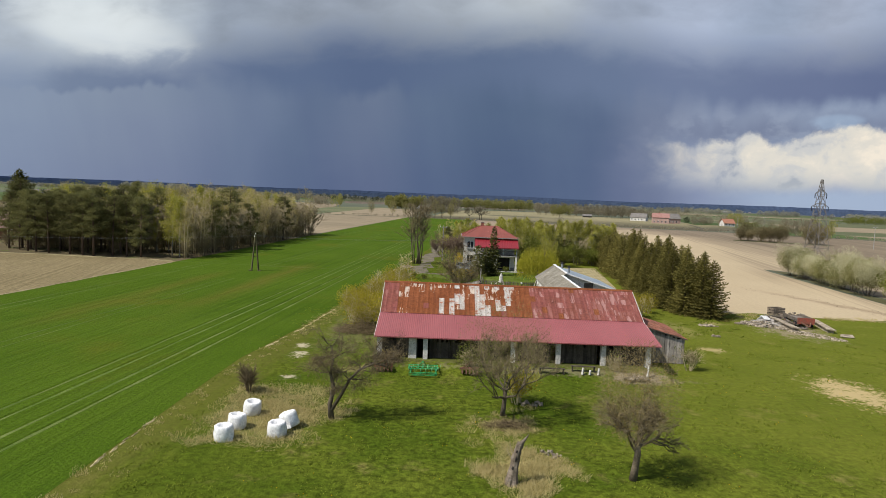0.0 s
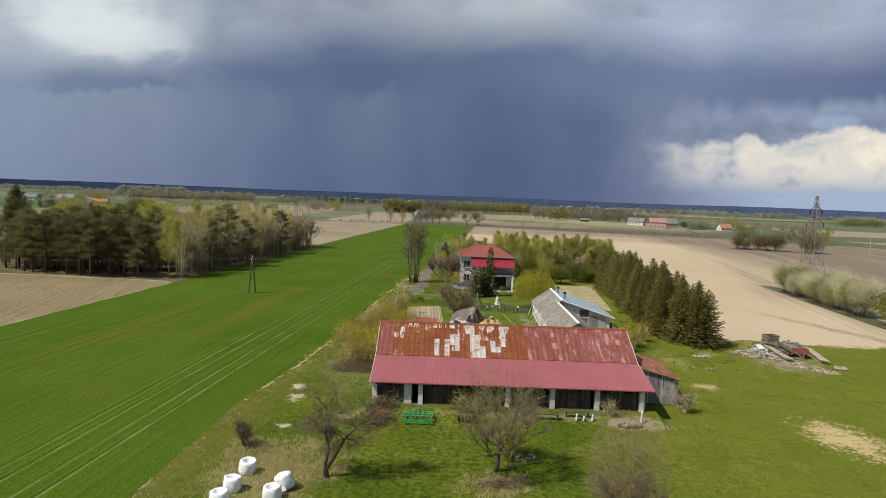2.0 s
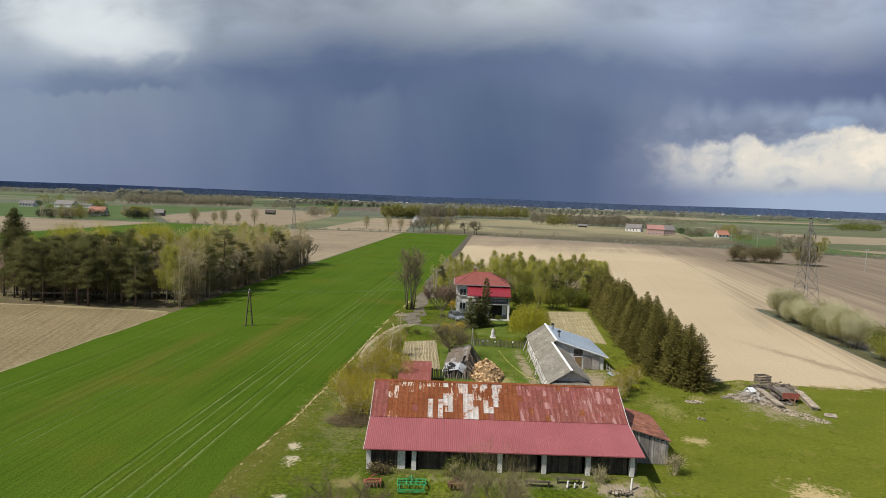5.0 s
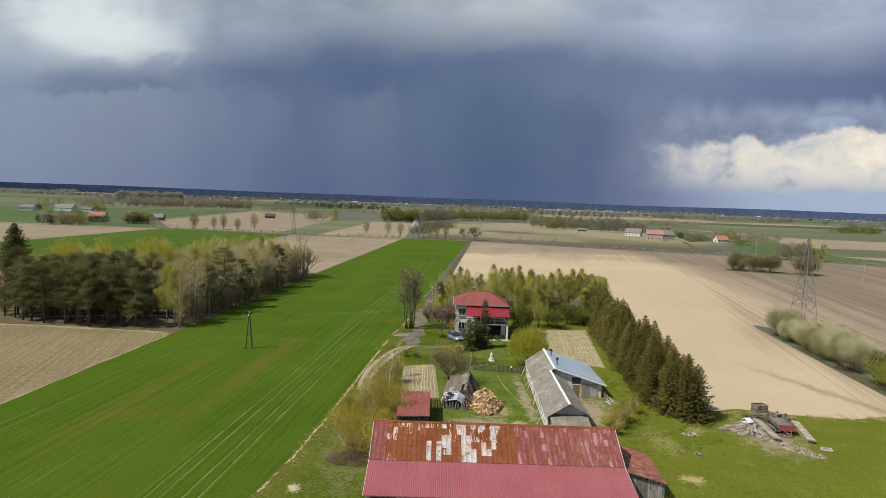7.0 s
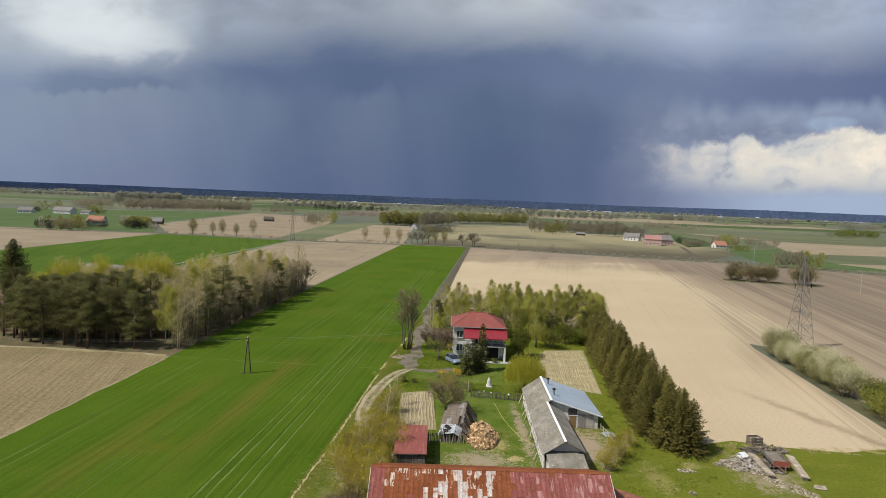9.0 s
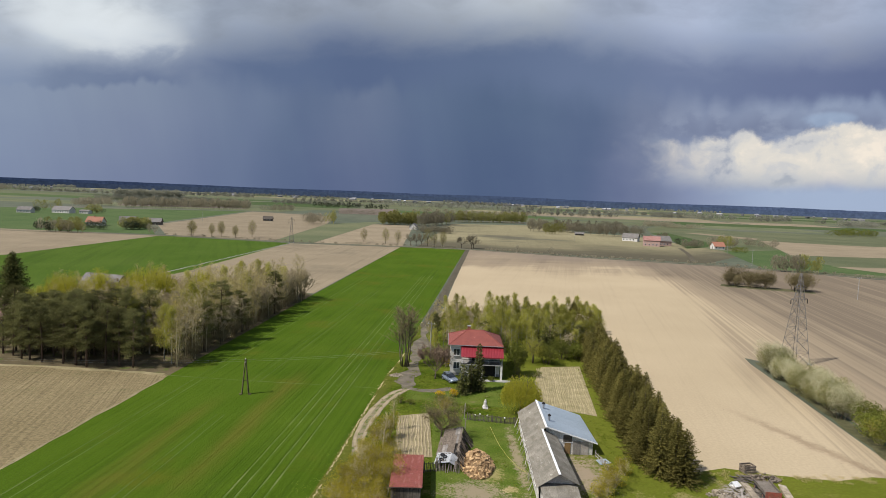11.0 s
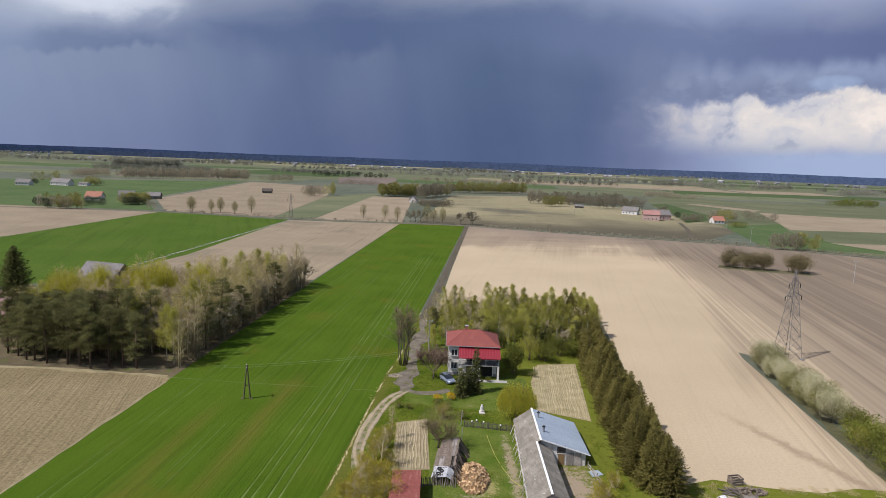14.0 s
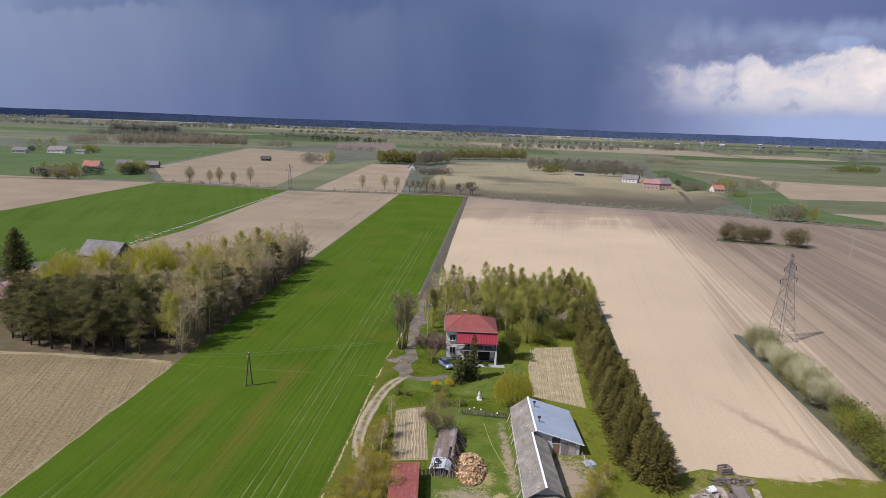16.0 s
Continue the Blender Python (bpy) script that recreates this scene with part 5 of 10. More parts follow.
# ---- farmhouse ----
def farmhouse():
    h = thing("house", pose(4.75, 121.6, 0, 0, 0, -1.0), "two-storey cream rendered house with red hipped roof", "house")
    W, D, H = 9.6, 9.4, 6.0
    # walls with thickness as one shell
    s = Shape()
    s.box(0, 0, 0, 0.35, D, H).box(W - 0.35, 0, 0, W, D, H).box(0.35, D - 0.35, 0, W - 0.35, D, H).box(0.35, 0, 0, W - 0.35, 0.35, H)
    part("wall", s, M_RENDER, h)
    part("plinth", Shape().box(-0.05, -0.05, 0, W + 0.05, D + 0.05, 0.55), M_CONCRETE, h, "grey concrete plinth")
    part("soffit", Shape().box(-0.45, -0.45, H, W + 0.45, D + 0.45, H + 0.12), M_WHITEPAINT, h)
    # hipped roof in ribbed faces
    e, zr, zE = 0.55, 8.15, H + 0.12
    A, B, C, E = (-e, -e, zE), (W + e, -e, zE), (W + e, D + e, zE), (-e, D + e, zE)
    R1, R2 = (3.2, D / 2, zr), (W - 3.2, D / 2, zr)

    def face(name, pts, ribs):
        r = part(name, Shape().add(pts, [tuple(range(len(pts)))]), M_ROOFRED, h)
        for a, b in ribs:
            part("seam", Shape().beam(a, b, 0.05, 0.05), M_ROOFRED, r)
        return r

    def lerp(a, b, f):
        return tuple(Vector(a).lerp(Vector(b), f))
    face("roof", [A, B, R2, R1], [(lerp(A, B, i / 14), lerp(A, R1, min(i / 14 / 0.3, 1)) if i / 14 < 0.3 else lerp(B, R2, min((1 - i / 14) / 0.3, 1)) if i / 14 > 0.7 else lerp(R1, R2, (i / 14 - 0.3) / 0.4)) for i in range(1, 14)])
    face("roof", [B, C, R2], [(lerp(B, C, i / 12), lerp(B, R2, i / 6) if i <= 6 else lerp(C, R2, (12 - i) / 6)) for i in range(1, 12)])
    face("roof", [C, E, R1, R2], [])
    face("roof", [E, A, R1], [(lerp(E, A, i / 12), lerp(E, R1, i / 6) if i <= 6 else lerp(A, R1, (12 - i) / 6)) for i in range(1, 12)])
    for a, b in ((A, R1), (B, R2), (C, R2), (E, R1), (R1, R2)):
        part("hip_cap", Shape().beam(a, b, 0.18, 0.09), M_ROOFRED, h)
    g = Shape()
    g.beam((-e, -e - 0.05, zE - 0.03), (W + e, -e - 0.05, zE - 0.03), 0.12, 0.1).beam((-e - 0.05, -e, zE - 0.03), (-e - 0.05, D + e, zE - 0.03), 0.12, 0.1)
    part("gutter", g, M_STEEL, h)
    for x, y in ((3.5, 5.2),):
        c = part("chimney", Shape().box(x - 0.3, y - 0.3, 7.3, x + 0.3, y + 0.3, 8.75), M_BRICK, h, "red brick chimney")
        part("chimney_cap", Shape().box(x - 0.38, y - 0.38, 8.752, x + 0.38, y + 0.38, 8.84), M_CONCRETE, c)
    # windows: front bay left of the porch, and the western side
    for z in (1.35, 3.95):
        window(h, pose(1.15, -0.06, z), 1.25, 1.35)
        window(h, pose(-0.06, 2.2, z, 0, 0, -90), 1.2, 1.35)
        window(h, pose(-0.06, 6.6, z, 0, 0, -90), 1.2, 1.35)
    # porch block with balcony under the red canopy
    x0, x1, yb = 2.05, W + 0.35, -2.3
    part("balcony_slab", Shape().box(x0, yb, 2.75, x1, -0.002, 2.98), M_CONCRETE, h)
    part("canopy", corrugated(Shape(), (x0 - 0.1, yb - 0.45, 4.45), (x1 + 0.15, yb - 0.45, 4.45), (x1 + 0.15, -0.08, 5.92), (x0 - 0.1, -0.08, 5.92), 0.3, 0.03), M_AWNING, h, "bright red sheet canopy over the balcony")
    part("canopy_edge", Shape().box(x0 - 0.1, yb - 0.48, 4.3, x1 + 0.15, yb - 0.44, 4.44), M_AWNING, h)
    for x in (x0 + 0.12, 4.7, 7.3, x1 - 0.12):
        part("balcony_post", Shape().box(x - 0.08, yb + 0.02, 2.98, x + 0.08, yb + 0.18, 4.45), M_WHITEPAINT, h)
    for x in (x0 + 0.18, 6.0, x1 - 0.18):
        part("porch_pillar", Shape().box(x - 0.18, yb + 0.02, 0, x + 0.18, yb + 0.38, 2.75), M_RENDER, h)
    part("balustrade", Shape().box(x0, yb, 2.98, x1, yb + 0.04, 3.05).box(x0, yb, 3.82, x1, yb + 0.05, 3.9), M_DARK, h, "dark balcony railing")
    bar = Shape().box(-0.03, 0, 0, 0.03, 0.025, 0.8).mesh("baluster", M_DARK)
    for i in range(46):
        part("baluster", bar, None, h, at=pose(x0 + 0.1 + i * (x1 - x0 - 0.2) / 45, yb + 0.01, 3.03))
    part("balcony_door", Shape().box(4.2, -0.07, 3.0, 5.2, -0.01, 5.1), M_GLASS, h)
    window(h, pose(7.2, -0.06, 3.9), 1.4, 1.2)
    # dark slab stands in for the shade inside the garage opening
    gd = part("garage_door", Shape().box(6.35, -0.09, 0.1, 8.75, -0.01, 2.35), M_DARK, h, "garage opening under the balcony, its shade a dark slab")
    part("door_frame", Shape().box(6.2, -0.1, 0.1, 6.34, 0.0, 2.5).box(8.76, -0.1, 0.1, 8.9, 0.0, 2.5).box(6.34, -0.1, 2.36, 8.76, 0.0, 2.5), M_WHITEPAINT, gd)
    part("entrance_door", Shape().box(3.6, -0.08, 0.55, 4.6, -0.01, 2.6), M_BOARD, h)
    st = part("porch_step", Shape().box(3.2, -1.2, 0, 5.0, -0.055, 0.18).box(3.3, -0.85, 0.18, 4.9, -0.055, 0.36), M_CONCRETE, h)
    part("terrace", Shape().box(x0 - 0.3, yb - 1.3, 0.0, x1 + 1.6, yb - 0.001, 0.07), M_CONCRETE, h, "pale concrete apron")
    return h


farmhouse()


# ---- trees ----
M_BARK = surf("grey_brown_bark", (0.098, 0.079, 0.054), (0.152, 0.124, 0.088), 2.0, 14.0, 0.95, bump=0.6, spread=0.15, spec=0.1)
M_TWIG = surf("brown_twigs", (0.350, 0.290, 0.180), (0.470, 0.394, 0.250), 2.0, 14.0, 0.95, bump=0, spread=0.2, spec=0.1)
M_TWIGMID = surf("grey_brown_fruit_twigs", (0.165, 0.130, 0.070), (0.235, 0.190, 0.105), 2.0, 14.0, 0.95, bump=0, spread=0.15, spec=0.1)
M_TWIGDARK = surf("dark_fruit_twigs", (0.112, 0.084, 0.046), (0.172, 0.132, 0.074), 2.0, 14.0, 0.95, bump=0, spread=0.15, spec=0.1)
M_TWIGRED = surf("reddish_twigs", (0.160, 0.108, 0.078), (0.215, 0.150, 0.108), 2.0, 14.0, 0.95, bump=0, spread=0.15, spec=0.1)
M_PINEBARK = surf("pine_bark", (0.082, 0.060, 0.046), (0.125, 0.085, 0.060), 1.0, 10.0, 0.95, bump=0.6, spread=0.15, spec=0.1)
M_BIRCHBARK = surf("birch_bark", (0.480, 0.460, 0.420), (0.330, 0.310, 0.280), 3.0, 9.0, 0.9, bump=0.3, spread=0.15, spots=(0.08, 0.07, 0.06), spot_scale=5.0, spot_at=0.62, spec=0.15)
M_PINE = leafy("pine_needles", (0.094, 0.096, 0.036), (0.186, 0.180, 0.070), 0.25, 0.30)
M_SPRUCE = leafy("spruce_needles", (0.112, 0.103, 0.031), (0.228, 0.196, 0.058), 0.24, 0.42)
M_DARKSPRUCE = leafy("dark_spruce_needles", (0.066, 0.074, 0.024), (0.135, 0.134, 0.044), 0.15, 0.28)
M_BIRCH = leafy("young_birch_leaves", (0.240, 0.245, 0.042), (0.400, 0.370, 0.080), 0.26, 0.42)
M_WILLOW = leafy("willow_catkin_leaves", (0.284, 0.284, 0.027), (0.446, 0.405, 0.054), 0.15, 0.40)
M_BUD = leafy("opening_buds", (0.345, 0.300, 0.095), (0.490, 0.410, 0.150), 0.26, 0.42)
M_OLIVEBUD = leafy("olive_brown_buds", (0.150, 0.128, 0.068), (0.225, 0.185, 0.100), 0.25, 0.4)
M_SHRUB = leafy("shrub_leaves", (0.100, 0.124, 0.020), (0.195, 0.200, 0.042), 0.25, 0.35)
M_YELLOWSHRUB = leafy("yellow_green_shrub_leaves", (0.250, 0.220, 0.022), (0.390, 0.320, 0.040), 0.2, 0.4)
M_RUSTBUD = leafy("rusty_opening_buds", (0.250, 0.175, 0.055), (0.370, 0.265, 0.085), 0.1, 0.35)
M_GOLD = leafy("golden_blossom", (0.520, 0.340, 0.010), (0.620, 0.420, 0.020), 0.1, 0.3)
M_HEDGELEAF = leafy("grey_green_hedge_leaves", (0.175, 0.178, 0.062), (0.290, 0.278, 0.118), 0.2, 0.4)
M_BLOSSOM = leafy("white_blossom", (0.400, 0.380, 0.225), (0.560, 0.525, 0.360), 0.1, 0.3)
M_DRY = leafy("dry_grass_blades", (0.400, 0.335, 0.150), (0.560, 0.475, 0.240), 0.1, 0.3)
M_BLADE = leafy("green_grass_blades", (0.100, 0.140, 0.012), (0.180, 0.200, 0.030), 0.15, 0.35)


def unit(a):
    return a / np.maximum(np.linalg.norm(a, axis=1, keepdims=True), 1e-9)


def cards(s, P, D, L, W, rng, flat=0.0):
    """Rhombic blades from P along D (arrays): leaves, needles, twigs; flat: how far they lie level."""
    n = len(P)
    D = unit(D)
    S = unit(np.cross(D, unit(rng.normal(size=(n, 3))) * (1 - flat) + np.array([0, 0, 1.0]) * flat))
    L, W = np.broadcast_to(L, (n,))[:, None], np.broadcast_to(W, (n,))[:, None]
    m = P + D * L * 0.5
    V = np.stack([P, m + S * W * 0.5, P + D * L, m - S * W * 0.5], 1).reshape(-1, 3)
    k = len(s.v)
    s.v.extend(map(tuple, V.tolist()))
    s.f.extend([(k + 4 * i, k + 4 * i + 1, k + 4 * i + 2, k + 4 * i + 3) for i in range(n)])


def bent(rng, a, b, k=4, wob=0.06):
    """A slightly crooked line from a to b."""
    a, b = np.array(a, float), np.array(b, float)
    ln = np.linalg.norm(b - a)
    return [tuple(a + (b - a) * (i / (k - 1)) + (rng.normal(size=3) * wob * ln * (0 < i < k - 1))) for i in range(k)]


def branching(rng, wood, tips, p, d, length, r, level, up=0.25, fork=(3, 5), spread=0.75, shrink=0.66):
    """Limbs that fork into ever finer ones; the fine ends are collected in tips (place, direction)."""
    d = d / np.linalg.norm(d)
    q = p + d * length
    wood.tube(bent(rng, p, q, 4 if level > 1 else 3, 0.05), list(np.linspace(r, r * 0.6, 4 if level > 1 else 3)), 5 if level > 2 else 3, False)
    if level == 0:
        tips.append((q, d))
        return
    for i in range(int(rng.integers(fork[0], fork[1] + 1))):
        f = rng.uniform(0.45, 1.0)
        nd_ = d + rng.normal(size=3) * spread + np.array([0, 0, up])
        branching(rng, wood, tips, p + d * length * f, nd_, length * shrink * rng.uniform(0.8, 1.2), r * 0.55, level - 1, up, fork, spread, shrink)
        tips.append((p + d * length * f, nd_))


def tree(name, at, label, category, wood, crown, wood_mat, crown_mat, group="", trunk_label="", extra=None):
    t = thing(name, at, label, category, group)
    part("trunk", wood, wood_mat, t, trunk_label, shade=True)
    if crown is not None:
        part("crown", crown, crown_mat, t)
    if extra:
        tagged(part("foliage", extra[1], extra[2], t, extra[3]), kind="stuff")
    return t


def spruce(seed, h, r, dense=1.0, fine=1.0):
    rng = np.random.default_rng(seed)
    wood, crown = Shape(), Shape()
    wood.tube([(0, 0, 0), (0, 0, h * 0.5), (0, 0, h)], [0.13 + h * 0.006, 0.08, 0.015], 6)
    z = 0.25
    while z < h - 0.15:
        f = z / h
        rad = r * (1 - f) ** 0.7 * rng.uniform(0.78, 1.16)
        n = int((7 + 9 * (1 - f)) * dense)
        a0 = rng.uniform(0, 6.28)
        for i in range(n):
            a = a0 + 6.28 * i / n + rng.normal() * 0.15
            rr = rad * rng.uniform(0.6, 1.2)
            out = np.array([math.cos(a), math.sin(a), 0.0])
            droop = -0.28 + 0.5 * f
            k = max(int(rr / (0.15 * fine * fine)), 2)
            g = (np.arange(k) + rng.uniform(0.2, 1.0, k)) / k
            P = out[None, :] * (g * rr)[:, None] + np.stack([np.zeros(k), np.zeros(k), z + droop * g * rr + 0.25 * g ** 2 * rr], 1)
            D = out[None, :] + rng.normal(size=(k, 3)) * 0.45 + np.array([0, 0, -0.15])
            cards(crown, P, D, rng.uniform(0.34, 0.60, k) * fine, rng.uniform(0.16, 0.27, k) * fine, rng, 0.5)
        z += 0.24 + 0.10 * (1 - f)
    cards(crown, np.tile([[0, 0, h - 0.35]], (5, 1)), rng.normal(size=(5, 3)) * 0.25 + [0, 0, 1], 0.5, 0.12, rng)
    return wood, crown


def pine(seed, h):
    rng = np.random.default_rng(seed)
    wood, crown = Shape(), Shape()
    lean = rng.normal(size=2) * 0.25
    trunk = [(lean[0] * f * f, lean[1] * f * f, h * f) for f in (0, 0.3, 0.6, 0.85, 1.0)]
    wood.tube(trunk, [0.19, 0.16, 0.12, 0.06, 0.02], 6)
    z0 = h * rng.uniform(0.20, 0.36)
    n = 40
    for i in range(n):
        f = (i + rng.random()) / n
        z = z0 + (h - z0) * f
        a = rng.uniform(0, 6.28)
        ln = (0.45 + 1.9 * math.sin(math.pi * min(0.22 + f * 0.76, 1)) ** 0.8) * rng.uniform(0.55, 1.25)
        p = np.array([lean[0] * (z / h) ** 2, lean[1] * (z / h) ** 2, z])
        d = np.array([math.cos(a), math.sin(a), rng.uniform(-0.1, 0.45)])
        q = p + d * ln
        wood.tube(bent(rng, p, q, 3), [0.05, 0.035, 0.015], 3, False)
        for g in (0.45, 0.75, 1.0):
            m = int(110 * rng.uniform(0.6, 1.3))
            P = p + (q - p) * g + rng.normal(size=3) * 0.12 + rng.normal(size=(m, 3)) * np.array([0.32, 0.32, 0.15])
            cards(crown, P, rng.normal(size=(m, 3)) * 0.8 + d * 0.5 + [0, 0, 0.5], rng.uniform(0.18, 0.34, m), rng.uniform(0.035, 0.065, m), rng, 0.3)
    return wood, crown


def slender(seed, h, w, leaves=900, leaf=0.17, bare=0.22, stems=1, twigs=7, twig=0.022, splay=0.6):
    """A birch or aspen: whippy upward branches, small thin leaves."""
    rng = np.random.default_rng(seed)
    wood, crown = Shape(), Shape()
    for st in range(stems):
        b = rng.normal(size=2) * (0.25 if stems > 1 else 0)
        lean = rng.normal(size=2) * (splay if stems > 1 else 0.25)
        hh = h * (1 if st == 0 else rng.uniform(0.75, 0.95))
        top = lambda f: np.array([b[0] + lean[0] * f * f, b[1] + lean[1] * f * f, hh * f])
        wood.tube([tuple(top(f)) for f in (0, 0.3, 0.6, 0.85, 1.0)], [0.10, 0.085, 0.06, 0.03, 0.008], 5)
        n = int(26 / stems) + (6 if leaves else 12)
        for i in range(n):
            f = bare + (1 - bare) * (i + rng.random()) / n
            p = top(min(f, 0.98))
            a = rng.uniform(0, 6.28)
            u = (f - bare) / (1 - bare)
            ln = w * (0.18 + 0.82 * min(1.0, u * 3.5 + 0.35) * (1 - u) ** 0.75) * rng.uniform(0.75, 1.15)
            d = np.array([math.cos(a), math.sin(a), rng.uniform(0.5, 1.1)])
            q = p + d * ln * 0.7
            wood.tube(bent(rng, p, q, 3, 0.05), [0.022, 0.016, 0.006], 3, False)
            k = twigs
            g = rng.uniform(0.3, 1.0, k)
            cards(wood, p + (q - p) * g[:, None], rng.normal(size=(k, 3)) * 0.6 + d, rng.uniform(0.4, 0.8, k), twig, rng)
            m = max(int(leaves / (n * stems)), 0)
            if m:
                g = rng.uniform(0.25, 1.15, m)
                P = p + (q - p) * g[:, None] + rng.normal(size=(m, 3)) * 0.30
                cards(crown, P, rng.normal(size=(m, 3)), rng.uniform(0.7, 1.3, m) * leaf, rng.uniform(0.6, 1.0, m) * leaf * 0.75, rng, 0.3)
    return wood, (crown if leaves else None)


def bare_tree(seed, h, w, trunk=0.35, levels=3, twigs=2600, stems=1, up=0.3, twig=0.026, r0=0.17, leaves=0, leaf=0.08, fork=(3, 4), reach=0.40, fill=0):
    """A leafless crown: trunk, limbs, and a haze of fine twigs; leaves: a sprinkle of buds."""
    rng = np.random.default_rng(seed)
    wood, haze, buds, tips = Shape(), Shape(), Shape(), []
    for st in range(stems):
        a = 6.28 * st / stems + rng.uniform(0, 1)
        b = np.array([math.cos(a), math.sin(a), 0]) * (0.35 if stems > 1 else 0)
        d = np.array([b[0] * 0.25 + rng.normal() * 0.05, b[1] * 0.25 + rng.normal() * 0.05, 1.0])
        ht = h * trunk
        p = b + d * ht
        wood.tube(bent(rng, b, p, 4, 0.02), [r0 * 1.2, r0, r0 * 0.9, r0 * 0.8], 7)
        for i in range(7 if stems == 1 else 4):
            a = 6.28 * i * 0.382 + rng.normal() * 0.3
            dd = np.array([math.cos(a) * w / h, math.sin(a) * w / h, rng.uniform(0.05, 1.1)])
            branching(rng, wood, tips, p - d * ht * rng.uniform(0, 0.35), dd, (h - ht) * reach, r0 * 0.5, levels, up, fork, 0.55, 0.64)
    # spread the twigs over all forks, thinned to the outline
    T = np.array([t[0] for t in tips])
    D = unit(np.array([t[1] for t in tips]))
    c = np.array([0, 0, h * (trunk + (1 - trunk) * 0.5)])
    ok = (((T - c) / np.array([w * 0.55, w * 0.55, h * (1 - trunk) * 0.58])) ** 2).sum(1) < 1.15
    T, D = T[ok], D[ok]
    i = rng.integers(0, len(T), twigs)
    cards(haze, T[i] + rng.normal(size=(twigs, 3)) * 0.05, D[i] + rng.normal(size=(twigs, 3)) * 0.8 + [0, 0, up], rng.uniform(0.25, 0.6, twigs) * (h / 6) ** 0.5, twig, rng)
    if fill:
        v = unit(rng.normal(size=(fill, 3))) * rng.uniform(0.05, 1.0, (fill, 1)) ** 0.42
        Q = c + v * np.array([w * 0.5, w * 0.5, h * (1 - trunk) * 0.5])
        cards(haze, Q, v * 0.7 + rng.normal(size=(fill, 3)) * 0.5 + [0, 0, up], rng.uniform(0.2, 0.5, fill), twig, rng)
        T = np.concatenate([T, Q])
    if leaves:
        i = rng.integers(0, len(T), leaves)
        cards(buds, T[i] + rng.normal(size=(leaves, 3)) * 0.28, rng.normal(size=(leaves, 3)), rng.uniform(0.7, 1.3, leaves) * leaf, leaf * 0.7, rng)
    return wood, haze, (buds if leaves else None)


def bush(seed, h, w, leaves=1500, leaf=0.14, twigs=160, d=None, lumps=7):
    """A shrub: stems from the ground, lumps of foliage with gaps between them."""
    rng = np.random.default_rng(seed)
    wood, crown = Shape(), Shape()
    d = d or w
    for i in range(lumps):
        a, rr = rng.uniform(0, 6.28), rng.uniform(0.0, 0.62) ** 0.7
        c = np.array([math.cos(a) * rr * w * 0.5, math.sin(a) * rr * d * 0.5, h * rng.uniform(0.42, 0.72)])
        wood.tube(bent(rng, (c[0] * 0.35, c[1] * 0.35, 0), c, 4, 0.05), [0.05, 0.04, 0.03, 0.015], 4, False)
        k = int(twigs / lumps)
        cards(wood, c * rng.uniform(0.4, 1.0, (k, 1)), unit(rng.normal(size=(k, 3))) + [0, 0, 0.9], rng.uniform(0.5, 1.0, k) * h * 0.42, 0.022, rng)
        m = int(leaves / lumps)
        v = unit(rng.normal(size=(m, 3))) * (rng.uniform(0.25, 1.0, (m, 1)) ** 0.5)
        P = c + v * np.array([w * 0.30, d * 0.30, h * 0.36]) * rng.uniform(0.75, 1.15)
        P[:, 2] = np.abs(P[:, 2]) + 0.03
        cards(crown, P, rng.normal(size=(m, 3)) + v * 0.6, rng.uniform(0.7, 1.35, m) * leaf, rng.uniform(0.6, 1.0, m) * leaf * 0.9, rng, 0.3)
    return wood, crown


def willow(seed, h, w, strands=900, leaf=1.0):
    rng = np.random.default_rng(seed)
    wood, crown = Shape(), Shape()
    wood.tube([(0, 0, 0), (0.05, 0.05, h * 0.35)], [0.22, 0.17], 7)
    for i in range(11):
        a = 6.28 * i / 11 + rng.normal() * 0.2
        wood.tube(bent(rng, (0.05, 0.05, h * 0.33), (math.cos(a) * w * 0.3, math.sin(a) * w * 0.3, h * rng.uniform(0.65, 0.9)), 4), [0.09, 0.07, 0.05, 0.02], 4, False)
    v = unit(rng.normal(size=(strands, 3)))
    v[:, 2] = np.abs(v[:, 2]) * 0.9 + 0.05
    P0 = v * np.array([w * 0.5, w * 0.5, h * 0.52]) * rng.uniform(0.55, 1.0, (strands, 1)) + [0, 0, h * 0.46]
    for i in range(strands):
        k = 9
        ln = rng.uniform(0.25, 0.65) * P0[i, 2]
        g = np.linspace(0, 1, k)
        o = np.array([v[i, 0], v[i, 1], 0]) * 0.35
        P = P0[i] + o * (g[:, None] * (1 - 0.5 * g[:, None])) + np.stack([rng.normal(size=k) * 0.07, rng.normal(size=k) * 0.07, -g * ln], 1)
        cards(crown, P, rng.normal(size=(k, 3)) * 0.4 + [0, 0, -1], rng.uniform(0.20, 0.36, k) * leaf, rng.uniform(0.06, 0.10, k) * leaf, rng)
    return wood, crown


def scatter(seed, spots, make, turn=True, size=(0.88, 1.12)):
    """Copies of the things in make (chosen by turns) at the spots (x, y), each turned and scaled a little."""
    rnd = random.Random(seed)
    for i, (x, y) in enumerate(spots):
        src = make[rnd.randrange(len(make))]
        ob = copy_thing(src, pose(x, y, 0, 0, 0, rnd.uniform(0, 360)))
        k = rnd.uniform(*size)
        ob.scale = (k * rnd.uniform(0.92, 1.08), k * rnd.uniform(0.92, 1.08), k)


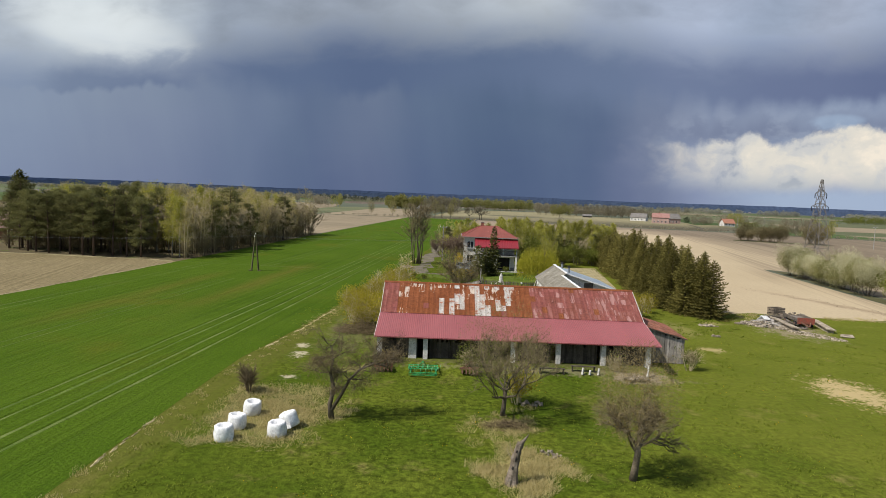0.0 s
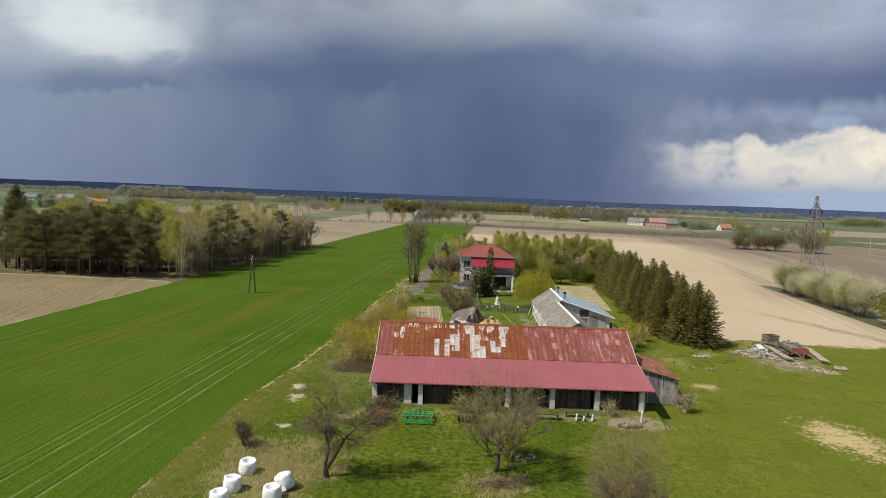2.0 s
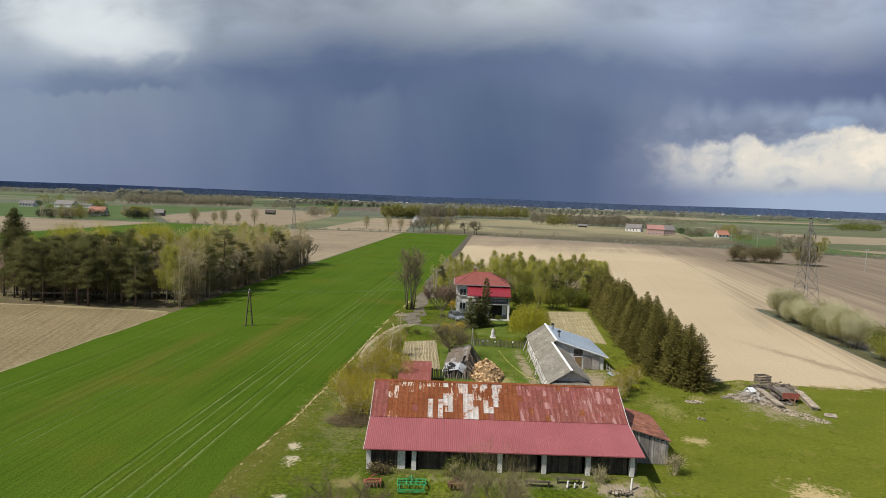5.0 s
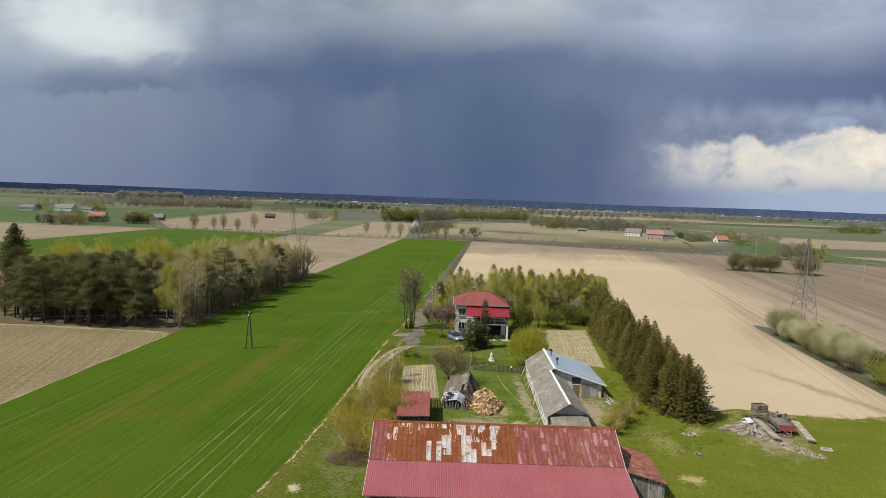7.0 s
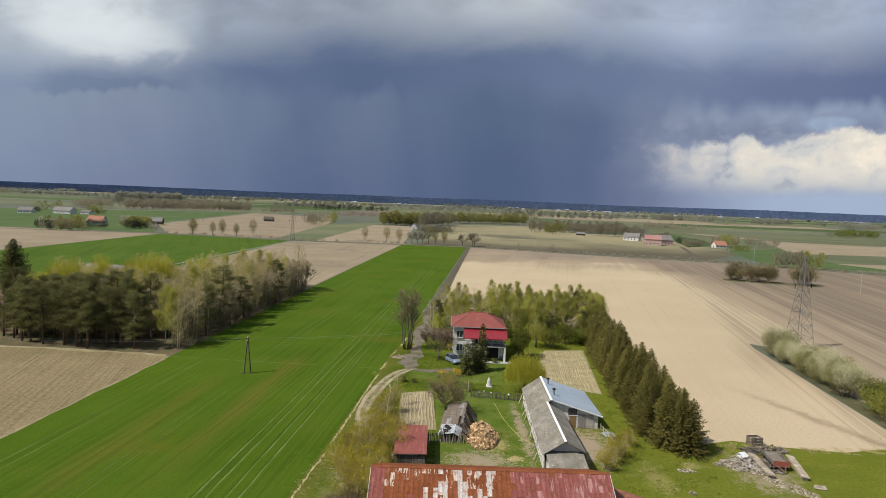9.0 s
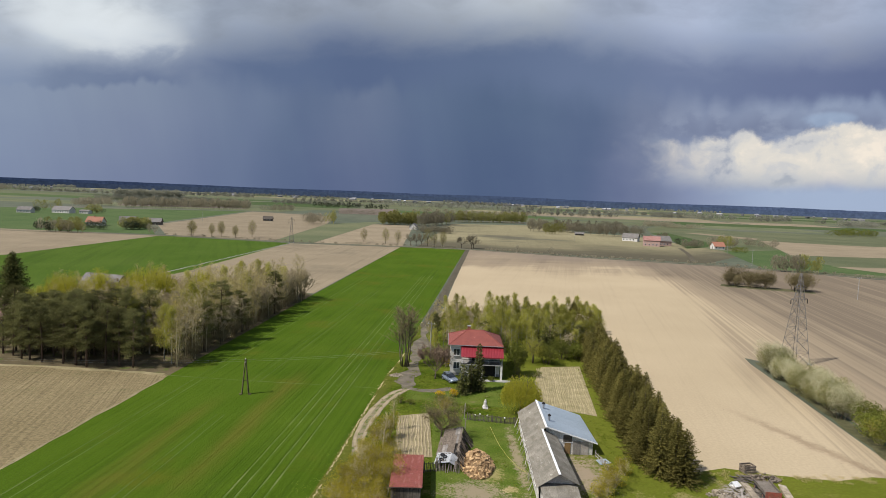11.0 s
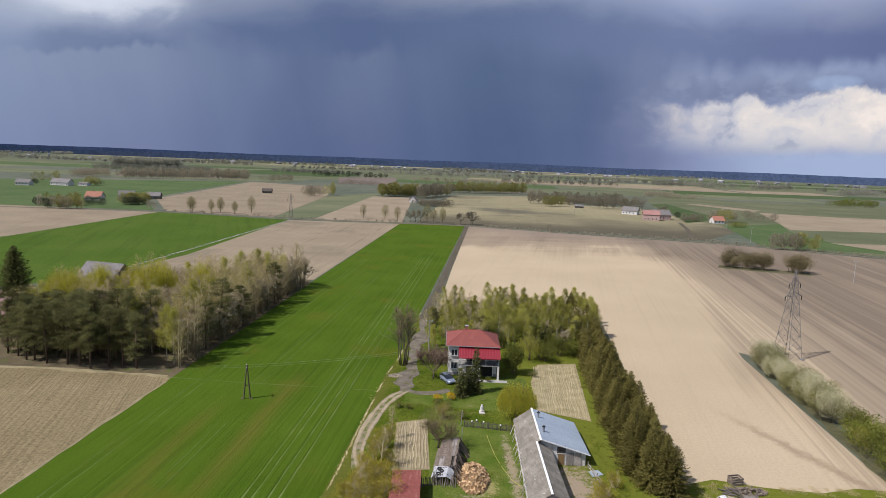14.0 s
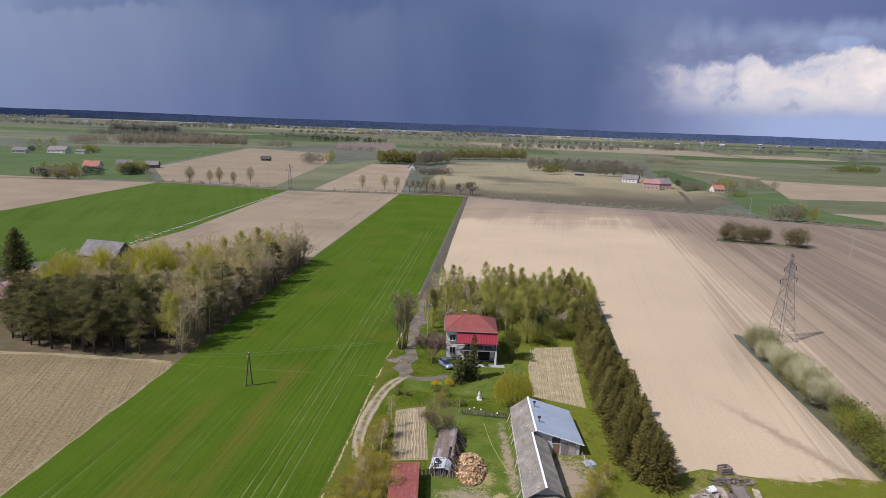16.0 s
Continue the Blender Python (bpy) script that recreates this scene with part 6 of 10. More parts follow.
def along(pts, step, jitter, seed):
    rnd = random.Random(seed)
    out = []
    for (x0, y0), (x1, y1) in zip(pts, pts[1:]):
        n = max(int(math.hypot(x1 - x0, y1 - y0) / step), 1)
        out += [(x0 + (x1 - x0) * i / n + rnd.uniform(-jitter, jitter), y0 + (y1 - y0) * i / n + rnd.uniform(-jitter, jitter)) for i in range(n)]
    return out


def within(poly, n, gap, seed):
    """Up to n places in a polygon, no two nearer than gap."""
    rnd = random.Random(seed)
    xs, ys = [p[0] for p in poly], [p[1] for p in poly]
    out, tries = [], 0
    while len(out) < n and tries < n * 60:
        tries += 1
        x, y = rnd.uniform(min(xs), max(xs)), rnd.uniform(min(ys), max(ys))
        inside = False
        for (x0, y0), (x1, y1) in zip(poly, poly[1:] + poly[:1]):
            if (y0 > y) != (y1 > y) and x < (x1 - x0) * (y - y0) / (y1 - y0) + x0:
                inside = not inside
        if inside and all((x - a) ** 2 + (y - b) ** 2 > gap * gap for a, b in out):
            out.append((x, y))
    return out


def first_of(kinds, spots):
    """Moves the first-built trees themselves to the first spots, so that none stays at the origin; returns the rest."""
    for k, (x, y) in zip(kinds, spots):
        k.matrix_basis = pose(x, y, 0, 0, 0, 77 * x)
    return spots[len(kinds):]


O = pose(0, 0, 0)
# spruce row along the sandy field
SPRUCES = [tree("spruce", O, "olive-green spruce in a dense row beside the field", "spruce", *spruce(s, h, r * 1.08, 1.0, 0.66), M_BARK, M_SPRUCE, "spruce row") for s, h, r in ((1, 8.0, 2.2), (2, 7.4, 2.2), (3, 8.4, 2.1), (4, 6.6, 2.1))]
FINE = [tree("spruce", O, "olive-green spruce in a dense row beside the field", "spruce", *spruce(s, h, r * 1.12, 1.05, 0.48), M_BARK, M_SPRUCE, "spruce row") for s, h, r in ((5, 8.0, 2.1), (6, 7.0, 2.2), (7, 8.7, 2.0))]
spots = [(32.8, 78.2), (33.6, 77.2), (31.2, 79.6)] + along([(33.4, 80.0), (36.2, 118), (42.2, 173)], 1.15, 0.5, 7) + along([(30.9, 82), (32.9, 112), (38.8, 172)], 1.4, 0.6, 8)
rest = first_of(FINE + SPRUCES, spots[:3] + [p for p in spots if p[1] > 120][:4])
scatter(5, [p for p in spots[3:] if p[1] < 108], FINE, size=(0.76, 1.10))
scatter(9, [p for p in spots if p[1] > 120][4:] + [p for p in spots if 108 <= p[1] <= 120], SPRUCES, size=(0.72, 0.98))

for x, y, h, r, sd in ((26.4, 141.5, 6.4, 1.7, 87), (24.6, 143.5, 5.6, 1.6, 88), (28.6, 143.0, 6.8, 1.7, 89), (13.5, 140.5, 7.6, 1.6, 90)):
    tree("spruce", pose(x, y, 0), "dark green spruce at the edge of the birch grove", "spruce", *spruce(sd, h, r), M_BARK, M_DARKSPRUCE, "spruces of the grove")
# the wood west of the wheat: pines in front, leafless and budding trees behind
PINES = [tree("pine", O, "dark green pine with a bare lower trunk in the wood", "pine", *pine(s, h), M_PINEBARK, M_PINE, "pines of the wood") for s, h in ((21, 10.4), (22, 9.8), (23, 11.2), (24, 9.2))]
spots = along([(-84, 124.5), (-76, 120.5), (-64, 118.0), (-53.0, 119.5)], 2.6, 0.8, 3) + within([(-85, 126), (-60, 121), (-58, 131), (-85, 135)], 24, 2.8, 4) + [(-47.6, 133), (-46.8, 141), (-45.5, 152), (-56, 141), (-44, 176)]
scatter(6, first_of(PINES, spots), PINES, size=(0.96, 1.24))
BIRCHES = [tree("birch", O, "slender birch with pale bark and fresh yellow-green leaves", "birch", *slender(s, h, w * 1.5, int(n * 2.5), 0.17), M_BIRCHBARK, M_BIRCH, "birches") for s, h, w, n in ((31, 10.3, 2.0, 2100), (32, 9.4, 1.9, 1800), (33, 11.0, 2.2, 2300), (34, 8.6, 1.8, 1900))]
BARES = []
for s, h, w in ((41, 12.0, 4.8), (42, 13.0, 5.2), (43, 10.6, 4.4)):
    wd, hz, _ = bare_tree(s, h, w * 0.85, 0.18, 2, 3600, 1, 0.75, 0.032, 0.12, fork=(2, 4))
    BARES.append(tree("alder", O, "leafless grey-brown tree with a haze of fine twigs", "tree", wd, hz, M_TWIGMID, M_TWIG, "leafless trees"))
BUDDING = [tree("aspen", O, "tall aspen with sparse olive-yellow opening buds", "aspen", *slender(s, h, w * 0.85, int(n * 1.1), 0.13, 0.22, 2, 15, 0.026), M_TWIG, M_BUD, "budding trees") for s, h, w, n in ((51, 11.5, 3.4, 1700), (52, 10.5, 3.0, 1400), (53, 12.2, 3.6, 2000))]
WILLOWS = [tree("willow", O, "broad willow hung with bright yellow-green catkins", "willow", *willow(s, h, w, 1250 if h < 8 else 1700, 1.0 if h < 8 else 1.3), M_BARK, M_WILLOW, "willows") for s, h, w in ((61, 6.3, 6.4), (62, 16.0, 9.0))]
WILLOWS[0].matrix_basis = pose(15.9, 100.4, 0) @ Matrix.Diagonal((1.08, 1.08, 1.12, 1))
east = [(-47.6, 119), (-41.2, 206), (-52, 208), (-60, 180), (-66, 140), (-57, 128)]
wood_spots = within(east, 190, 1.95, 12)
third = len(wood_spots) // 3
scatter(13, first_of(BARES, wood_spots[:third]), BARES, size=(0.82, 1.08))
scatter(14, first_of(BUDDING, wood_spots[third:2 * third]), BUDDING, size=(0.85, 1.2))
scatter(15, first_of(BIRCHES, wood_spots[2 * third:2 * third + 22]), BIRCHES, size=(0.9, 1.25))
scatter(16, wood_spots[2 * third + 22:], BARES + BUDDING)
scatter(17, within([(-86, 138), (-68, 138), (-62, 178), (-76, 172), (-88, 156)], 30, 3.0, 18), BARES + BUDDING + BUDDING)
scatter(25, within([(-90, 131), (-56, 127), (-58, 180), (-78, 186), (-96, 172), (-99, 150)], 95, 2.6, 26), BARES + BUDDING + BIRCHES[:2], size=(0.8, 1.1))
scatter(18, first_of(WILLOWS[1:], [(-70, 155), (-67, 158), (-89, 150), (-84, 146), (-62, 170), (-77, 162), (-73, 168), (-82, 156)]), WILLOWS[1:], size=(0.84, 1.0))

# undergrowth: low leafless brush along the edge of the wood and through the grove
UNDER = []
for s, h, w in ((65, 3.6, 4.4), (66, 4.8, 4.0)):
    wd, cr = bush(s, h, w, 300, 0.22, 560, lumps=7)
    UNDER.append(tree("hazel_thicket", O, "leafless brown undergrowth at the edge of the wood", "shrub", wd, cr, M_TWIGMID, M_OLIVEBUD, "undergrowth"))
spots = along([(-48, 121), (-42.5, 204)], 3.6, 1.0, 63) + within(east, 18, 4, 64) + within([(-88, 125), (-58, 120), (-58, 134), (-88, 140)], 34, 2.6, 67) + within([(-86, 138), (-60, 124), (-62, 172)], 10, 4, 65)
scatter(66, first_of(UNDER, spots), UNDER, size=(0.7, 1.1))

# birch grove behind the house
grove = [(-0.5, 138), (17, 137), (33, 139), (43, 150), (44, 174), (4, 176), (0.5, 160)]
spots = within(grove, 130, 2.0, 20)
scatter(19, [p for p in spots if p[0] > 13], BIRCHES, size=(0.64, 0.86))
scatter(23, [p for p in spots if p[0] <= 13][::2], BIRCHES, size=(0.56, 0.74))
scatter(24, [p for p in spots if p[0] <= 13][1::2], BARES + BUDDING, size=(0.52, 0.68))
scatter(20, within(grove, 34, 3.5, 22), BARES, size=(0.5, 0.68))
scatter(21, [(15, 146), (13, 150), (19, 148), (31, 141), (29, 143.5), (34, 144), (2, 150), (4, 158), (36, 141), (25, 150)], PINES, size=(0.5, 0.62))

# leafless ash by the driveway, brown-twigged tree by the car, garden trees


def many_trunked_ash(seed, h, w):
    """Several upright trunks from one stool, each with steep whippy branches and fine twigs."""
    rng = np.random.default_rng(seed)
    wood, haze = Shape(), Shape()
    for i in range(8):
        a = 6.28 * i / 8 + rng.normal() * 0.2
        b = np.array([math.cos(a) * 0.7, math.sin(a) * 0.5, 0.0])
        top = np.array([math.cos(a) * w * rng.uniform(0.10, 0.30), math.sin(a) * w * 0.24, h * rng.uniform(0.78, 1.0)])
        line = [np.array(p) for p in bent(rng, b, top, 6, 0.012)]
        wood.tube([tuple(p) for p in line], [0.13, 0.11, 0.09, 0.07, 0.04, 0.012], 6)
        for k in range(26):
            f = rng.uniform(0.36, 0.98)
            p = b + (top - b) * f
            d = np.array([rng.normal() * 0.72 + math.cos(a) * 0.40, rng.normal() * 0.72 + math.sin(a) * 0.30, 1.15])
            ln = rng.uniform(0.9, 2.2) * (1.35 - f)
            wood.tube(bent(rng, p, p + d * ln, 3, 0.03), [0.045, 0.03, 0.012], 3, False)
            g = rng.uniform(0.3, 1.1, 24)
            cards(haze, p + d * ln * g[:, None], rng.normal(size=(24, 3)) * 0.7 + d, rng.uniform(0.4, 1.0, 24), 0.036, rng)
    return wood, haze


tree("ash", pose(-4.4, 126.6, 0), "tall leafless ash with several trunks beside the driveway", "ash", *many_trunked_ash(71, 12.6, 8.6), M_BARK, M_TWIGMID)
wd, hz, _ = bare_tree(72, 8.8, 6.0, 0.18, 3, 8500, 1, 0.45, 0.034, 0.14)
tree("cherry_tree", pose(1.9, 118.6, 0), "leafless tree with reddish-brown twigs beside the car", "tree", wd, hz, M_BARK, M_TWIGRED)
wd, hz, bd = bare_tree(73, 6.4, 6.2, 0.26, 3, 4200, 1, 0.3, 0.026, 0.14, 1400, 0.09, fill=2600)
tree("garden_tree", pose(3.1, 89.0, 0), "grey-twigged garden tree beside the wood shed", "tree", wd, hz, M_BARK, M_TWIGMID, extra=("buds", bd, M_BUD, ""))
for (x, y, h, r, s) in ((6.9, 110.0, 5.4, 1.5, 81), (9.7, 112.2, 8.6, 1.35, 82), (8.4, 111.8, 5.0, 1.4, 83)):
    tree("spruce", pose(x, y, 0), "dark green spruce standing before the house", "spruce", *spruce(s, h, r), M_BARK, M_DARKSPRUCE, "spruces before the house")
tree("spruce", pose(-107, 161, 0), "tall dark spruce beside a farmhouse", "spruce", *spruce(84, 16.5, 5.4, 1.6), M_BARK, M_DARKSPRUCE)
wd, cr = bush(85, 6.6, 4.4, 3200, 0.26, 240, lumps=11)
tree("thuja", pose(18.1, 123.6, 0), "dense olive-green evergreen beside the house", "shrub", wd, cr, M_BARK, M_SHRUB)
tree("willow", pose(22.5, 133.0, 0), "yellow-green weeping tree at the edge of the grove", "willow", *willow(86, 6.5, 6.0, 420), M_BARK, M_BIRCH)

# orchard trees before the barn
def crooked_apple(seed):
    """An old two-stemmed apple tree: one twisted upright stem, one limb arching far to the side."""
    rng = np.random.default_rng(seed)
    wood, haze, tips = Shape(), Shape(), []
    stem = [(0, 0, 0), (-0.12, 0.05, 0.9), (0.10, 0.0, 1.8), (-0.14, 0.08, 2.7), (0.02, 0, 3.6), (-0.1, 0, 4.3)]
    limb = [(0.0, 0, 0.55), (0.55, 0.1, 1.5), (1.0, -0.05, 2.4), (1.6, 0.1, 3.0), (2.4, 0.0, 3.4), (3.1, 0.1, 3.2)]
    wood.tube(stem, [0.19, 0.14, 0.12, 0.09, 0.06, 0.03], 8)
    wood.tube(limb, [0.12, 0.10, 0.09, 0.07, 0.05, 0.02], 7)
    for line, lo in ((stem, 2), (limb, 2)):
        for i in range(lo, 6):
            for j in range(4):
                a = rng.uniform(0, 6.28)
                d = np.array([math.cos(a), math.sin(a) * 0.9, rng.uniform(-0.25, 0.9)])
                branching(rng, wood, tips, np.array(line[i]) + d * 0.05, d, rng.uniform(0.6, 1.05), 0.035, 3, 0.05, (2, 4), 0.65, 0.70)
    T, D = np.array([t[0] for t in tips]), unit(np.array([t[1] for t in tips]))
    i = rng.integers(0, len(T), 11000)
    cards(haze, T[i] + rng.normal(size=(11000, 3)) * 0.07, D[i] + rng.normal(size=(11000, 3)) * 0.8 + [0, 0, -0.15], rng.uniform(0.15, 0.45, 11000), 0.013, rng)
    return wood, haze


tree("apple_tree", pose(-4.9, 37.5, 0), "old leafless apple tree with a twisted stem and one arching limb", "apple tree", *crooked_apple(91), M_BARK, M_TWIGDARK, "orchard trees")
wd, hz, bd = bare_tree(92, 7.2, 5.8, 0.22, 4, 5200, 1, 0.40, 0.014, 0.15, 4800, 0.062, fork=(2, 4), reach=0.36, fill=1800)
tree("apple_tree", pose(5.25, 39.3, 0, 0, 0, 130), "apple tree with upright twigs and small yellow-green buds", "apple tree", wd, hz, M_BARK, M_TWIGMID, "orchard trees", extra=("buds", bd, M_SHRUB, ""))
wd, hz, bd = bare_tree(93, 6.7, 3.8, 0.28, 4, 4600, 1, 0.02, 0.012, 0.17, 8500, 0.040, fork=(3, 4), reach=0.27, fill=5600)
tree("apple_tree", pose(10.8, 30.9, 0, 0, 0, 250), "round-crowned apple tree with rusty brown opening buds", "apple tree", wd, hz, M_BARK, M_TWIGMID, "orchard trees", extra=("buds", bd, M_RUSTBUD, ""))

# flowering hedge beside the sandy field
HEDGE = []
for s, h, w, mat, mix in ((101, 5.4, 6.2, M_HEDGELEAF, 2400), (102, 6.2, 6.8, M_HEDGELEAF, 3000), (103, 5.0, 6.0, M_HEDGELEAF, 1500)):
    wd, cr = bush(s, h, w * 1.02, 7000, 0.16, 420, lumps=9)
    _, fl = bush(s + 50, h * 1.22, w * 0.98, mix * 3, 0.13, 0, lumps=6)
    HEDGE.append(tree("blackthorn", O, "blackthorn bush covered in white blossom", "shrub", wd, cr, M_BARK, mat, "hedge beside the field", extra=("blossom", fl, M_BLOSSOM, "small white blossom")))
spots = along([(74.2, 134.5), (71.8, 116), (70.0, 101)], 3.7, 0.7, 31)
scatter(32, first_of(HEDGE, spots), HEDGE, size=(0.78, 1.18))
GREENS = []
for s, h, w in ((111, 5.0, 5.8), (112, 4.2, 5.2)):
    wd, cr = bush(s, h, w * 1.1, 3000, 0.22, 200, lumps=11)
    GREENS.append(tree("hazel_bush", O, "leafing bush of fresh olive green", "shrub", wd, cr, M_BARK, M_SHRUB, "green bushes"))
BROWNS = []
for s, h, w in ((115, 6.2, 6.4), (116, 5.0, 5.6)):
    wd, cr = bush(s, h, w, 2600, 0.24, 420, lumps=10)
    BROWNS.append(tree("field_thicket", O, "tall brown bush with olive buds amid the ploughed field", "shrub", wd, cr, M_TWIGMID, M_OLIVEBUD, "bushes in the ploughed field"))
scatter(39, first_of(BROWNS, along([(131, 281), (140, 276), (149.5, 275)], 2.6, 0.8, 40) + along([(134, 286), (148, 282)], 3.0, 1.0, 41) + [(155.0, 271.5), (158.6, 271), (157, 274), (157, 269)]), BROWNS, size=(1.05, 1.4))
YELLOWS = []
for s, h, w in ((113, 4.2, 4.4), (114, 3.2, 3.8)):
    wd, cr = bush(s, h, w, 1700, 0.15, 480, lumps=10)
    YELLOWS.append(tree("sallow_bush", O, "twiggy bush with yellow-green young leaves", "shrub", wd, cr, M_TWIG, M_YELLOWSHRUB, "yellow-green bushes"))
scatter(33, first_of(GREENS, along([(71.0, 99), (68.2, 88), (66.2, 64)], 3.3, 0.7, 37) + [ (25.5, 133), (29.5, 137), (33, 137.5), (38, 140)]), GREENS)
thicket = [(-8.4, 62), (-4.2, 60), (-2.9, 69), (-3.0, 79), (-6.8, 81), (-8.3, 76)]
scatter(35, first_of(YELLOWS, [(69.0, 93.0), (-6.2, 65.5)] + within(thicket, 22, 1.8, 36) + [(-6.0, 84.5), (-4.6, 88.5), (-3.8, 83.0), (24.2, 75.5), (26.4, 79.0), (23.0, 73.2), (21.6, 71.4), (6.4, 41.6), (3.6, 99.8)]), YELLOWS, size=(0.7, 1.0))
for x, y, h, w, s in ((4.0, 127.4, 2.6, 2.4, 121), (5.2, 108.2, 1.5, 2.0, 122), (2.8, 107.6, 1.2, 1.8, 123)):
    wd, cr = bush(s, h, w, 900, 0.11, 120)
    tree("forsythia", pose(x, y, 0), "forsythia bush in golden yellow bloom", "shrub", wd, cr, M_TWIG, M_GOLD, "forsythias")
for x, y, h, w, s in ((-3.7, 103.9, 1.1, 1.8, 131), (-2.0, 103.4, 0.8, 1.2, 132), (4.4, 103.5, 1.8, 2.6, 133), (6.6, 100.0, 1.6, 2.2, 134), (3.0, 105.6, 1.3, 2.2, 135), (21.5, 122.5, 1.4, 2.6, 136), (12.6, 118.2, 1.0, 1.2, 137)):
    wd, cr = bush(s, h, w, 700, 0.12, 120)
    tree("garden_shrub", pose(x, y, 0), "low rounded garden shrub", "shrub", wd, cr, M_TWIG, M_SHRUB, "garden shrubs")


def brush(name, at, label, w, d, h, n, seed, mat=None):
    """A heap of cut twigs and sticks."""
    rng = np.random.default_rng(seed)
    s = Shape()
    r = np.sqrt(rng.uniform(0, 1, n))
    a = rng.uniform(0, 6.28, n)
    P = np.stack([np.cos(a) * r * w / 2, np.sin(a) * r * d / 2, rng.uniform(0, 1, n) * h * (1 - r * 0.8)], 1)
    for p in P:
        q = p + np.array([*(rng.normal(size=2) * 0.5), rng.uniform(-0.05, 0.25)])
        s.tube([tuple(p), tuple(q)], [0.018, 0.01], 3, False)
    return tagged(part(name, s, mat or M_TWIG, at=at), label, "brushwood", kind="stuff")


brush("brushwood_heap", pose(-6.4, 61.5, 0), "grey heap of cut brushwood beside the thicket", 5.0, 3.0, 1.4, 1000, 1, M_TWIGDARK)
brush("brushwood_heap", pose(5.4, 37.4, 0), "small heap of dark sawn branches under the apple tree", 2.4, 0.9, 0.4, 260, 2, M_TWIGDARK)
wd, cr = bush(141, 2.3, 2.2, 60, 0.08, 900)
tree("elder_bush", pose(-10.95, 41.7, 0), "leafless dark-stemmed bush on the field margin", "shrub", wd, None, M_TWIGDARK, None)
wd, cr = bush(142, 2.2, 2.4, 600, 0.10, 500)
tree("currant_bush", pose(21.5, 52.0, 0), "twiggy bush leaning on the plank shed", "shrub", wd, cr, M_TWIG, M_SHRUB)
wd, cr = bush(145, 2.1, 2.6, 1300, 0.10, 420, d=1.3)
tree("currant_bush", pose(3.6, 48.7, 0.1), "yellow-green leafing bush growing against the barn", "shrub", wd, cr, M_TWIG, M_SHRUB)
wd, cr = bush(143, 2.4, 2.0, 300, 0.09, 420)
tree("currant_bush", pose(14.6, 49.0, 0) @ Matrix.Diagonal((0.7, 0.7, 0.9, 1)), "twiggy bush beside the barn post", "shrub", wd, cr, M_TWIG, M_SHRUB)
wd, cr = bush(144, 1.7, 3.4, 200, 0.08, 900, d=1.2)
tree("currant_bush", pose(-2.6, 48.9, 0), "twiggy leafless bush before the barn", "shrub", wd, cr, M_TWIGDARK, M_BUD)
for x, y, h in ((-4.7, 82.3, 5.4), (-3.9, 91.5, 5.0), (-6.5, 74.6, 4.2)):
    wd, cr = slender(int(150 + h * 10), h, 1.0, 260, 0.11, 0.25)
    tree("sapling", pose(x, y, 0), "thin birch sapling beside the field track", "sapling", wd, cr, M_TWIG, M_BUD, "saplings")


# ---- yard things ----
M_FILM = surf("white_stretch_film", (0.780, 0.780, 0.770), (0.680, 0.680, 0.670), 1.5, 9.0, 0.4, bump=0.4, spread=0.05, spec=0.5)
M_GREENPAINT = surf("green_machine_paint", (0.022, 0.240, 0.075), (0.030, 0.300, 0.095), 1.0, 9.0, 0.45, bump=0.05, spread=0.05, spec=0.5)
M_REDPAINT = surf("worn_red_paint", (0.330, 0.075, 0.050), (0.220, 0.085, 0.055), 2.0, 9.0, 0.7, bump=0.2, spread=0.1, spec=0.3)
M_IRON = surf("rusty_iron", (0.140, 0.075, 0.048), (0.210, 0.120, 0.080), 2.0, 9.0, 0.85, bump=0.3, spread=0.15, spec=0.2)
M_DEADWOOD = surf("dead_grey_wood", (0.130, 0.102, 0.076), (0.215, 0.178, 0.140), 3.5, 14.0, 0.95, bump=0.8, bump_scale=0.06, spread=0.1, spec=0.1)
M_LOG = surf("split_log", (0.500, 0.345, 0.180), (0.300, 0.190, 0.100), 3.0, 14.0, 0.9, bump=0.4, spread=0.35, spec=0.15)
M_RUBBLE = surf("pale_rubble", (0.370, 0.315, 0.240), (0.200, 0.165, 0.120), 1.5, 9.0, 0.95, bump=0.5, spread=0.2, isle=0.35, spec=0.1)
M_TARP = surf("grey_plastic_sheet", (0.420, 0.430, 0.430), (0.300, 0.310, 0.310), 1.5, 7.0, 0.5, bump=0.5, spread=0.05, spec=0.4)
M_RUBBER = surf("black_rubber", (0.022, 0.022, 0.023), (0.032, 0.032, 0.033), 2.0, 12.0, 0.85, bump=0.2, spread=0, spec=0.2)
M_CARPAINT = surf("silver_blue_car_paint", (0.290, 0.340, 0.420), (0.300, 0.350, 0.430), 0.5, 20.0, 0.25, 0.5, bump=0, spread=0, spec=0.6)
M_HOSE = surf("yellow_hose_plastic", (0.440, 0.400, 0.100), (0.390, 0.350, 0.090), 2.0, 9.0, 0.5, bump=0, spread=0)
M_POLE = surf("tarred_pole_wood", (0.088, 0.080, 0.042), (0.130, 0.116, 0.066), 1.5, 12.0, 0.95, bump=0.4, spread=0.1, spec=0.02)


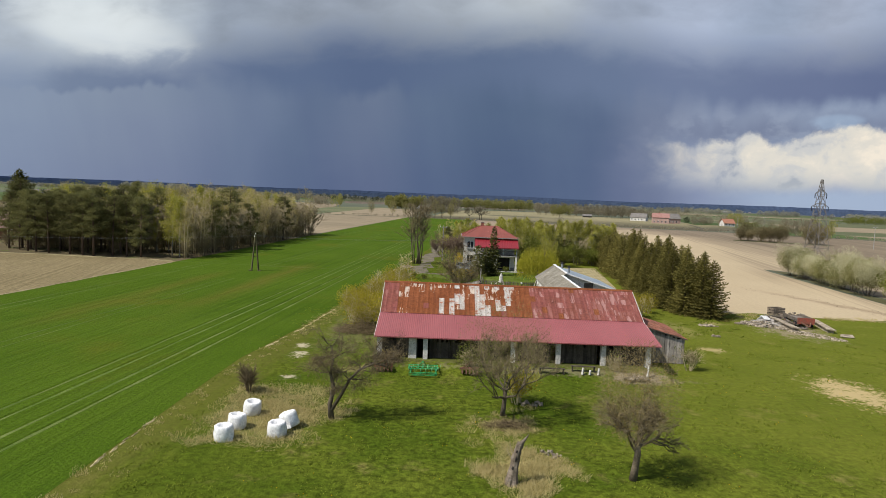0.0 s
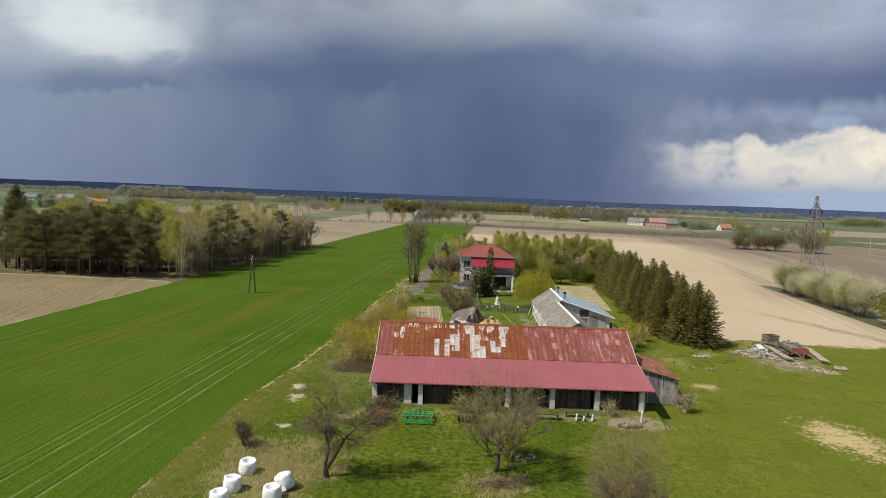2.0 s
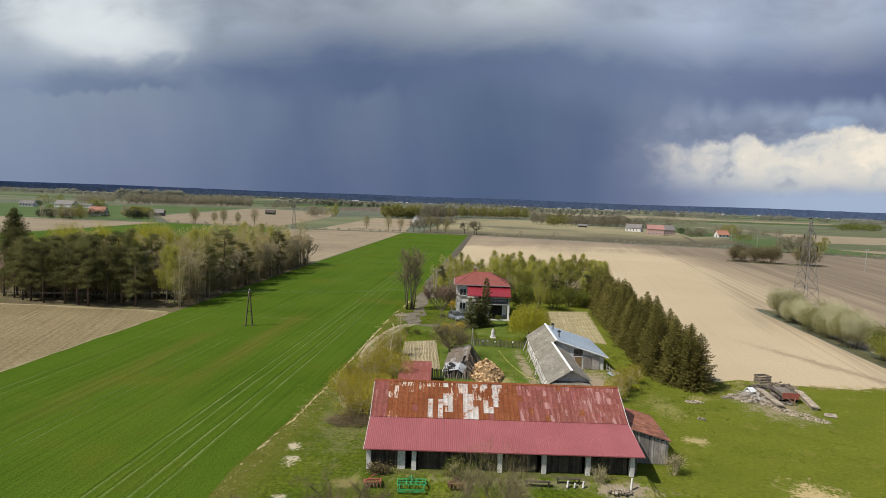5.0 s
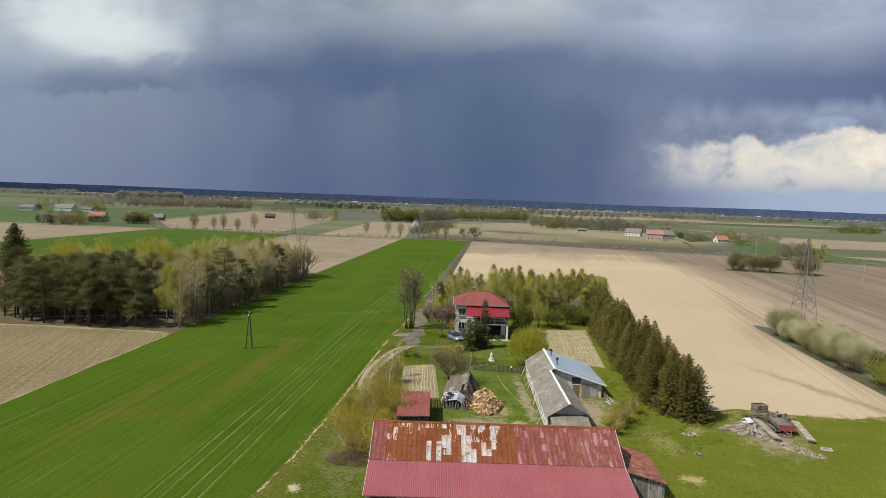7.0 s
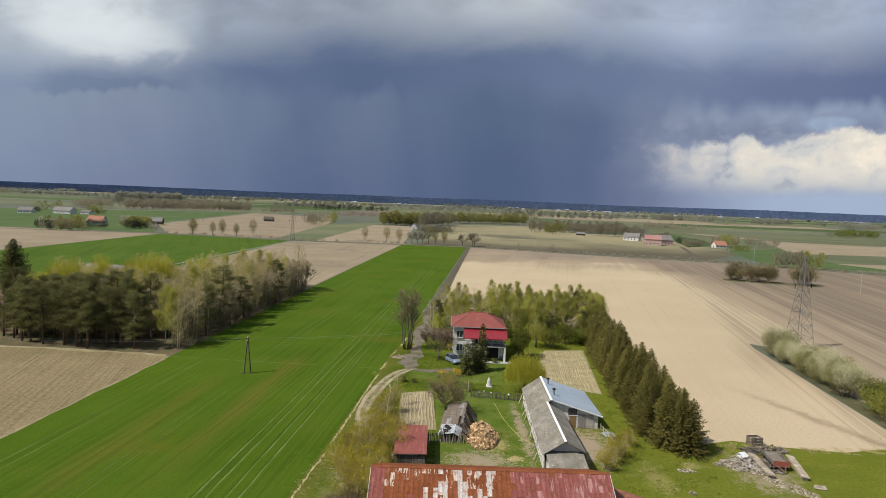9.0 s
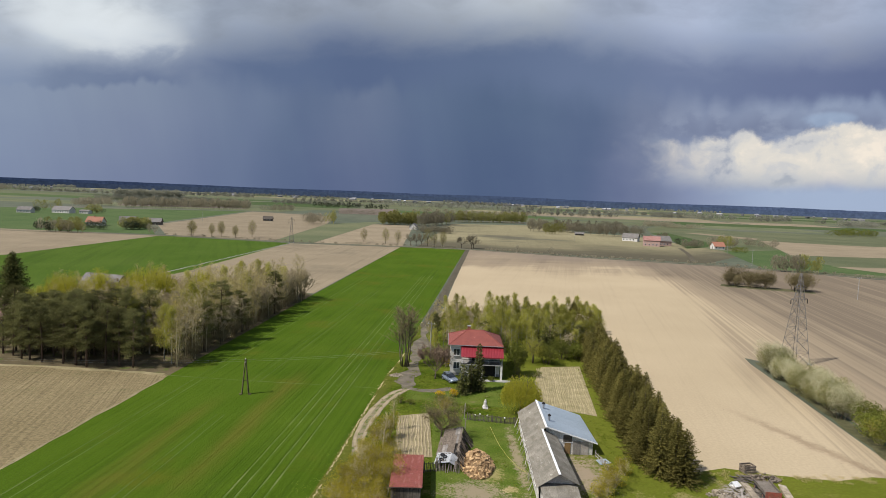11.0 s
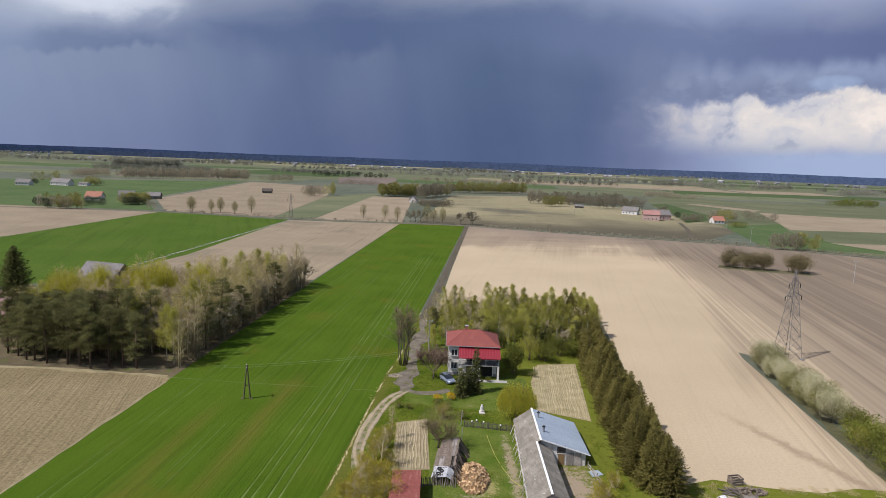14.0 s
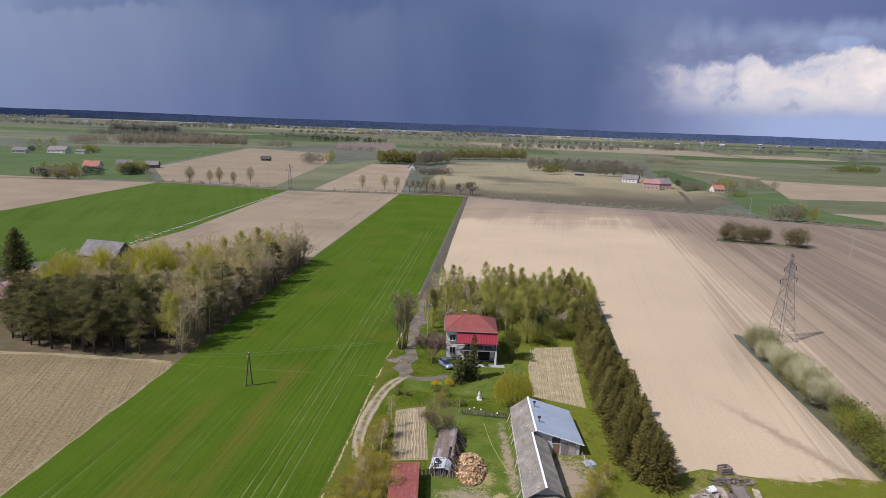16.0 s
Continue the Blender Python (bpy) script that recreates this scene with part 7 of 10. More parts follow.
def bale(at, seed, label):
    """An upright film-wrapped bale with a sunken, puckered top."""
    rng = np.random.default_rng(seed)
    s = Shape()
    n, rings = 22, [(0.0, 0.60), (0.12, 0.645), (0.45, 0.66), (0.85, 0.63), (1.05, 0.60), (1.13, 0.50), (1.06, 0.38), (0.86, 0.28), (0.72, 0.12)]
    v = []
    for z, r in rings:
        for i in range(n):
            a = 6.283 * i / n
            k = r * (1 + 0.035 * math.sin(5 * a + seed) + 0.02 * rng.normal())
            v.append((math.cos(a) * k, math.sin(a) * k, z + 0.015 * rng.normal() * (z > 0)))
    v += [(0, 0, 0.68)]
    f = [(j * n + i, j * n + (i + 1) % n, (j + 1) * n + (i + 1) % n, (j + 1) * n + i) for j in range(len(rings) - 1) for i in range(n)]
    f += [((len(rings) - 1) * n + i, (len(rings) - 1) * n + (i + 1) % n, len(v) - 1) for i in range(n)] + [tuple(reversed(range(n)))]
    s.add(v, f)
    b = tagged(part("silage_bale", s, M_FILM, at=at @ Matrix.Diagonal((0.78, 0.78, 0.72, 1)), shade=True), label, "bale", "white bales")
    # a loose flap of film
    part("film_flap", Shape().slab([(0.30, -0.62, 0.02), (0.62, -0.46, 0.02), (0.55, -0.38, 0.62), (0.26, -0.56, 0.58)], 0.012), M_FILM, b)


bale(pose(-9.9, 33.75, 0, 0, 0, 20), 1, "white film-wrapped round bale with a sunken top")
bale(pose(-9.8, 35.45, 0, 4, 3, 100), 2, "white film-wrapped round bale among dry grass")
bale(pose(-9.65, 37.75, 0.02, -6, -5, 200), 3, "slightly tilted white film-wrapped bale")
bale(pose(-7.3, 34.55, 0, 0, 2, 260), 4, "white film-wrapped bale with torn film")
bale(pose(-6.85, 35.85, 0.10, 10, -16, 320), 5, "white film-wrapped bale leaning against another")


def dead_stump():
    """A hollow, leaning dead trunk: knotty bark, rotted holes, a broken forked top."""
    s = Shape()
    n, rings = 20, 22
    v = []
    for j in range(rings):
        f = j / (rings - 1)
        z = 2.35 * f
        x, y = 0.06 + 0.30 * f * f, 0.03 * f
        r = 0.14 * (1 - f) ** 4 + 0.25 - 0.08 * f
        for i in range(n):
            a = 6.283 * i / n
            k = r * (1 + 0.30 * noise.noise((math.cos(a) * 1.6, math.sin(a) * 1.6, z * 1.5)) + 0.16 * noise.noise((math.cos(a) * 5, math.sin(a) * 5, z * 3.5)))
            top = 0.45 * noise.noise((math.cos(a) * 2.2, math.sin(a) * 2.2, 9.0)) * max(f - 0.75, 0) * 4
            v.append((x + math.cos(a) * k, y + math.sin(a) * k, z + top))
    f = [(j * n + i, j * n + (i + 1) % n, (j + 1) * n + (i + 1) % n, (j + 1) * n + i) for j in range(rings - 1) for i in range(n)] + [tuple((rings - 1) * n + i for i in range(n))]
    s.add(v, f)
    t = thing("dead_tree_stump", pose(4.85, 29.9, 0, 0, 0, -6) @ Matrix.Diagonal((0.9, 0.9, 0.83, 1)), "tall hollow dead tree stump with grey weathered wood", "tree stump")
    part("trunk", s, M_DEADWOOD, t)
    part("broken_limb", Shape().tube([(0.36, 0.03, 2.1), (0.48, 0.03, 2.45), (0.66, 0.02, 2.70), (0.80, 0.02, 2.95)], [0.15, 0.11, 0.06, 0.015], 8), M_DEADWOOD, t)
    # near-black lumps set into the bark for the shade in rotted holes
    for z, x, w, h in ((1.02, 0.05, 0.07, 0.13), (1.55, 0.20, 0.05, 0.16), (1.98, 0.22, 0.045, 0.09)):
        part("hollow", Shape().tube([(x - w * 0.3, -0.17, z - h), (x, -0.20, z - h * 0.3), (x + w * 0.4, -0.19, z + h * 0.4), (x, -0.15, z + h)], [0.01, w, w * 0.8, 0.01], 8), M_DARK, t, "rotted hollow, its inner shade painted as a dark lump")
    part("dead_shoot", Shape().tube([(0.08, 0.0, 1.7), (-0.10, -0.02, 2.1), (-0.16, -0.02, 2.5)], [0.045, 0.032, 0.012], 6), M_STRAW, t, "bare pale dead shoot")
    part("dead_shoot", Shape().tube([(0.02, 0.05, 1.4), (-0.22, 0.05, 1.8), (-0.26, 0.05, 2.15)], [0.035, 0.026, 0.01], 6), M_STRAW, t, "bare pale dead shoot")


dead_stump()


def cultivator():
    c = thing("cultivator", pose(-1.05, 47.3, 0.12, 0, 0, 2) @ Matrix.Diagonal((1, 1, 0.8, 1)), "green tine cultivator parked before the barn", "cultivator")
    fr = Shape()
    for y, z in ((0.0, 0.50), (0.45, 0.52), (0.9, 0.54)):
        fr.beam((0, y, z), (2.2, y, z), 0.07)
    for x in (0.05, 0.72, 1.45, 2.15):
        fr.beam((x, 0, 0.50), (x, 0.9, 0.54), 0.06)
    part("frame", fr, M_GREENPAINT, c)
    hd = Shape().beam((0.85, 0.9, 0.55), (1.08, 0.75, 0.98), 0.06).beam((1.32, 0.9, 0.55), (1.08, 0.75, 0.98), 0.06).beam((1.08, 0.75, 0.96), (1.08, 0.0, 0.52), 0.05)
    part("headstock", hd, M_GREENPAINT, c)
    tine = Shape().tube([(0, 0, 0.50), (0, -0.16, 0.58), (0, -0.26, 0.42), (0, -0.12, 0.22), (0, 0.05, 0.02)], [0.022, 0.022, 0.022, 0.02, 0.012], 5).mesh("tine", M_GREENPAINT)
    for i in range(18):
        part("tine", tine, None, c, at=pose(0.1 + (i % 6) * 0.40 + 0.13 * (i // 6), 0.45 * (i // 6), 0.02 * (i // 6), 0, (i * 7) % 5 - 2.0, (i * 11) % 7 - 3.0))
    for x in (0.12, 2.08):
        w = part("wheel", Shape().tube([(x - 0.07, 0.68, 0.2), (x + 0.07, 0.68, 0.2)], [0.2, 0.2], 14), M_RUBBER, c)
        part("rim", Shape().tube([(x - 0.08, 0.68, 0.2), (x + 0.08, 0.68, 0.2)], [0.1, 0.1], 10), M_GREENPAINT, w)
    for k in range(8):
        a = 6.283 * k / 8
        part("roller_bar", Shape().beam((0.08, -0.5 + 0.15 * math.cos(a), 0.17 + 0.15 * math.sin(a)), (2.12, -0.5 + 0.15 * math.cos(a + 0.7), 0.17 + 0.15 * math.sin(a + 0.7)), 0.025), M_GREENPAINT, c)
    for x in (0.08, 1.1, 2.12):
        part("roller_disc", Shape().tube([(x - 0.01, -0.5, 0.17), (x + 0.01, -0.5, 0.17)], [0.16, 0.16], 12), M_GREENPAINT, c)
    part("roller_arm", Shape().beam((0.2, 0, 0.5), (0.2, -0.5, 0.2), 0.05).beam((2.0, 0, 0.5), (2.0, -0.5, 0.2), 0.05), M_GREENPAINT, c)


cultivator()


def red_implement(at, label, paint):
    c = thing("harrow", at, label, "harrow", "old implements")
    part("frame", Shape().beam((0, 0, 0.45), (1.4, 0, 0.5), 0.09).beam((0, 0.5, 0.4), (1.4, 0.6, 0.45), 0.09).beam((0.1, 0, 0.45), (0.1, 0.55, 0.42), 0.08).beam((1.3, 0, 0.5), (1.3, 0.6, 0.45), 0.08).beam((0.1, 0.1, 0.45), (0.9, 0.3, 0.95), 0.06), paint, c)
    disc = Shape().tube([(-0.03, 0, 0), (0.0, 0, 0), (0.03, 0, 0)], [0.22, 0.27, 0.2], 14).mesh("disc", M_IRON)
    for i in range(5):
        part("disc", disc, None, c, at=pose(0.2 + i * 0.27, 0.15, 0.27, 0, 0, 18))


red_implement(pose(-3.6, 47.4, 0.10, 0, 0, 4), "old rusty red disc harrow lying in the grass", M_REDPAINT)
red_implement(pose(2.75, 47.5, 0.15, 0, 0, -6), "rusty dark harrow frame beside the barn", M_IRON)


def bench(at, w):
    b = thing("bench", at, "low weathered plank bench before the barn", "bench", "plank benches")
    part("seat", Shape().box(0, 0, 0.40, w, 0.26, 0.44), M_DARKBOARD, b)
    for x in (0.12, w - 0.12):
        part("leg", Shape().box(x - 0.04, 0.05, 0, x + 0.04, 0.22, 0.4), M_DARKBOARD, b)


bench(pose(8.7, 48.05, 0.30, 0, 0, 1), 2.0)
bench(pose(11.2, 48.5, 0.44, 0, 0, 0), 1.9)
for x, h in ((12.0, 0.5), (12.55, 0.35), (13.2, 0.5), (16.9, 0.9)):
    tagged(part("marker_post", Shape().beam((0, 0, 0), (0.06, 0.05, h), 0.13, 0.1), M_WHITE, at=pose(x, 48.2, 0.34)), "short whitewashed post before the barn", "post", "short posts")


def rubble(name, at, label, w, d, h, n, seed, size=(0.08, 0.28), mat=None, category="rubble"):
    """A spread of broken stones: many crooked lumps, highest in the middle."""
    rnd = random.Random(seed)
    s = Shape()
    for i in range(n):
        r, a = math.sqrt(rnd.random()), rnd.uniform(0, 6.283)
        x, y = math.cos(a) * r * w / 2, math.sin(a) * r * d / 2
        k = rnd.uniform(*size)
        z = max(0, h * (1 - r) * rnd.random())
        m = pose(x, y, z + k * 0.25, rnd.uniform(-40, 40), rnd.uniform(-40, 40), rnd.uniform(0, 360))
        q = lambda: rnd.uniform(0.7, 1.0) * k / 2
        v = [tuple(m @ Vector((sx * q(), sy * q() * 0.8, sz * q() * 0.6))) for sx in (-1, 1) for sy in (-1, 1) for sz in (-1, 1)]
        s.add(v, [(0, 1, 3, 2), (4, 6, 7, 5), (0, 4, 5, 1), (2, 3, 7, 6), (0, 2, 6, 4), (1, 5, 7, 3)])
    return tagged(part(name, s, mat or M_RUBBLE, at=at), label, category, kind="stuff")


def boards(name, at, label, w, d, h, n, seed, mat):
    """A jumble of broken boards of all lengths."""
    rnd = random.Random(seed)
    s = Shape()
    for i in range(n):
        r, a = math.sqrt(rnd.random()), rnd.uniform(0, 6.283)
        l, b = rnd.uniform(0.5, 2.2), rnd.uniform(0.08, 0.24)
        m = pose(math.cos(a) * r * w / 2, math.sin(a) * r * d / 2, h * (1 - r) * rnd.random() + 0.08, rnd.uniform(-14, 14), rnd.uniform(-14, 14), rnd.uniform(0, 360))
        s.box(-l / 2, -b / 2, 0, l / 2, b / 2, 0.035, m)
    return tagged(part(name, s, mat, at=at), label, "scrap wood", kind="stuff")


# heap of scrap at the edge of the sandy field
rubble("rubble_heap", pose(41.4, 68.6, 0, 0, 0, -52), "spilled pale rubble beside the old trailer", 6.0, 2.2, 0.3, 320, 1, (0.06, 0.2))
rubble("rubble_heap", pose(38.4, 73.6, 0, 0, 0, -40), "broken stones and rotten planks in the grass", 5.4, 3.0, 0.5, 360, 2, (0.08, 0.32))
rubble("rubble_heap", pose(36.0, 74.2, 0), "low patch of pale stones in the grass", 1.6, 1.0, 0.15, 50, 3)
rubble("rubble_heap", pose(31.2, 72.0, 0), "scattered pale stones in dry grass", 2.2, 1.2, 0.15, 50, 4)
rubble("rubble_heap", pose(29.6, 66.2, 0), "few pale stones in the meadow", 0.9, 0.6, 0.1, 16, 5)
rubble("rubble_heap", pose(16.0, 47.9, 0.22), "broken bricks and stones beside the barn post", 1.8, 0.8, 0.2, 70, 6)
rubble("rubble_heap", pose(-5.6, 119.6, 0), "low heap of pale gravel beside the driveway", 2.6, 1.8, 0.5, 240, 7, (0.1, 0.25))
rubble("rubble_heap", pose(7.4, 41.6, 0), "few pale stones under the apple tree", 1.6, 0.9, 0.15, 24, 8, (0.1, 0.3))
rubble("rubble_heap", pose(7.3, 33.5, 0), "few pale stones in dry grass", 1.3, 1.1, 0.15, 14, 9, (0.1, 0.25))
for i, (x, y, r, l) in enumerate(((40.7, 73.8, 84, 6.2), (44.9, 73.6, 76, 6.4))):
    tagged(part("concrete_slab", Shape().slab([(-l / 2, -0.45, 0.42), (l / 2, -0.45, 0.46), (l / 2, 0.45, 0.62), (-l / 2, 0.45, 0.55)], 0.14).box(-l / 2 + 0.2, -0.3, 0, l / 2 - 0.2, 0.3, 0.36), M_RUBBLE, at=pose(x, y, 0, 0, 0, r)), "pale dirty concrete slab lying on the scrap heap", "slab", "concrete slabs")


def old_trailer():
    t = thing("farm_trailer", pose(42.9, 75.0, 0, 0, 0, -97), "abandoned rusty red flatbed farm trailer", "trailer")
    part("bed", Shape().box(-2.0, -0.95, 0.72, 2.0, 0.95, 0.82), M_BOARD, t)
    part("side_board", Shape().box(-2.0, -0.98, 0.82, 2.0, -0.92, 1.12), M_BOARD, t)
    part("side_board", Shape().box(-2.0, 0.92, 0.82, 2.0, 0.98, 1.12), M_BOARD, t)
    part("tail_board", Shape().box(1.98, -0.92, 0.50, 2.06, 0.92, 1.2), M_REDPAINT, t, "faded red board")
    part("drawbar", Shape().beam((2.06, -0.5, 0.66), (3.1, 0, 0.35), 0.1).beam((2.06, 0.5, 0.66), (3.1, 0, 0.35), 0.1), M_IRON, t)
    for x in (-1.3, 1.3):
        for y in (-0.85, 0.85):
            w = part("wheel", Shape().tube([(x, y - 0.11, 0.36), (x, y + 0.11, 0.36)], [0.36, 0.36], 16), M_RUBBER, t)
            part("rim", Shape().tube([(x, y - 0.12, 0.36), (x, y + 0.12, 0.36)], [0.18, 0.18], 12), M_IRON, w)
    part("axle", Shape().beam((-1.3, -0.8, 0.36), (-1.3, 0.8, 0.36), 0.1).beam((1.3, -0.8, 0.36), (1.3, 0.8, 0.36), 0.1).box(-1.9, -0.4, 0.4, 1.9, -0.3, 0.72).box(-1.9, 0.3, 0.4, 1.9, 0.4, 0.72), M_IRON, t)
    return t


old_trailer()
c = thing("wooden_crate", pose(43.6, 81.4, 0, 0, 0, 12), "brown rotten wooden crate beside the scrap", "crate")
for i, z in enumerate((0.05, 0.4, 0.75)):
    part("slat", Shape().box(-0.8, -0.62, z, 0.8, -0.58, z + 0.26), M_DEADWOOD, c), part("slat", Shape().box(-0.8, 0.58, z, 0.8, 0.62, z + 0.26), M_DEADWOOD, c)
    part("slat", Shape().box(-0.84, -0.58, z, -0.8, 0.58, z + 0.26), M_DEADWOOD, c), part("slat", Shape().box(0.8, -0.58, z, 0.84, 0.58, z + 0.26), M_DEADWOOD, c)
part("bottom", Shape().box(-0.8, -0.58, 0.02, 0.8, 0.58, 0.06), M_BOARD, c)
tagged(part("plastic_sheet", Shape().slab([(-0.9, -0.7, 0.35), (0.9, -0.6, 0.25), (0.7, 0.2, 0.75), (-0.6, 0.3, 0.85)], 0.04).slab([(-0.6, 0.3, 0.85), (0.7, 0.2, 0.75), (0.8, 0.9, 0.2), (-0.9, 0.8, 0.15)], 0.04).box(-0.7, -0.5, 0, 0.6, 0.6, 0.3), M_FILM, at=pose(39.9, 76.8, 0, 0, 0, 30) @ Matrix.Diagonal((0.75, 0.75, 0.8, 1))), "crumpled white plastic sheet over scrap", "plastic sheet")
tagged(part("plastic_sheet", Shape().slab([(-0.7, -0.4, 0.12), (0.7, -0.3, 0.1), (0.6, 0.4, 0.3), (-0.5, 0.4, 0.26)], 0.03).box(-0.4, -0.25, 0, 0.4, 0.3, 0.1), M_RUBBLE, at=pose(44.6, 68.6, 0, 0, 0, -20)), "small pale slab fragment beside the scrap", "slab")

boards("scrap_wood", pose(39.4, 74.6, 0, 0, 0, 40), "heap of grey rotten planks on the scrap", 5.0, 4.4, 0.7, 60, 11, M_GREYWOOD)
boards("scrap_wood", pose(41.7, 74.6, 0), "dark rotten boards thrown beside the trailer", 2.2, 5.0, 0.6, 40, 13, M_BOARD)
boards("scrap_wood", pose(42.6, 79.0, 0, 0, 0, 10), "heap of brown rotten boards behind the trailer", 4.0, 2.0, 0.5, 34, 12, M_BOARD)
rubble("rubble_heap", pose(44.6, 79.2, 0), "brown earth and bricks behind the trailer", 4.6, 2.2, 0.9, 160, 10, (0.12, 0.4), M_DEADWOOD)
# ---- firewood and its shed ----
def firewood():
    rnd = random.Random(3)
    f = thing("firewood_pile", pose(7.8, 80.0, 0), "loose conical pile of freshly split firewood", "firewood")
    logs = [Shape().add([(0, -l / 2, 0), (0.13, -l / 2, 0.03), (0.05, -l / 2, 0.13), (0, l / 2, 0), (0.13, l / 2, 0.03), (0.05, l / 2, 0.13)], [(0, 1, 2), (5, 4, 3), (0, 3, 4, 1), (1, 4, 5, 2), (2, 5, 3, 0)]).mesh("log", M_LOG) for l in (0.36, 0.44, 0.52)]
    rx, ry, hh = 2.15, 4.0, 2.0
    n = 300
    for i in range(n):
        r, a = math.sqrt(rnd.random()), rnd.uniform(0, 6.283)
        z = hh * (1 - r) ** 0.9
        part("log", logs[i % 3], None, f, at=Matrix.LocRotScale((math.cos(a) * r * rx, math.sin(a) * r * ry, z + rnd.uniform(-0.03, 0.08)), Euler((rnd.uniform(-0.7, 0.7), rnd.uniform(-0.7, 0.7), rnd.uniform(0, 6.28))), (1.9, 1.25, 1.9)))
    s = Shape()
    k = 18
    ring = [(math.cos(6.283 * i / k) * rx * 0.96, math.sin(6.283 * i / k) * ry * 0.96, 0.0) for i in range(k)]
    mid = [(math.cos(6.283 * i / k) * rx * 0.5, math.sin(6.283 * i / k) * ry * 0.5, hh * 0.46) for i in range(k)]
    s.add(ring + mid + [(0, 0, hh * 0.9)], [(i, (i + 1) % k, k + (i + 1) % k, k + i) for i in range(k)] + [(k + i, k + (i + 1) % k, 2 * k) for i in range(k)])
    for i in range(520):
        r, a = math.sqrt(rnd.random()), rnd.uniform(0, 6.283)
        m = Matrix.LocRotScale((math.cos(a) * r * rx * 0.98, math.sin(a) * r * ry * 0.98, hh * (1 - r) ** 0.9 - 0.02), Euler((rnd.uniform(-0.7, 0.7), rnd.uniform(-0.7, 0.7), rnd.uniform(0, 6.28))), None)
        s.box(-0.1, -0.22, 0, 0.1, 0.22, 0.13, m)
    tagged(part("log_core", s, M_LOG, f), kind="stuff")


firewood()


def wood_shed():
    w = thing("wood_shed", pose(2.7, 78.9, 0, 0, 0, -6), "collapsing grey wood shed under torn plastic sheets", "shed")
    rnd = random.Random(8)
    for x, y in ((0, 0), (3.1, 0.2), (3.0, 9.6), (0.1, 9.4), (1.6, 4.8), (3.1, 5.0)):
        part("post", Shape().beam((x, y, 0), (x + rnd.uniform(-0.25, 0.25), y, 1.45), 0.14), M_DEADWOOD, w)
    # sagging roof of long boards, with a few gone
    for i in range(9):
        for y0, y1 in ((1.3, 4.6), (4.4, 7.2), (7.0, 9.9)):
            if rnd.random() > 0.08:
                x, o = -0.25 + i * 0.33, rnd.uniform(-0.12, 0.12)
                sag = lambda y: 1.30 + 0.075 * i - 0.16 * math.sin(y * 0.55) + rnd.uniform(-0.04, 0.04)
                part("roof_board", Shape().beam((x + o * 0.3, y0 + o, sag(y0)), (x - o * 0.3, y1 + o, sag(y1)), 0.31, 0.03), M_DEADWOOD if rnd.random() < 0.75 else M_GREYWOOD, w)
    part("plastic_cover", Shape().slab([(-0.5, -0.4, 0.75), (1.5, -0.5, 1.15), (1.7, 1.5, 1.62), (-0.2, 1.7, 1.35)], 0.03).slab([(1.5, -0.5, 1.15), (2.3, -0.2, 0.6), (2.5, 1.3, 1.1), (1.7, 1.5, 1.62)], 0.03), M_TARP, w, "torn grey plastic cover")
    for x, y, z in ((0.45, 0.15, 1.10), (0.85, 0.62, 1.28), (0.50, 0.98, 1.36)):
        s = Shape()
        k = 14
        ring = [[(x + math.cos(6.283 * i / k) * r, y + math.sin(6.283 * i / k) * r, z + h + 0.2 * math.sin(6.283 * i / k) * r) for i in range(k)] for r, h in ((0.30, 0.0), (0.31, 0.10), (0.22, 0.17), (0.14, 0.10), (0.14, 0.0))]
        s.add(sum(ring, []), [(j * k + i, j * k + (i + 1) % k, ((j + 1) % 5) * k + (i + 1) % k, ((j + 1) % 5) * k + i) for j in range(5) for i in range(k)])
        part("tyre", s, M_RUBBER, w, "old black tyre weighing down the cover")
    for i in range(34):
        y = -0.4 + i * 0.30 + rnd.uniform(-0.1, 0.1)
        x = 3.0 + rnd.uniform(0, 0.3)
        part("stacked_pole", Shape().beam((x + rnd.uniform(0.3, 1.0), y, 0), (x - 0.6, y + rnd.uniform(-0.5, 0.5), rnd.uniform(1.1, 2.2)), 0.11), M_DARKBOARD if i % 2 else M_DEADWOOD, w)
    for i in range(14):
        x = -0.3 + i * 0.24
        part("stacked_pole", Shape().beam((x, -0.9 + rnd.uniform(-0.3, 0.3), 0), (x + rnd.uniform(-0.2, 0.2), 0.0, rnd.uniform(0.9, 1.5)), 0.10), M_BOARD, w)
    part("back_wall", Shape().box(0.05, 0.4, 0, 0.1, 9.3, 1.25).box(0.1, 9.3, 0, 3.0, 9.36, 1.3), M_BOARD, w)
    part("stored_wood", Shape().box(0.4, 2.2, 0, 2.7, 9.2, 1.0), M_BOARD, w)
    return w


wood_shed()


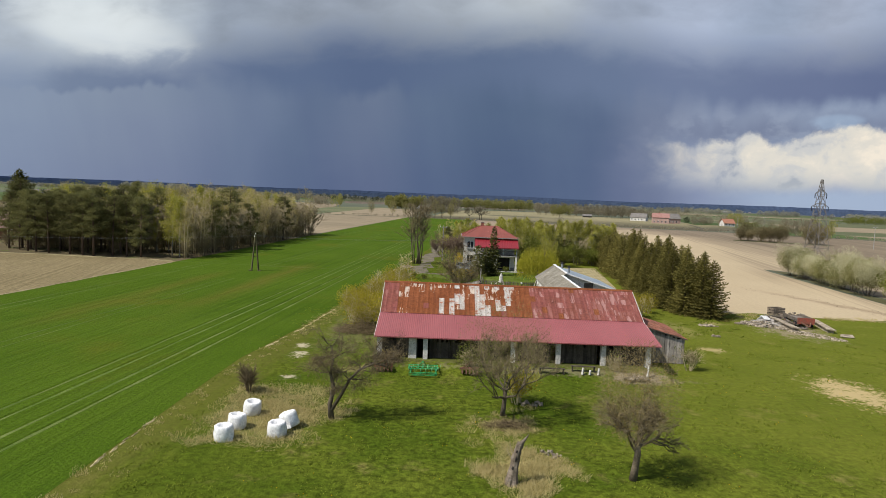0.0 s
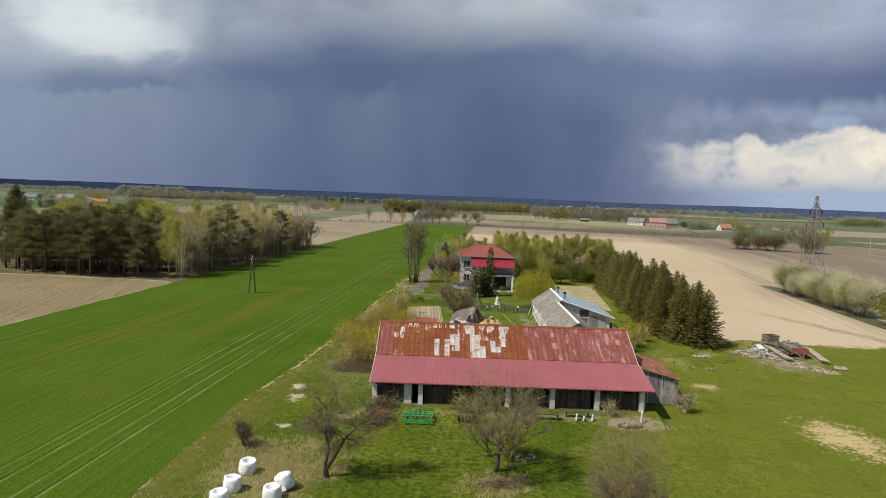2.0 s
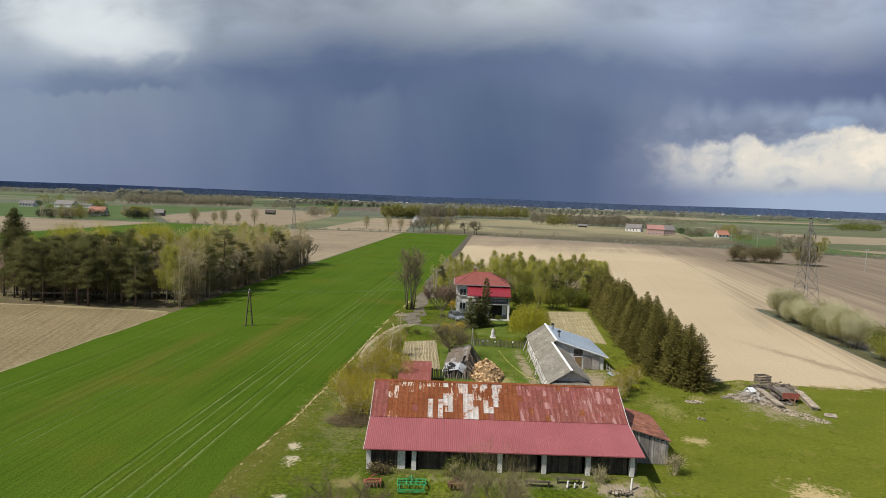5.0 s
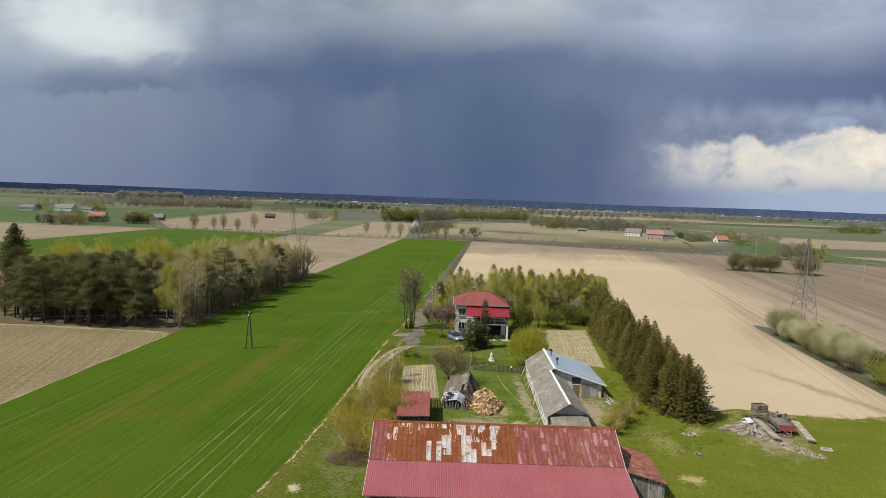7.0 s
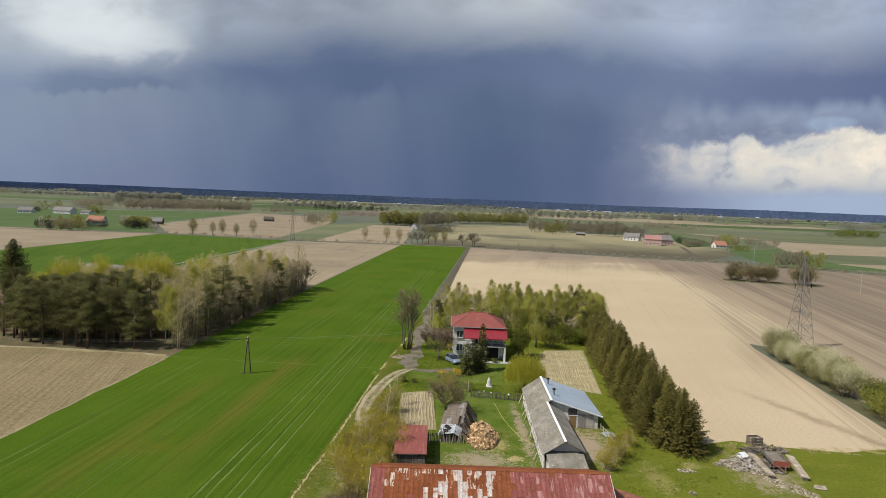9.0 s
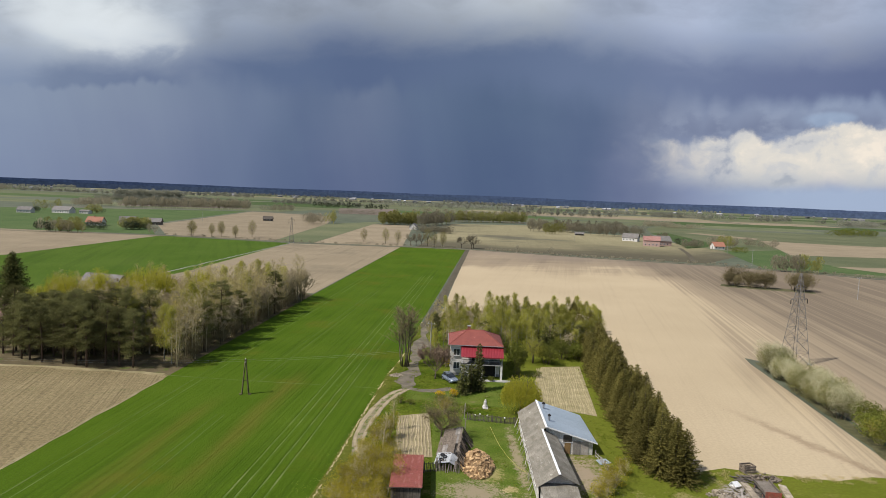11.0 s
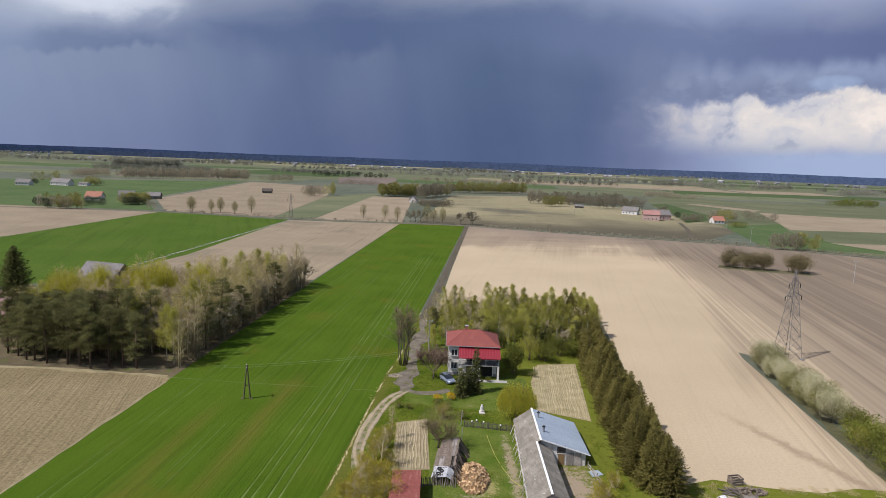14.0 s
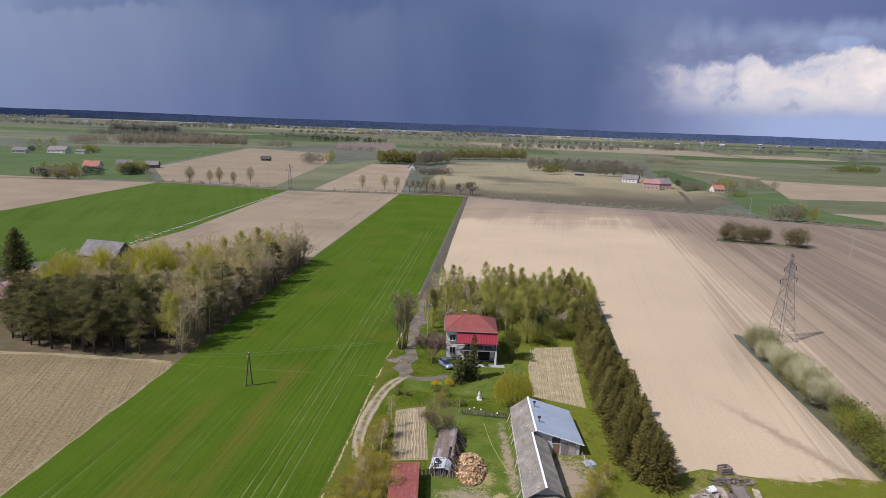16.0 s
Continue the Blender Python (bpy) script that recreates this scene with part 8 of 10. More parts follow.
def slat_fence(name, pts, h, label, step=0.16, mat=None, gap=0.0, seed=1):
    f = thing(name, pose(0, 0, 0), label, "fence")
    rnd = random.Random(seed)
    m = mat or M_BOARD
    slats = [Shape().box(-0.045, -0.012, 0, 0.045, 0.012, h * k).mesh("slat", m) for k in (1.0, 0.93, 0.85)]
    for (x0, y0), (x1, y1) in zip(pts, pts[1:]):
        ln = math.hypot(x1 - x0, y1 - y0)
        a = math.degrees(math.atan2(y1 - y0, x1 - x0))
        for i in range(int(ln / step)):
            if rnd.random() > gap:
                g = (i + 0.5) * step / ln
                part("slat", slats[rnd.randrange(3)], None, f, at=pose(x0 + (x1 - x0) * g, y0 + (y1 - y0) * g, 0.04, 0, rnd.uniform(-3, 3), a))
        for z in (0.3, h - 0.2):
            part("rail", Shape().beam((x0, y0, z), (x1, y1, z), 0.06, 0.04), m, f)
        for i in range(max(int(ln / 2.2), 1) + 1):
            g = i / max(int(ln / 2.2), 1)
            part("post", Shape().box(-0.06, -0.06, 0, 0.06, 0.06, h + 0.1), m, f, at=pose(x0 + (x1 - x0) * g, y0 + (y1 - y0) * g + 0.06, 0, 0, 0, a))
    return f


slat_fence("slat_fence", [(7.2, 96.8), (11.0, 96.3), (14.6, 95.6)], 1.1, "dark weathered slat fence between garden and lawn", 0.2, M_BOARD, 0.12, 2)
slat_fence("slat_fence", [(1.0, 77.4), (3.0, 78.3)], 1.3, "dark plank fence beside the red-roofed shed", 0.2, M_BOARD, 0.02, 3)
slat_fence("slat_fence", [(24.2, 84.2), (24.7, 81.0), (25.2, 76.8)], 0.9, "broken grey fence beside the cow shed yard", 0.35, M_GREYWOOD, 0.35, 4)
for x, y in ((8.5, 98.3), (9.3, 98.8), (10.4, 98.2), (12.9, 95.9)):
    b = thing("garden_lamp", pose(x, y, 0), "white globe on a short post in the garden", "garden lamp", "white globes")
    part("post", Shape().tube([(0, 0, 0), (0, 0, 0.75 if y < 97 else 0.2)], [0.05, 0.05], 6), M_DARK, b)
    sp = Shape()
    bm = bmesh.new()
    bmesh.ops.create_uvsphere(bm, u_segments=10, v_segments=7, radius=0.14, matrix=Matrix.Translation((0, 0, 0.9 if y < 97 else 0.36)))
    bm.verts.ensure_lookup_table()
    sp.add([tuple(v.co) for v in bm.verts], [tuple(v.index for v in f.verts) for f in bm.faces])
    bm.free()
    part("globe", sp, M_WHITEPAINT, b, shade=True)
for x, y, h in ((6.7, 97.2, 2.6), (6.6, 91.5, 2.2)):
    tagged(part("clothes_post", Shape().beam((0, 0, 0), (0.1, 0, h), 0.12), M_GREYWOOD, at=pose(x, y, 0)), "leaning grey wooden post at the garden edge", "post", "garden posts")


def garden_monument():
    s = Shape()
    s.box(-0.55, -0.9, 0, 0.55, 0.9, 0.16)
    n = 12
    prof = [(0.16, 0.44), (0.40, 0.42), (0.46, 0.50), (0.54, 0.40), (0.9, 0.36), (1.15, 0.37), (1.38, 0.26), (1.5, 0.18), (1.62, 0.18), (1.74, 0.08)]
    v = [(math.cos(6.283 * i / n) * r, math.sin(6.283 * i / n) * r * 0.8, z) for z, r in prof for i in range(n)]
    s.add(v, [(j * n + i, j * n + (i + 1) % n, (j + 1) * n + (i + 1) % n, (j + 1) * n + i) for j in range(len(prof) - 1) for i in range(n)] + [tuple((len(prof) - 1) * n + i for i in range(n))])
    tagged(part("garden_statue", s, M_WHITE, at=pose(10.4, 103.0, 0) @ Matrix.Diagonal((0.8, 0.8, 0.85, 1))), "white garden statue on a pale plinth on the lawn", "statue")


garden_monument()


def hatchback():
    c = thing("car", pose(4.7, 117.6, 0, 0, 0, -62), "silver-blue hatchback parked beside the house", "car")

    def loft(sections):
        s = Shape()
        k = len(sections[0])
        s.add([p for sec in sections for p in sec], [(j * k + i, j * k + (i + 1) % k, (j + 1) * k + (i + 1) % k, (j + 1) * k + i) for j in range(len(sections) - 1) for i in range(k)] + [tuple(reversed(range(k))), tuple((len(sections) - 1) * k + i for i in range(k))])
        return s

    def ring(x, w, z0, z1):
        return [(x, -w, z0), (x, -w * 1.02, z0 + (z1 - z0) * 0.5), (x, -w * 0.92, z1 * 0.97), (x, -w * 0.8, z1), (x, w * 0.8, z1), (x, w * 0.92, z1 * 0.97), (x, w * 1.02, z0 + (z1 - z0) * 0.5), (x, w, z0)]
    part("body", loft([ring(-2.0, 0.70, 0.38, 0.62), ring(-1.92, 0.80, 0.26, 0.86), ring(-1.5, 0.84, 0.22, 0.93), ring(0.7, 0.85, 0.22, 0.95), ring(1.35, 0.83, 0.22, 0.86), ring(1.85, 0.76, 0.26, 0.74), ring(2.0, 0.64, 0.38, 0.6)]), M_CARPAINT, c, shade=True)
    part("cabin", loft([ring(-1.85, 0.70, 0.85, 0.95), ring(-1.55, 0.68, 0.85, 1.36), ring(-1.1, 0.66, 0.85, 1.46), ring(-0.1, 0.66, 0.85, 1.47), ring(0.3, 0.66, 0.85, 1.40), ring(1.0, 0.72, 0.85, 0.95)]), M_GLASS, c, "dark window band", shade=True)
    part("roof", Shape().slab([(-1.5, -0.56, 1.475), (0.1, -0.56, 1.485), (0.1, 0.56, 1.485), (-1.5, 0.56, 1.475)], 0.05), M_CARPAINT, c)
    for x, y in ((-0.35, -0.685), (-0.35, 0.685), (-1.55, -0.68), (-1.55, 0.68)):
        part("pillar", Shape().beam((x, y, 0.93), (x + 0.03, y * 0.96, 1.42), 0.07), M_CARPAINT, c)
    for x in (-1.28, 1.28):
        for y in (-0.76, 0.76):
            w = part("wheel", Shape().tube([(x, y - 0.1, 0.31), (x, y + 0.1, 0.31)], [0.31, 0.31], 18), M_RUBBER, c)
            part("rim", Shape().tube([(x, y - 0.11, 0.31), (x, y + 0.11, 0.31)], [0.19, 0.19], 12), M_STEEL, w)
    for y in (-0.55, 0.55):
        part("headlight", Shape().box(1.86, y - 0.14, 0.6, 1.97, y + 0.14, 0.7), M_WHITEPAINT, c)
        part("tail_light", Shape().box(-1.98, y - 0.12, 0.7, -1.9, y + 0.12, 0.86), M_AWNING, c)


hatchback()
s = Shape().tube([(10.6, 94.0, 0.05), (11.0, 90.0, 0.05), (11.4, 86.8, 0.05), (12.1, 83.4, 0.05), (13.1, 80.0, 0.05), (14.0, 78.6, 0.05)], [0.026] * 6, 5)
tagged(part("garden_hose", s, M_HOSE), "yellow garden hose lying across the lawn", "hose")
b = thing("water_tank", pose(-7.1, 73.3, 0, 0, 0, 8), "small white plastic water tank in the grass", "water tank")
part("tank", Shape().box(-0.5, -0.6, 0.12, 0.5, 0.6, 1.1), M_FILM, b)
part("pallet", Shape().box(-0.55, -0.65, 0, 0.55, 0.65, 0.115), M_GREYWOOD, b)
tagged(part("cover_sheet", Shape().slab([(-0.9, -0.7, 0.10), (0.9, -0.6, 0.08), (0.8, 0.7, 0.16), (-0.8, 0.6, 0.2)], 0.05).box(-0.7, -0.5, 0, 0.7, 0.5, 0.06), M_BLUETIN, at=pose(24.9, 82.7, 0, 0, 0, 20)), "pale blue sheet lying beside the cow shed", "sheet")


# ---- power lines ----
def a_frame_pole():
    p = thing("power_pole", pose(-30.1, 105.2, 0, 0, 0, 8), "dark wooden A-frame power pole in the wheat", "power pole")
    for x in (-0.56, 0.56):
        part("leg", Shape().tube([(x, 0, 0), (x * 0.08, 0, 5.9)], [0.14, 0.10], 8), M_POLE, p)
    part("brace", Shape().beam((-0.36, 0, 2.4), (0.36, 0, 2.4), 0.10), M_POLE, p)
    part("cap", Shape().box(-0.2, -0.1, 5.75, 0.2, 0.1, 6.05), M_POLE, p)
    part("cross_arm", Shape().beam((0, -0.7, 5.6), (0, 0.7, 5.6), 0.1), M_POLE, p)
    for y in (-0.62, 0.0, 0.62):
        part("insulator", Shape().tube([(0, y, 5.64 if y else 6.05), (0, y, 5.86 if y else 6.25)], [0.06, 0.045], 6), M_WHITEPAINT, p)
    part("base_stones", Shape().box(-1.0, -0.3, 0, -0.5, 0.3, 0.12).box(0.5, -0.3, 0, 0.95, 0.3, 0.1), M_POLE, p)


a_frame_pole()


def wire(name, a, b, sag, r, label):
    a, b = Vector(a), Vector(b)
    pts = [tuple(a.lerp(b, i / 14) - Vector((0, 0, sag * 4 * (i / 14) * (1 - i / 14)))) for i in range(15)]
    return tagged(part(name, Shape().tube(pts, [r] * 15, 4), M_STEEL), label, "wire", "power wires")


for dy in (-0.62, 0.62):
    wire("power_wire", (-30.1, 105.2 + dy, 5.85), (-92, 108 + dy, 4.0), 0.8, 0.005, "thin bare power wire over the wheat")
    wire("power_wire", (-30.1, 105.2 + dy, 5.85), (4.6, 122.5 + dy, 5.6), 0.5, 0.008, "thin bare power wire over the wheat")


M_PYLON = surf("weathered_pylon_steel", (0.200, 0.185, 0.168), (0.145, 0.132, 0.120), 1.5, 9.0, 0.7, 0.2, bump=0.05, spread=0.08, spec=0.3)


def lattice_pylon(at, h, base, label, arms, bar=0.13, levels=9):
    """A four-legged lattice tower: legs, bracing, cross-arms and insulators."""
    p = thing("pylon", at, label, "pylon")
    hw = lambda z: (base / 2) * (1 - z / h) ** 1.0 * 0.86 + base * 0.07 * (1 - z / h) + 0.16
    zs = [h * (1 - (1 - i / levels) ** 1.25) for i in range(levels + 1)]
    cor = lambda z, i: (hw(z) * (1, 1, -1, -1)[i], hw(z) * (1, -1, -1, 1)[i], z)
    for i in range(4):
        part("leg", Shape().beam(cor(0, i), cor(h, i), bar), M_PYLON, p)
    for lv in range(levels):
        for i in range(4):
            j = (i + 1) % 4
            for a, b in ((cor(zs[lv], i), cor(zs[lv + 1], j)), (cor(zs[lv], j), cor(zs[lv + 1], i)), (cor(zs[lv + 1], i), cor(zs[lv + 1], j))):
                part("brace", Shape().beam(a, b, bar * 0.55), M_PYLON, p)
    for z, w in arms:
        for sx in (-1, 1):
            for y in (-0.3, 0.3):
                part("cross_arm", Shape().beam((sx * 0.3, y, z), (sx * w, 0, z + 0.1), bar * 0.6), M_PYLON, p)
                part("arm_stay", Shape().beam((sx * 0.3, y, z + 0.9), (sx * w, 0, z + 0.1), bar * 0.6), M_PYLON, p)
            part("insulator", Shape().tube([(sx * w, 0, z + 0.05), (sx * w, 0, z - 0.9)], [0.09, 0.09], 6), M_DARK, p)
    for i in range(4):
        x, y, _ = cor(0, i)
        part("footing", Shape().box(x - 0.35, y - 0.35, 0, x + 0.35, y + 0.35, 0.35), M_CONCRETE, p)
    return p


lattice_pylon(pose(83.2, 141.8, 0, 0, 0, 22), 20.6, 4.1, "grey steel lattice pylon standing in the ploughed field", ((14.6, 2.6), (17.4, 1.8)), 0.10)


def tufts(name, spots, n, h, w, mat, seed, label, category, spread=0.5):
    """Grass in tufts round the spots (x, y, reach)."""
    rng = np.random.default_rng(seed)
    s = Shape()
    for x, y, reach in spots:
        m = max(int(n * reach), 3)
        a, r = rng.uniform(0, 6.283, m), np.sqrt(rng.uniform(0, 1, m)) * reach
        P = np.stack([x + np.cos(a) * r, y + np.sin(a) * r, np.zeros(m)], 1)
        cards(s, P, rng.normal(size=(m, 3)) * spread + [0, 0, 1], rng.uniform(0.5, 1.2, m) * h, rng.uniform(0.6, 1.3, m) * w, rng)
    return tagged(part(name, s, mat), label, category, kind="stuff")


rnd = random.Random(77)
dry = [(-10 + rnd.uniform(-1.6, 4.0), 37 + rnd.uniform(-4, 6), rnd.uniform(0.5, 1.2)) for _ in range(90)] + [(cx + rnd.gauss(0, 0.55), cy + rnd.gauss(0, 0.7), rnd.uniform(0.3, 0.7)) for cx, cy in ((4.1, 31.2), (5.6, 33.6), (6.2, 31.6), (5.7, 29.4)) for _ in range(24)]
dry += [(5.4 + rnd.gauss(0, 1.4), 37.5 + rnd.gauss(0, 1.6), rnd.uniform(0.3, 0.7)) for _ in range(26)] + [(-5.2 + rnd.gauss(0, 0.9), 38.6 + rnd.gauss(0, 0.9), rnd.uniform(0.3, 0.6)) for _ in range(18)] + [(7.6 + rnd.gauss(0, 0.8), 32.0 + rnd.gauss(0, 1.4), 0.5) for _ in range(12)]
dry += [(rnd.uniform(35, 47), 79.8 + rnd.gauss(0, 0.8), 0.5) for _ in range(40)] + [(rnd.uniform(47, 64), 80 + rnd.gauss(0, 0.5), 0.5) for _ in range(30)]
tufts("dry_grass", dry, 250, 0.34, 0.018, M_DRY, 1, "clumps of dry straw-coloured grass", "dry grass", 1.1)
edge = []
for (x0, y0), (x1, y1) in zip(((-14.9, 24), (-14.3, 44), (-12.3, 62), (-10.9, 76)), ((-14.3, 44), (-12.3, 62), (-10.9, 76), (-7.4, 121))):
    for i in range(40):
        g = rnd.random()
        edge.append((x0 + (x1 - x0) * g + rnd.gauss(0.4, 0.5), y0 + (y1 - y0) * g, rnd.uniform(0.15, 0.45)))
tufts("dry_grass", edge, 90, 0.16, 0.022, M_DRY, 2, "dry grass along the edge of the wheat", "dry grass")
meadow = [(x, y, rnd.uniform(0.2, 0.8)) for x, y in ((rnd.uniform(-14, 46), 22 + 60 * rnd.random() ** 1.5) for _ in range(1500)) if not (-4.2 < x < 22.2 and 49 < y < 66)]
tufts("meadow_tufts", meadow, 60, 0.12, 0.06, M_BLADE, 3, "tussocks of fresh green meadow grass", "grass", 0.9)
yard = [(rnd.uniform(-8, 34), rnd.uniform(66, 132), rnd.uniform(0.3, 1.0)) for _ in range(700)]
yard = [p for p in yard if not (14 < p[0] < 25 and 69 < p[1] < 100) and not (4 < p[0] < 16 and 118 < p[1] < 132) and not (-3 < p[0] < 10 and 70 < p[1] < 105) and not (19 < p[0] < 31 and 101 < p[1] < 134)]
tufts("yard_tufts", yard, 40, 0.2, 0.11, M_BLADE, 6, "uneven green grass of the farmyard", "grass", 0.9)
tufts("dandelions", [(x, y, 0.35) for x, y in ((rnd.uniform(-8, 40), 26 + 44 * rnd.random() ** 1.4) for _ in range(260)) if not (-4.2 < x < 22.2 and 49 < y < 66)], 10, 0.07, 0.07, M_GOLD, 4, "scattered yellow dandelion flowers", "flowers", 1.5)


# ---- the country beyond ----
ribbon("verge_strip", [(75.1, 141), (71.8, 115), (69.0, 97), (66.8, 82), (65.4, 62)], 2.6, 0.038, M_VERGE, "grassy strip under the flowering hedge", "verge", 1.2)


M_CLOD = surf("brown_clods", (0.230, 0.180, 0.125), (0.300, 0.240, 0.170), 1.0, 8.0, 0.95, bump=0.4, spread=0.1, isle=0.2, spec=0.05)
for i, (x, y, w, d, n) in enumerate(((53.4, 104, 3.0, 12, 30), (57.4, 95, 4.0, 14, 60), (60.6, 85, 4.4, 8, 60))):
    rubble("soil_clods", pose(x, y, 0.02, 0, 0, 16 if d > w else 0), "brown clods and roots churned up in the sand", w, d, 0.05, n, 60 + i, (0.04, 0.12), M_CLOD, "clods")


def ridges(name, quad, n, mat, label, h=0.14):
    """Low earth ridges from the first edge of a plot to the opposite one, each a mound of its own."""
    a, b, c, d = (Vector((*p, 0)) for p in quad)
    t = thing(name, pose(0, 0, 0), label, "plot")
    for i in range(n):
        f = (i + 0.5) / n
        p, q = a.lerp(b, f), d.lerp(c, f)
        w = (b - a).length / n * 0.36
        u = (b - a).normalized()
        s = Shape()
        k = 8
        v = []
        for j in range(k + 1):
            o = p.lerp(q, j / k) + u * 0.45 * noise.noise((i * 3.1, j * 0.7, 2.0))
            hh = h * (1 + 0.4 * noise.noise((i * 1.7, j * 1.1, 5.0)))
            v += [tuple(o - u * w + Vector((0, 0, 0.031))), tuple(o + Vector((0, 0, hh))), tuple(o + u * w + Vector((0, 0, 0.031)))]
        s.add(v, [(3 * j, 3 * j + 1, 3 * j + 4, 3 * j + 3) for j in range(k)] + [(3 * j + 1, 3 * j + 2, 3 * j + 5, 3 * j + 4) for j in range(k)])
        part("ridge", s, mat, t)
    return t


M_BED = surf("dry_dug_earth", (0.320, 0.268, 0.170), (0.235, 0.192, 0.115), 0.7, 6.0, 0.95, bump=0.6, bump_scale=0.06, spread=0.08, spots=(0.130, 0.135, 0.050), spot_scale=0.9, spot_at=0.62, spec=0.05)
M_HAYROW = surf("matted_straw_row", (0.325, 0.275, 0.160), (0.235, 0.200, 0.105), 0.5, 5.0, 0.95, bump=0.6, bump_scale=0.06, spread=0.10, spots=(0.165, 0.165, 0.060), spot_scale=0.5, spot_at=0.60, spot_soft=0.2, spec=0.05)
ridges("vegetable_beds", [(-3.1, 82.0), (1.8, 82.5), (1.1, 98.9), (-3.5, 97.2)], 11, M_BED, "dug vegetable beds with dry pale ridges", 0.10)
ridges("straw_rows", [(20.2, 104.8), (28.2, 101.2), (31.8, 131.2), (22.6, 128.6)], 26, M_HAYROW, "rows of dry straw on the fallow plot", 0.065)

M_FARTREE = leafy("distant_twigs", (0.235, 0.208, 0.150), (0.320, 0.285, 0.205), 0.25, 0.5)
M_FARGREEN = leafy("distant_young_leaves", (0.225, 0.222, 0.070), (0.325, 0.305, 0.105), 0.2, 0.5)
M_ROADLEAF = leafy("dull_roadside_buds", (0.215, 0.195, 0.085), (0.305, 0.270, 0.120), 0.2, 0.5)
M_FARDARK = leafy("distant_conifers", (0.050, 0.060, 0.038), (0.085, 0.098, 0.058), 0.2, 0.25)
# distance haze is put into this leaf colour: paler and greyer
M_HAZETREE = leafy("haze_toned_trees", (0.225, 0.222, 0.185), (0.290, 0.282, 0.225), 0.25, 0.5)
# haze and storm shade over the far forest are put into this blue
M_WOODLAND = surf("haze_blue_forest", (0.082, 0.110, 0.178), (0.068, 0.094, 0.155), 0.004, 0.05, 1.0, bump=0, spread=0, spec=0.0)


def tree_line(name, pts, step, h, w, mat, seed, label, deep=0.0, leaf=0.7, n=60):
    """A far row or stand of trees in one mesh: trunks and ragged crowns."""
    rng = np.random.default_rng(seed)
    s = Shape()
    n, leaf = int(n * 2.4), leaf * 0.78
    for x, y in along(pts, step, step * 0.35 + deep, seed):
        hh, ww = h * rng.uniform(0.8, 1.35), w * rng.uniform(0.7, 1.2)
        s.tube([(x, y, 0), (x, y, hh * 0.6)], [0.010 * hh + 0.05, 0.006 * hh], 3, False)
        v = unit(rng.normal(size=(n, 3))) * rng.uniform(0.3, 1.0, (n, 1)) ** 0.5
        P = np.array([x, y, hh * 0.58]) + v * np.array([ww / 2, ww / 2, hh * 0.44])
        cards(s, P, rng.normal(size=(n, 3)) * 0.5 + v * 0.4 + [0, 0, 0.8], rng.uniform(0.6, 1.3, n) * leaf, rng.uniform(0.45, 0.85, n) * leaf, rng, 0.3)
    return tagged(part(name, s, mat), label, "trees", kind="stuff")


def stand(name, a, b, h, w, step, deep, mat, bare, seed, label):
    """A far row or stand of trees in one mesh between two places; bare: upright leafless brushes, else rounded crowns."""
    rng = np.random.default_rng(seed)
    s = Shape()
    for x, y in along([a, b], step * 0.62, deep * 0.5, seed):
        hh, ww = h * rng.uniform(0.52, 0.82), w * rng.uniform(0.75, 1.25)
        s.tube([(x, y, 0), (x, y, hh * 0.7)], [0.012 * hh + 0.04, 0.05], 3, False)
        if bare:
            n = 130
            f = rng.uniform(0.0, 1.0, n)
            g = rng.uniform(0, 6.283, n)
            r = ww * 0.5 * np.sin(np.pi * np.clip(0.12 + f * 0.80, 0, 1)) * np.sqrt(rng.uniform(0, 1, n))
            P = np.stack([x + np.cos(g) * r, y + np.sin(g) * r, hh * (0.14 + 0.70 * f)], 1)
            D = np.stack([np.cos(g) * 0.35, np.sin(g) * 0.35, np.ones(n)], 1) + rng.normal(size=(n, 3)) * 0.22
            cards(s, P, D, rng.uniform(0.10, 0.20, n) * hh, rng.uniform(0.024, 0.042, n) * hh, rng)
        else:
            n = 190
            v = unit(rng.normal(size=(n, 3))) * rng.uniform(0.25, 1.0, (n, 1)) ** 0.45
            P = np.array([x, y, hh * 0.54]) + v * np.array([ww / 2, ww / 2, hh * 0.46])
            cards(s, P, rng.normal(size=(n, 3)) * 0.6 + v * 0.5 + [0, 0, 0.5], rng.uniform(0.09, 0.17, n) * hh, rng.uniform(0.06, 0.10, n) * hh, rng, 0.3)
    return tagged(part(name, s, mat), label, "trees", kind="stuff")


def oval_tree(seed, h, w, n=900):
    """A small roadside tree: short trunk, upright limbs, egg-shaped airy crown."""
    rng = np.random.default_rng(seed)
    wood, crown = Shape(), Shape()
    wood.tube([(0, 0, 0), (0, 0, h * 0.75)], [0.16, 0.04], 6)
    for i in range(9):
        a = 6.28 * i * 0.382
        wood.tube(bent(rng, (0, 0, h * rng.uniform(0.15, 0.4)), (math.cos(a) * w * 0.3, math.sin(a) * w * 0.3, h * rng.uniform(0.6, 0.9)), 3), [0.06, 0.04, 0.015], 4, False)
    v = unit(rng.normal(size=(n, 3))) * rng.uniform(0.1, 1.0, (n, 1)) ** 0.45
    P = np.array([0, 0, h * 0.56]) + v * np.array([w / 2, w / 2, h * 0.44])
    cards(crown, P, rng.normal(size=(n, 3)) * 0.5 + v * 0.4 + [0, 0, 0.8], rng.uniform(0.3, 0.7, n), rng.uniform(0.14, 0.26, n), rng)
    return wood, crown


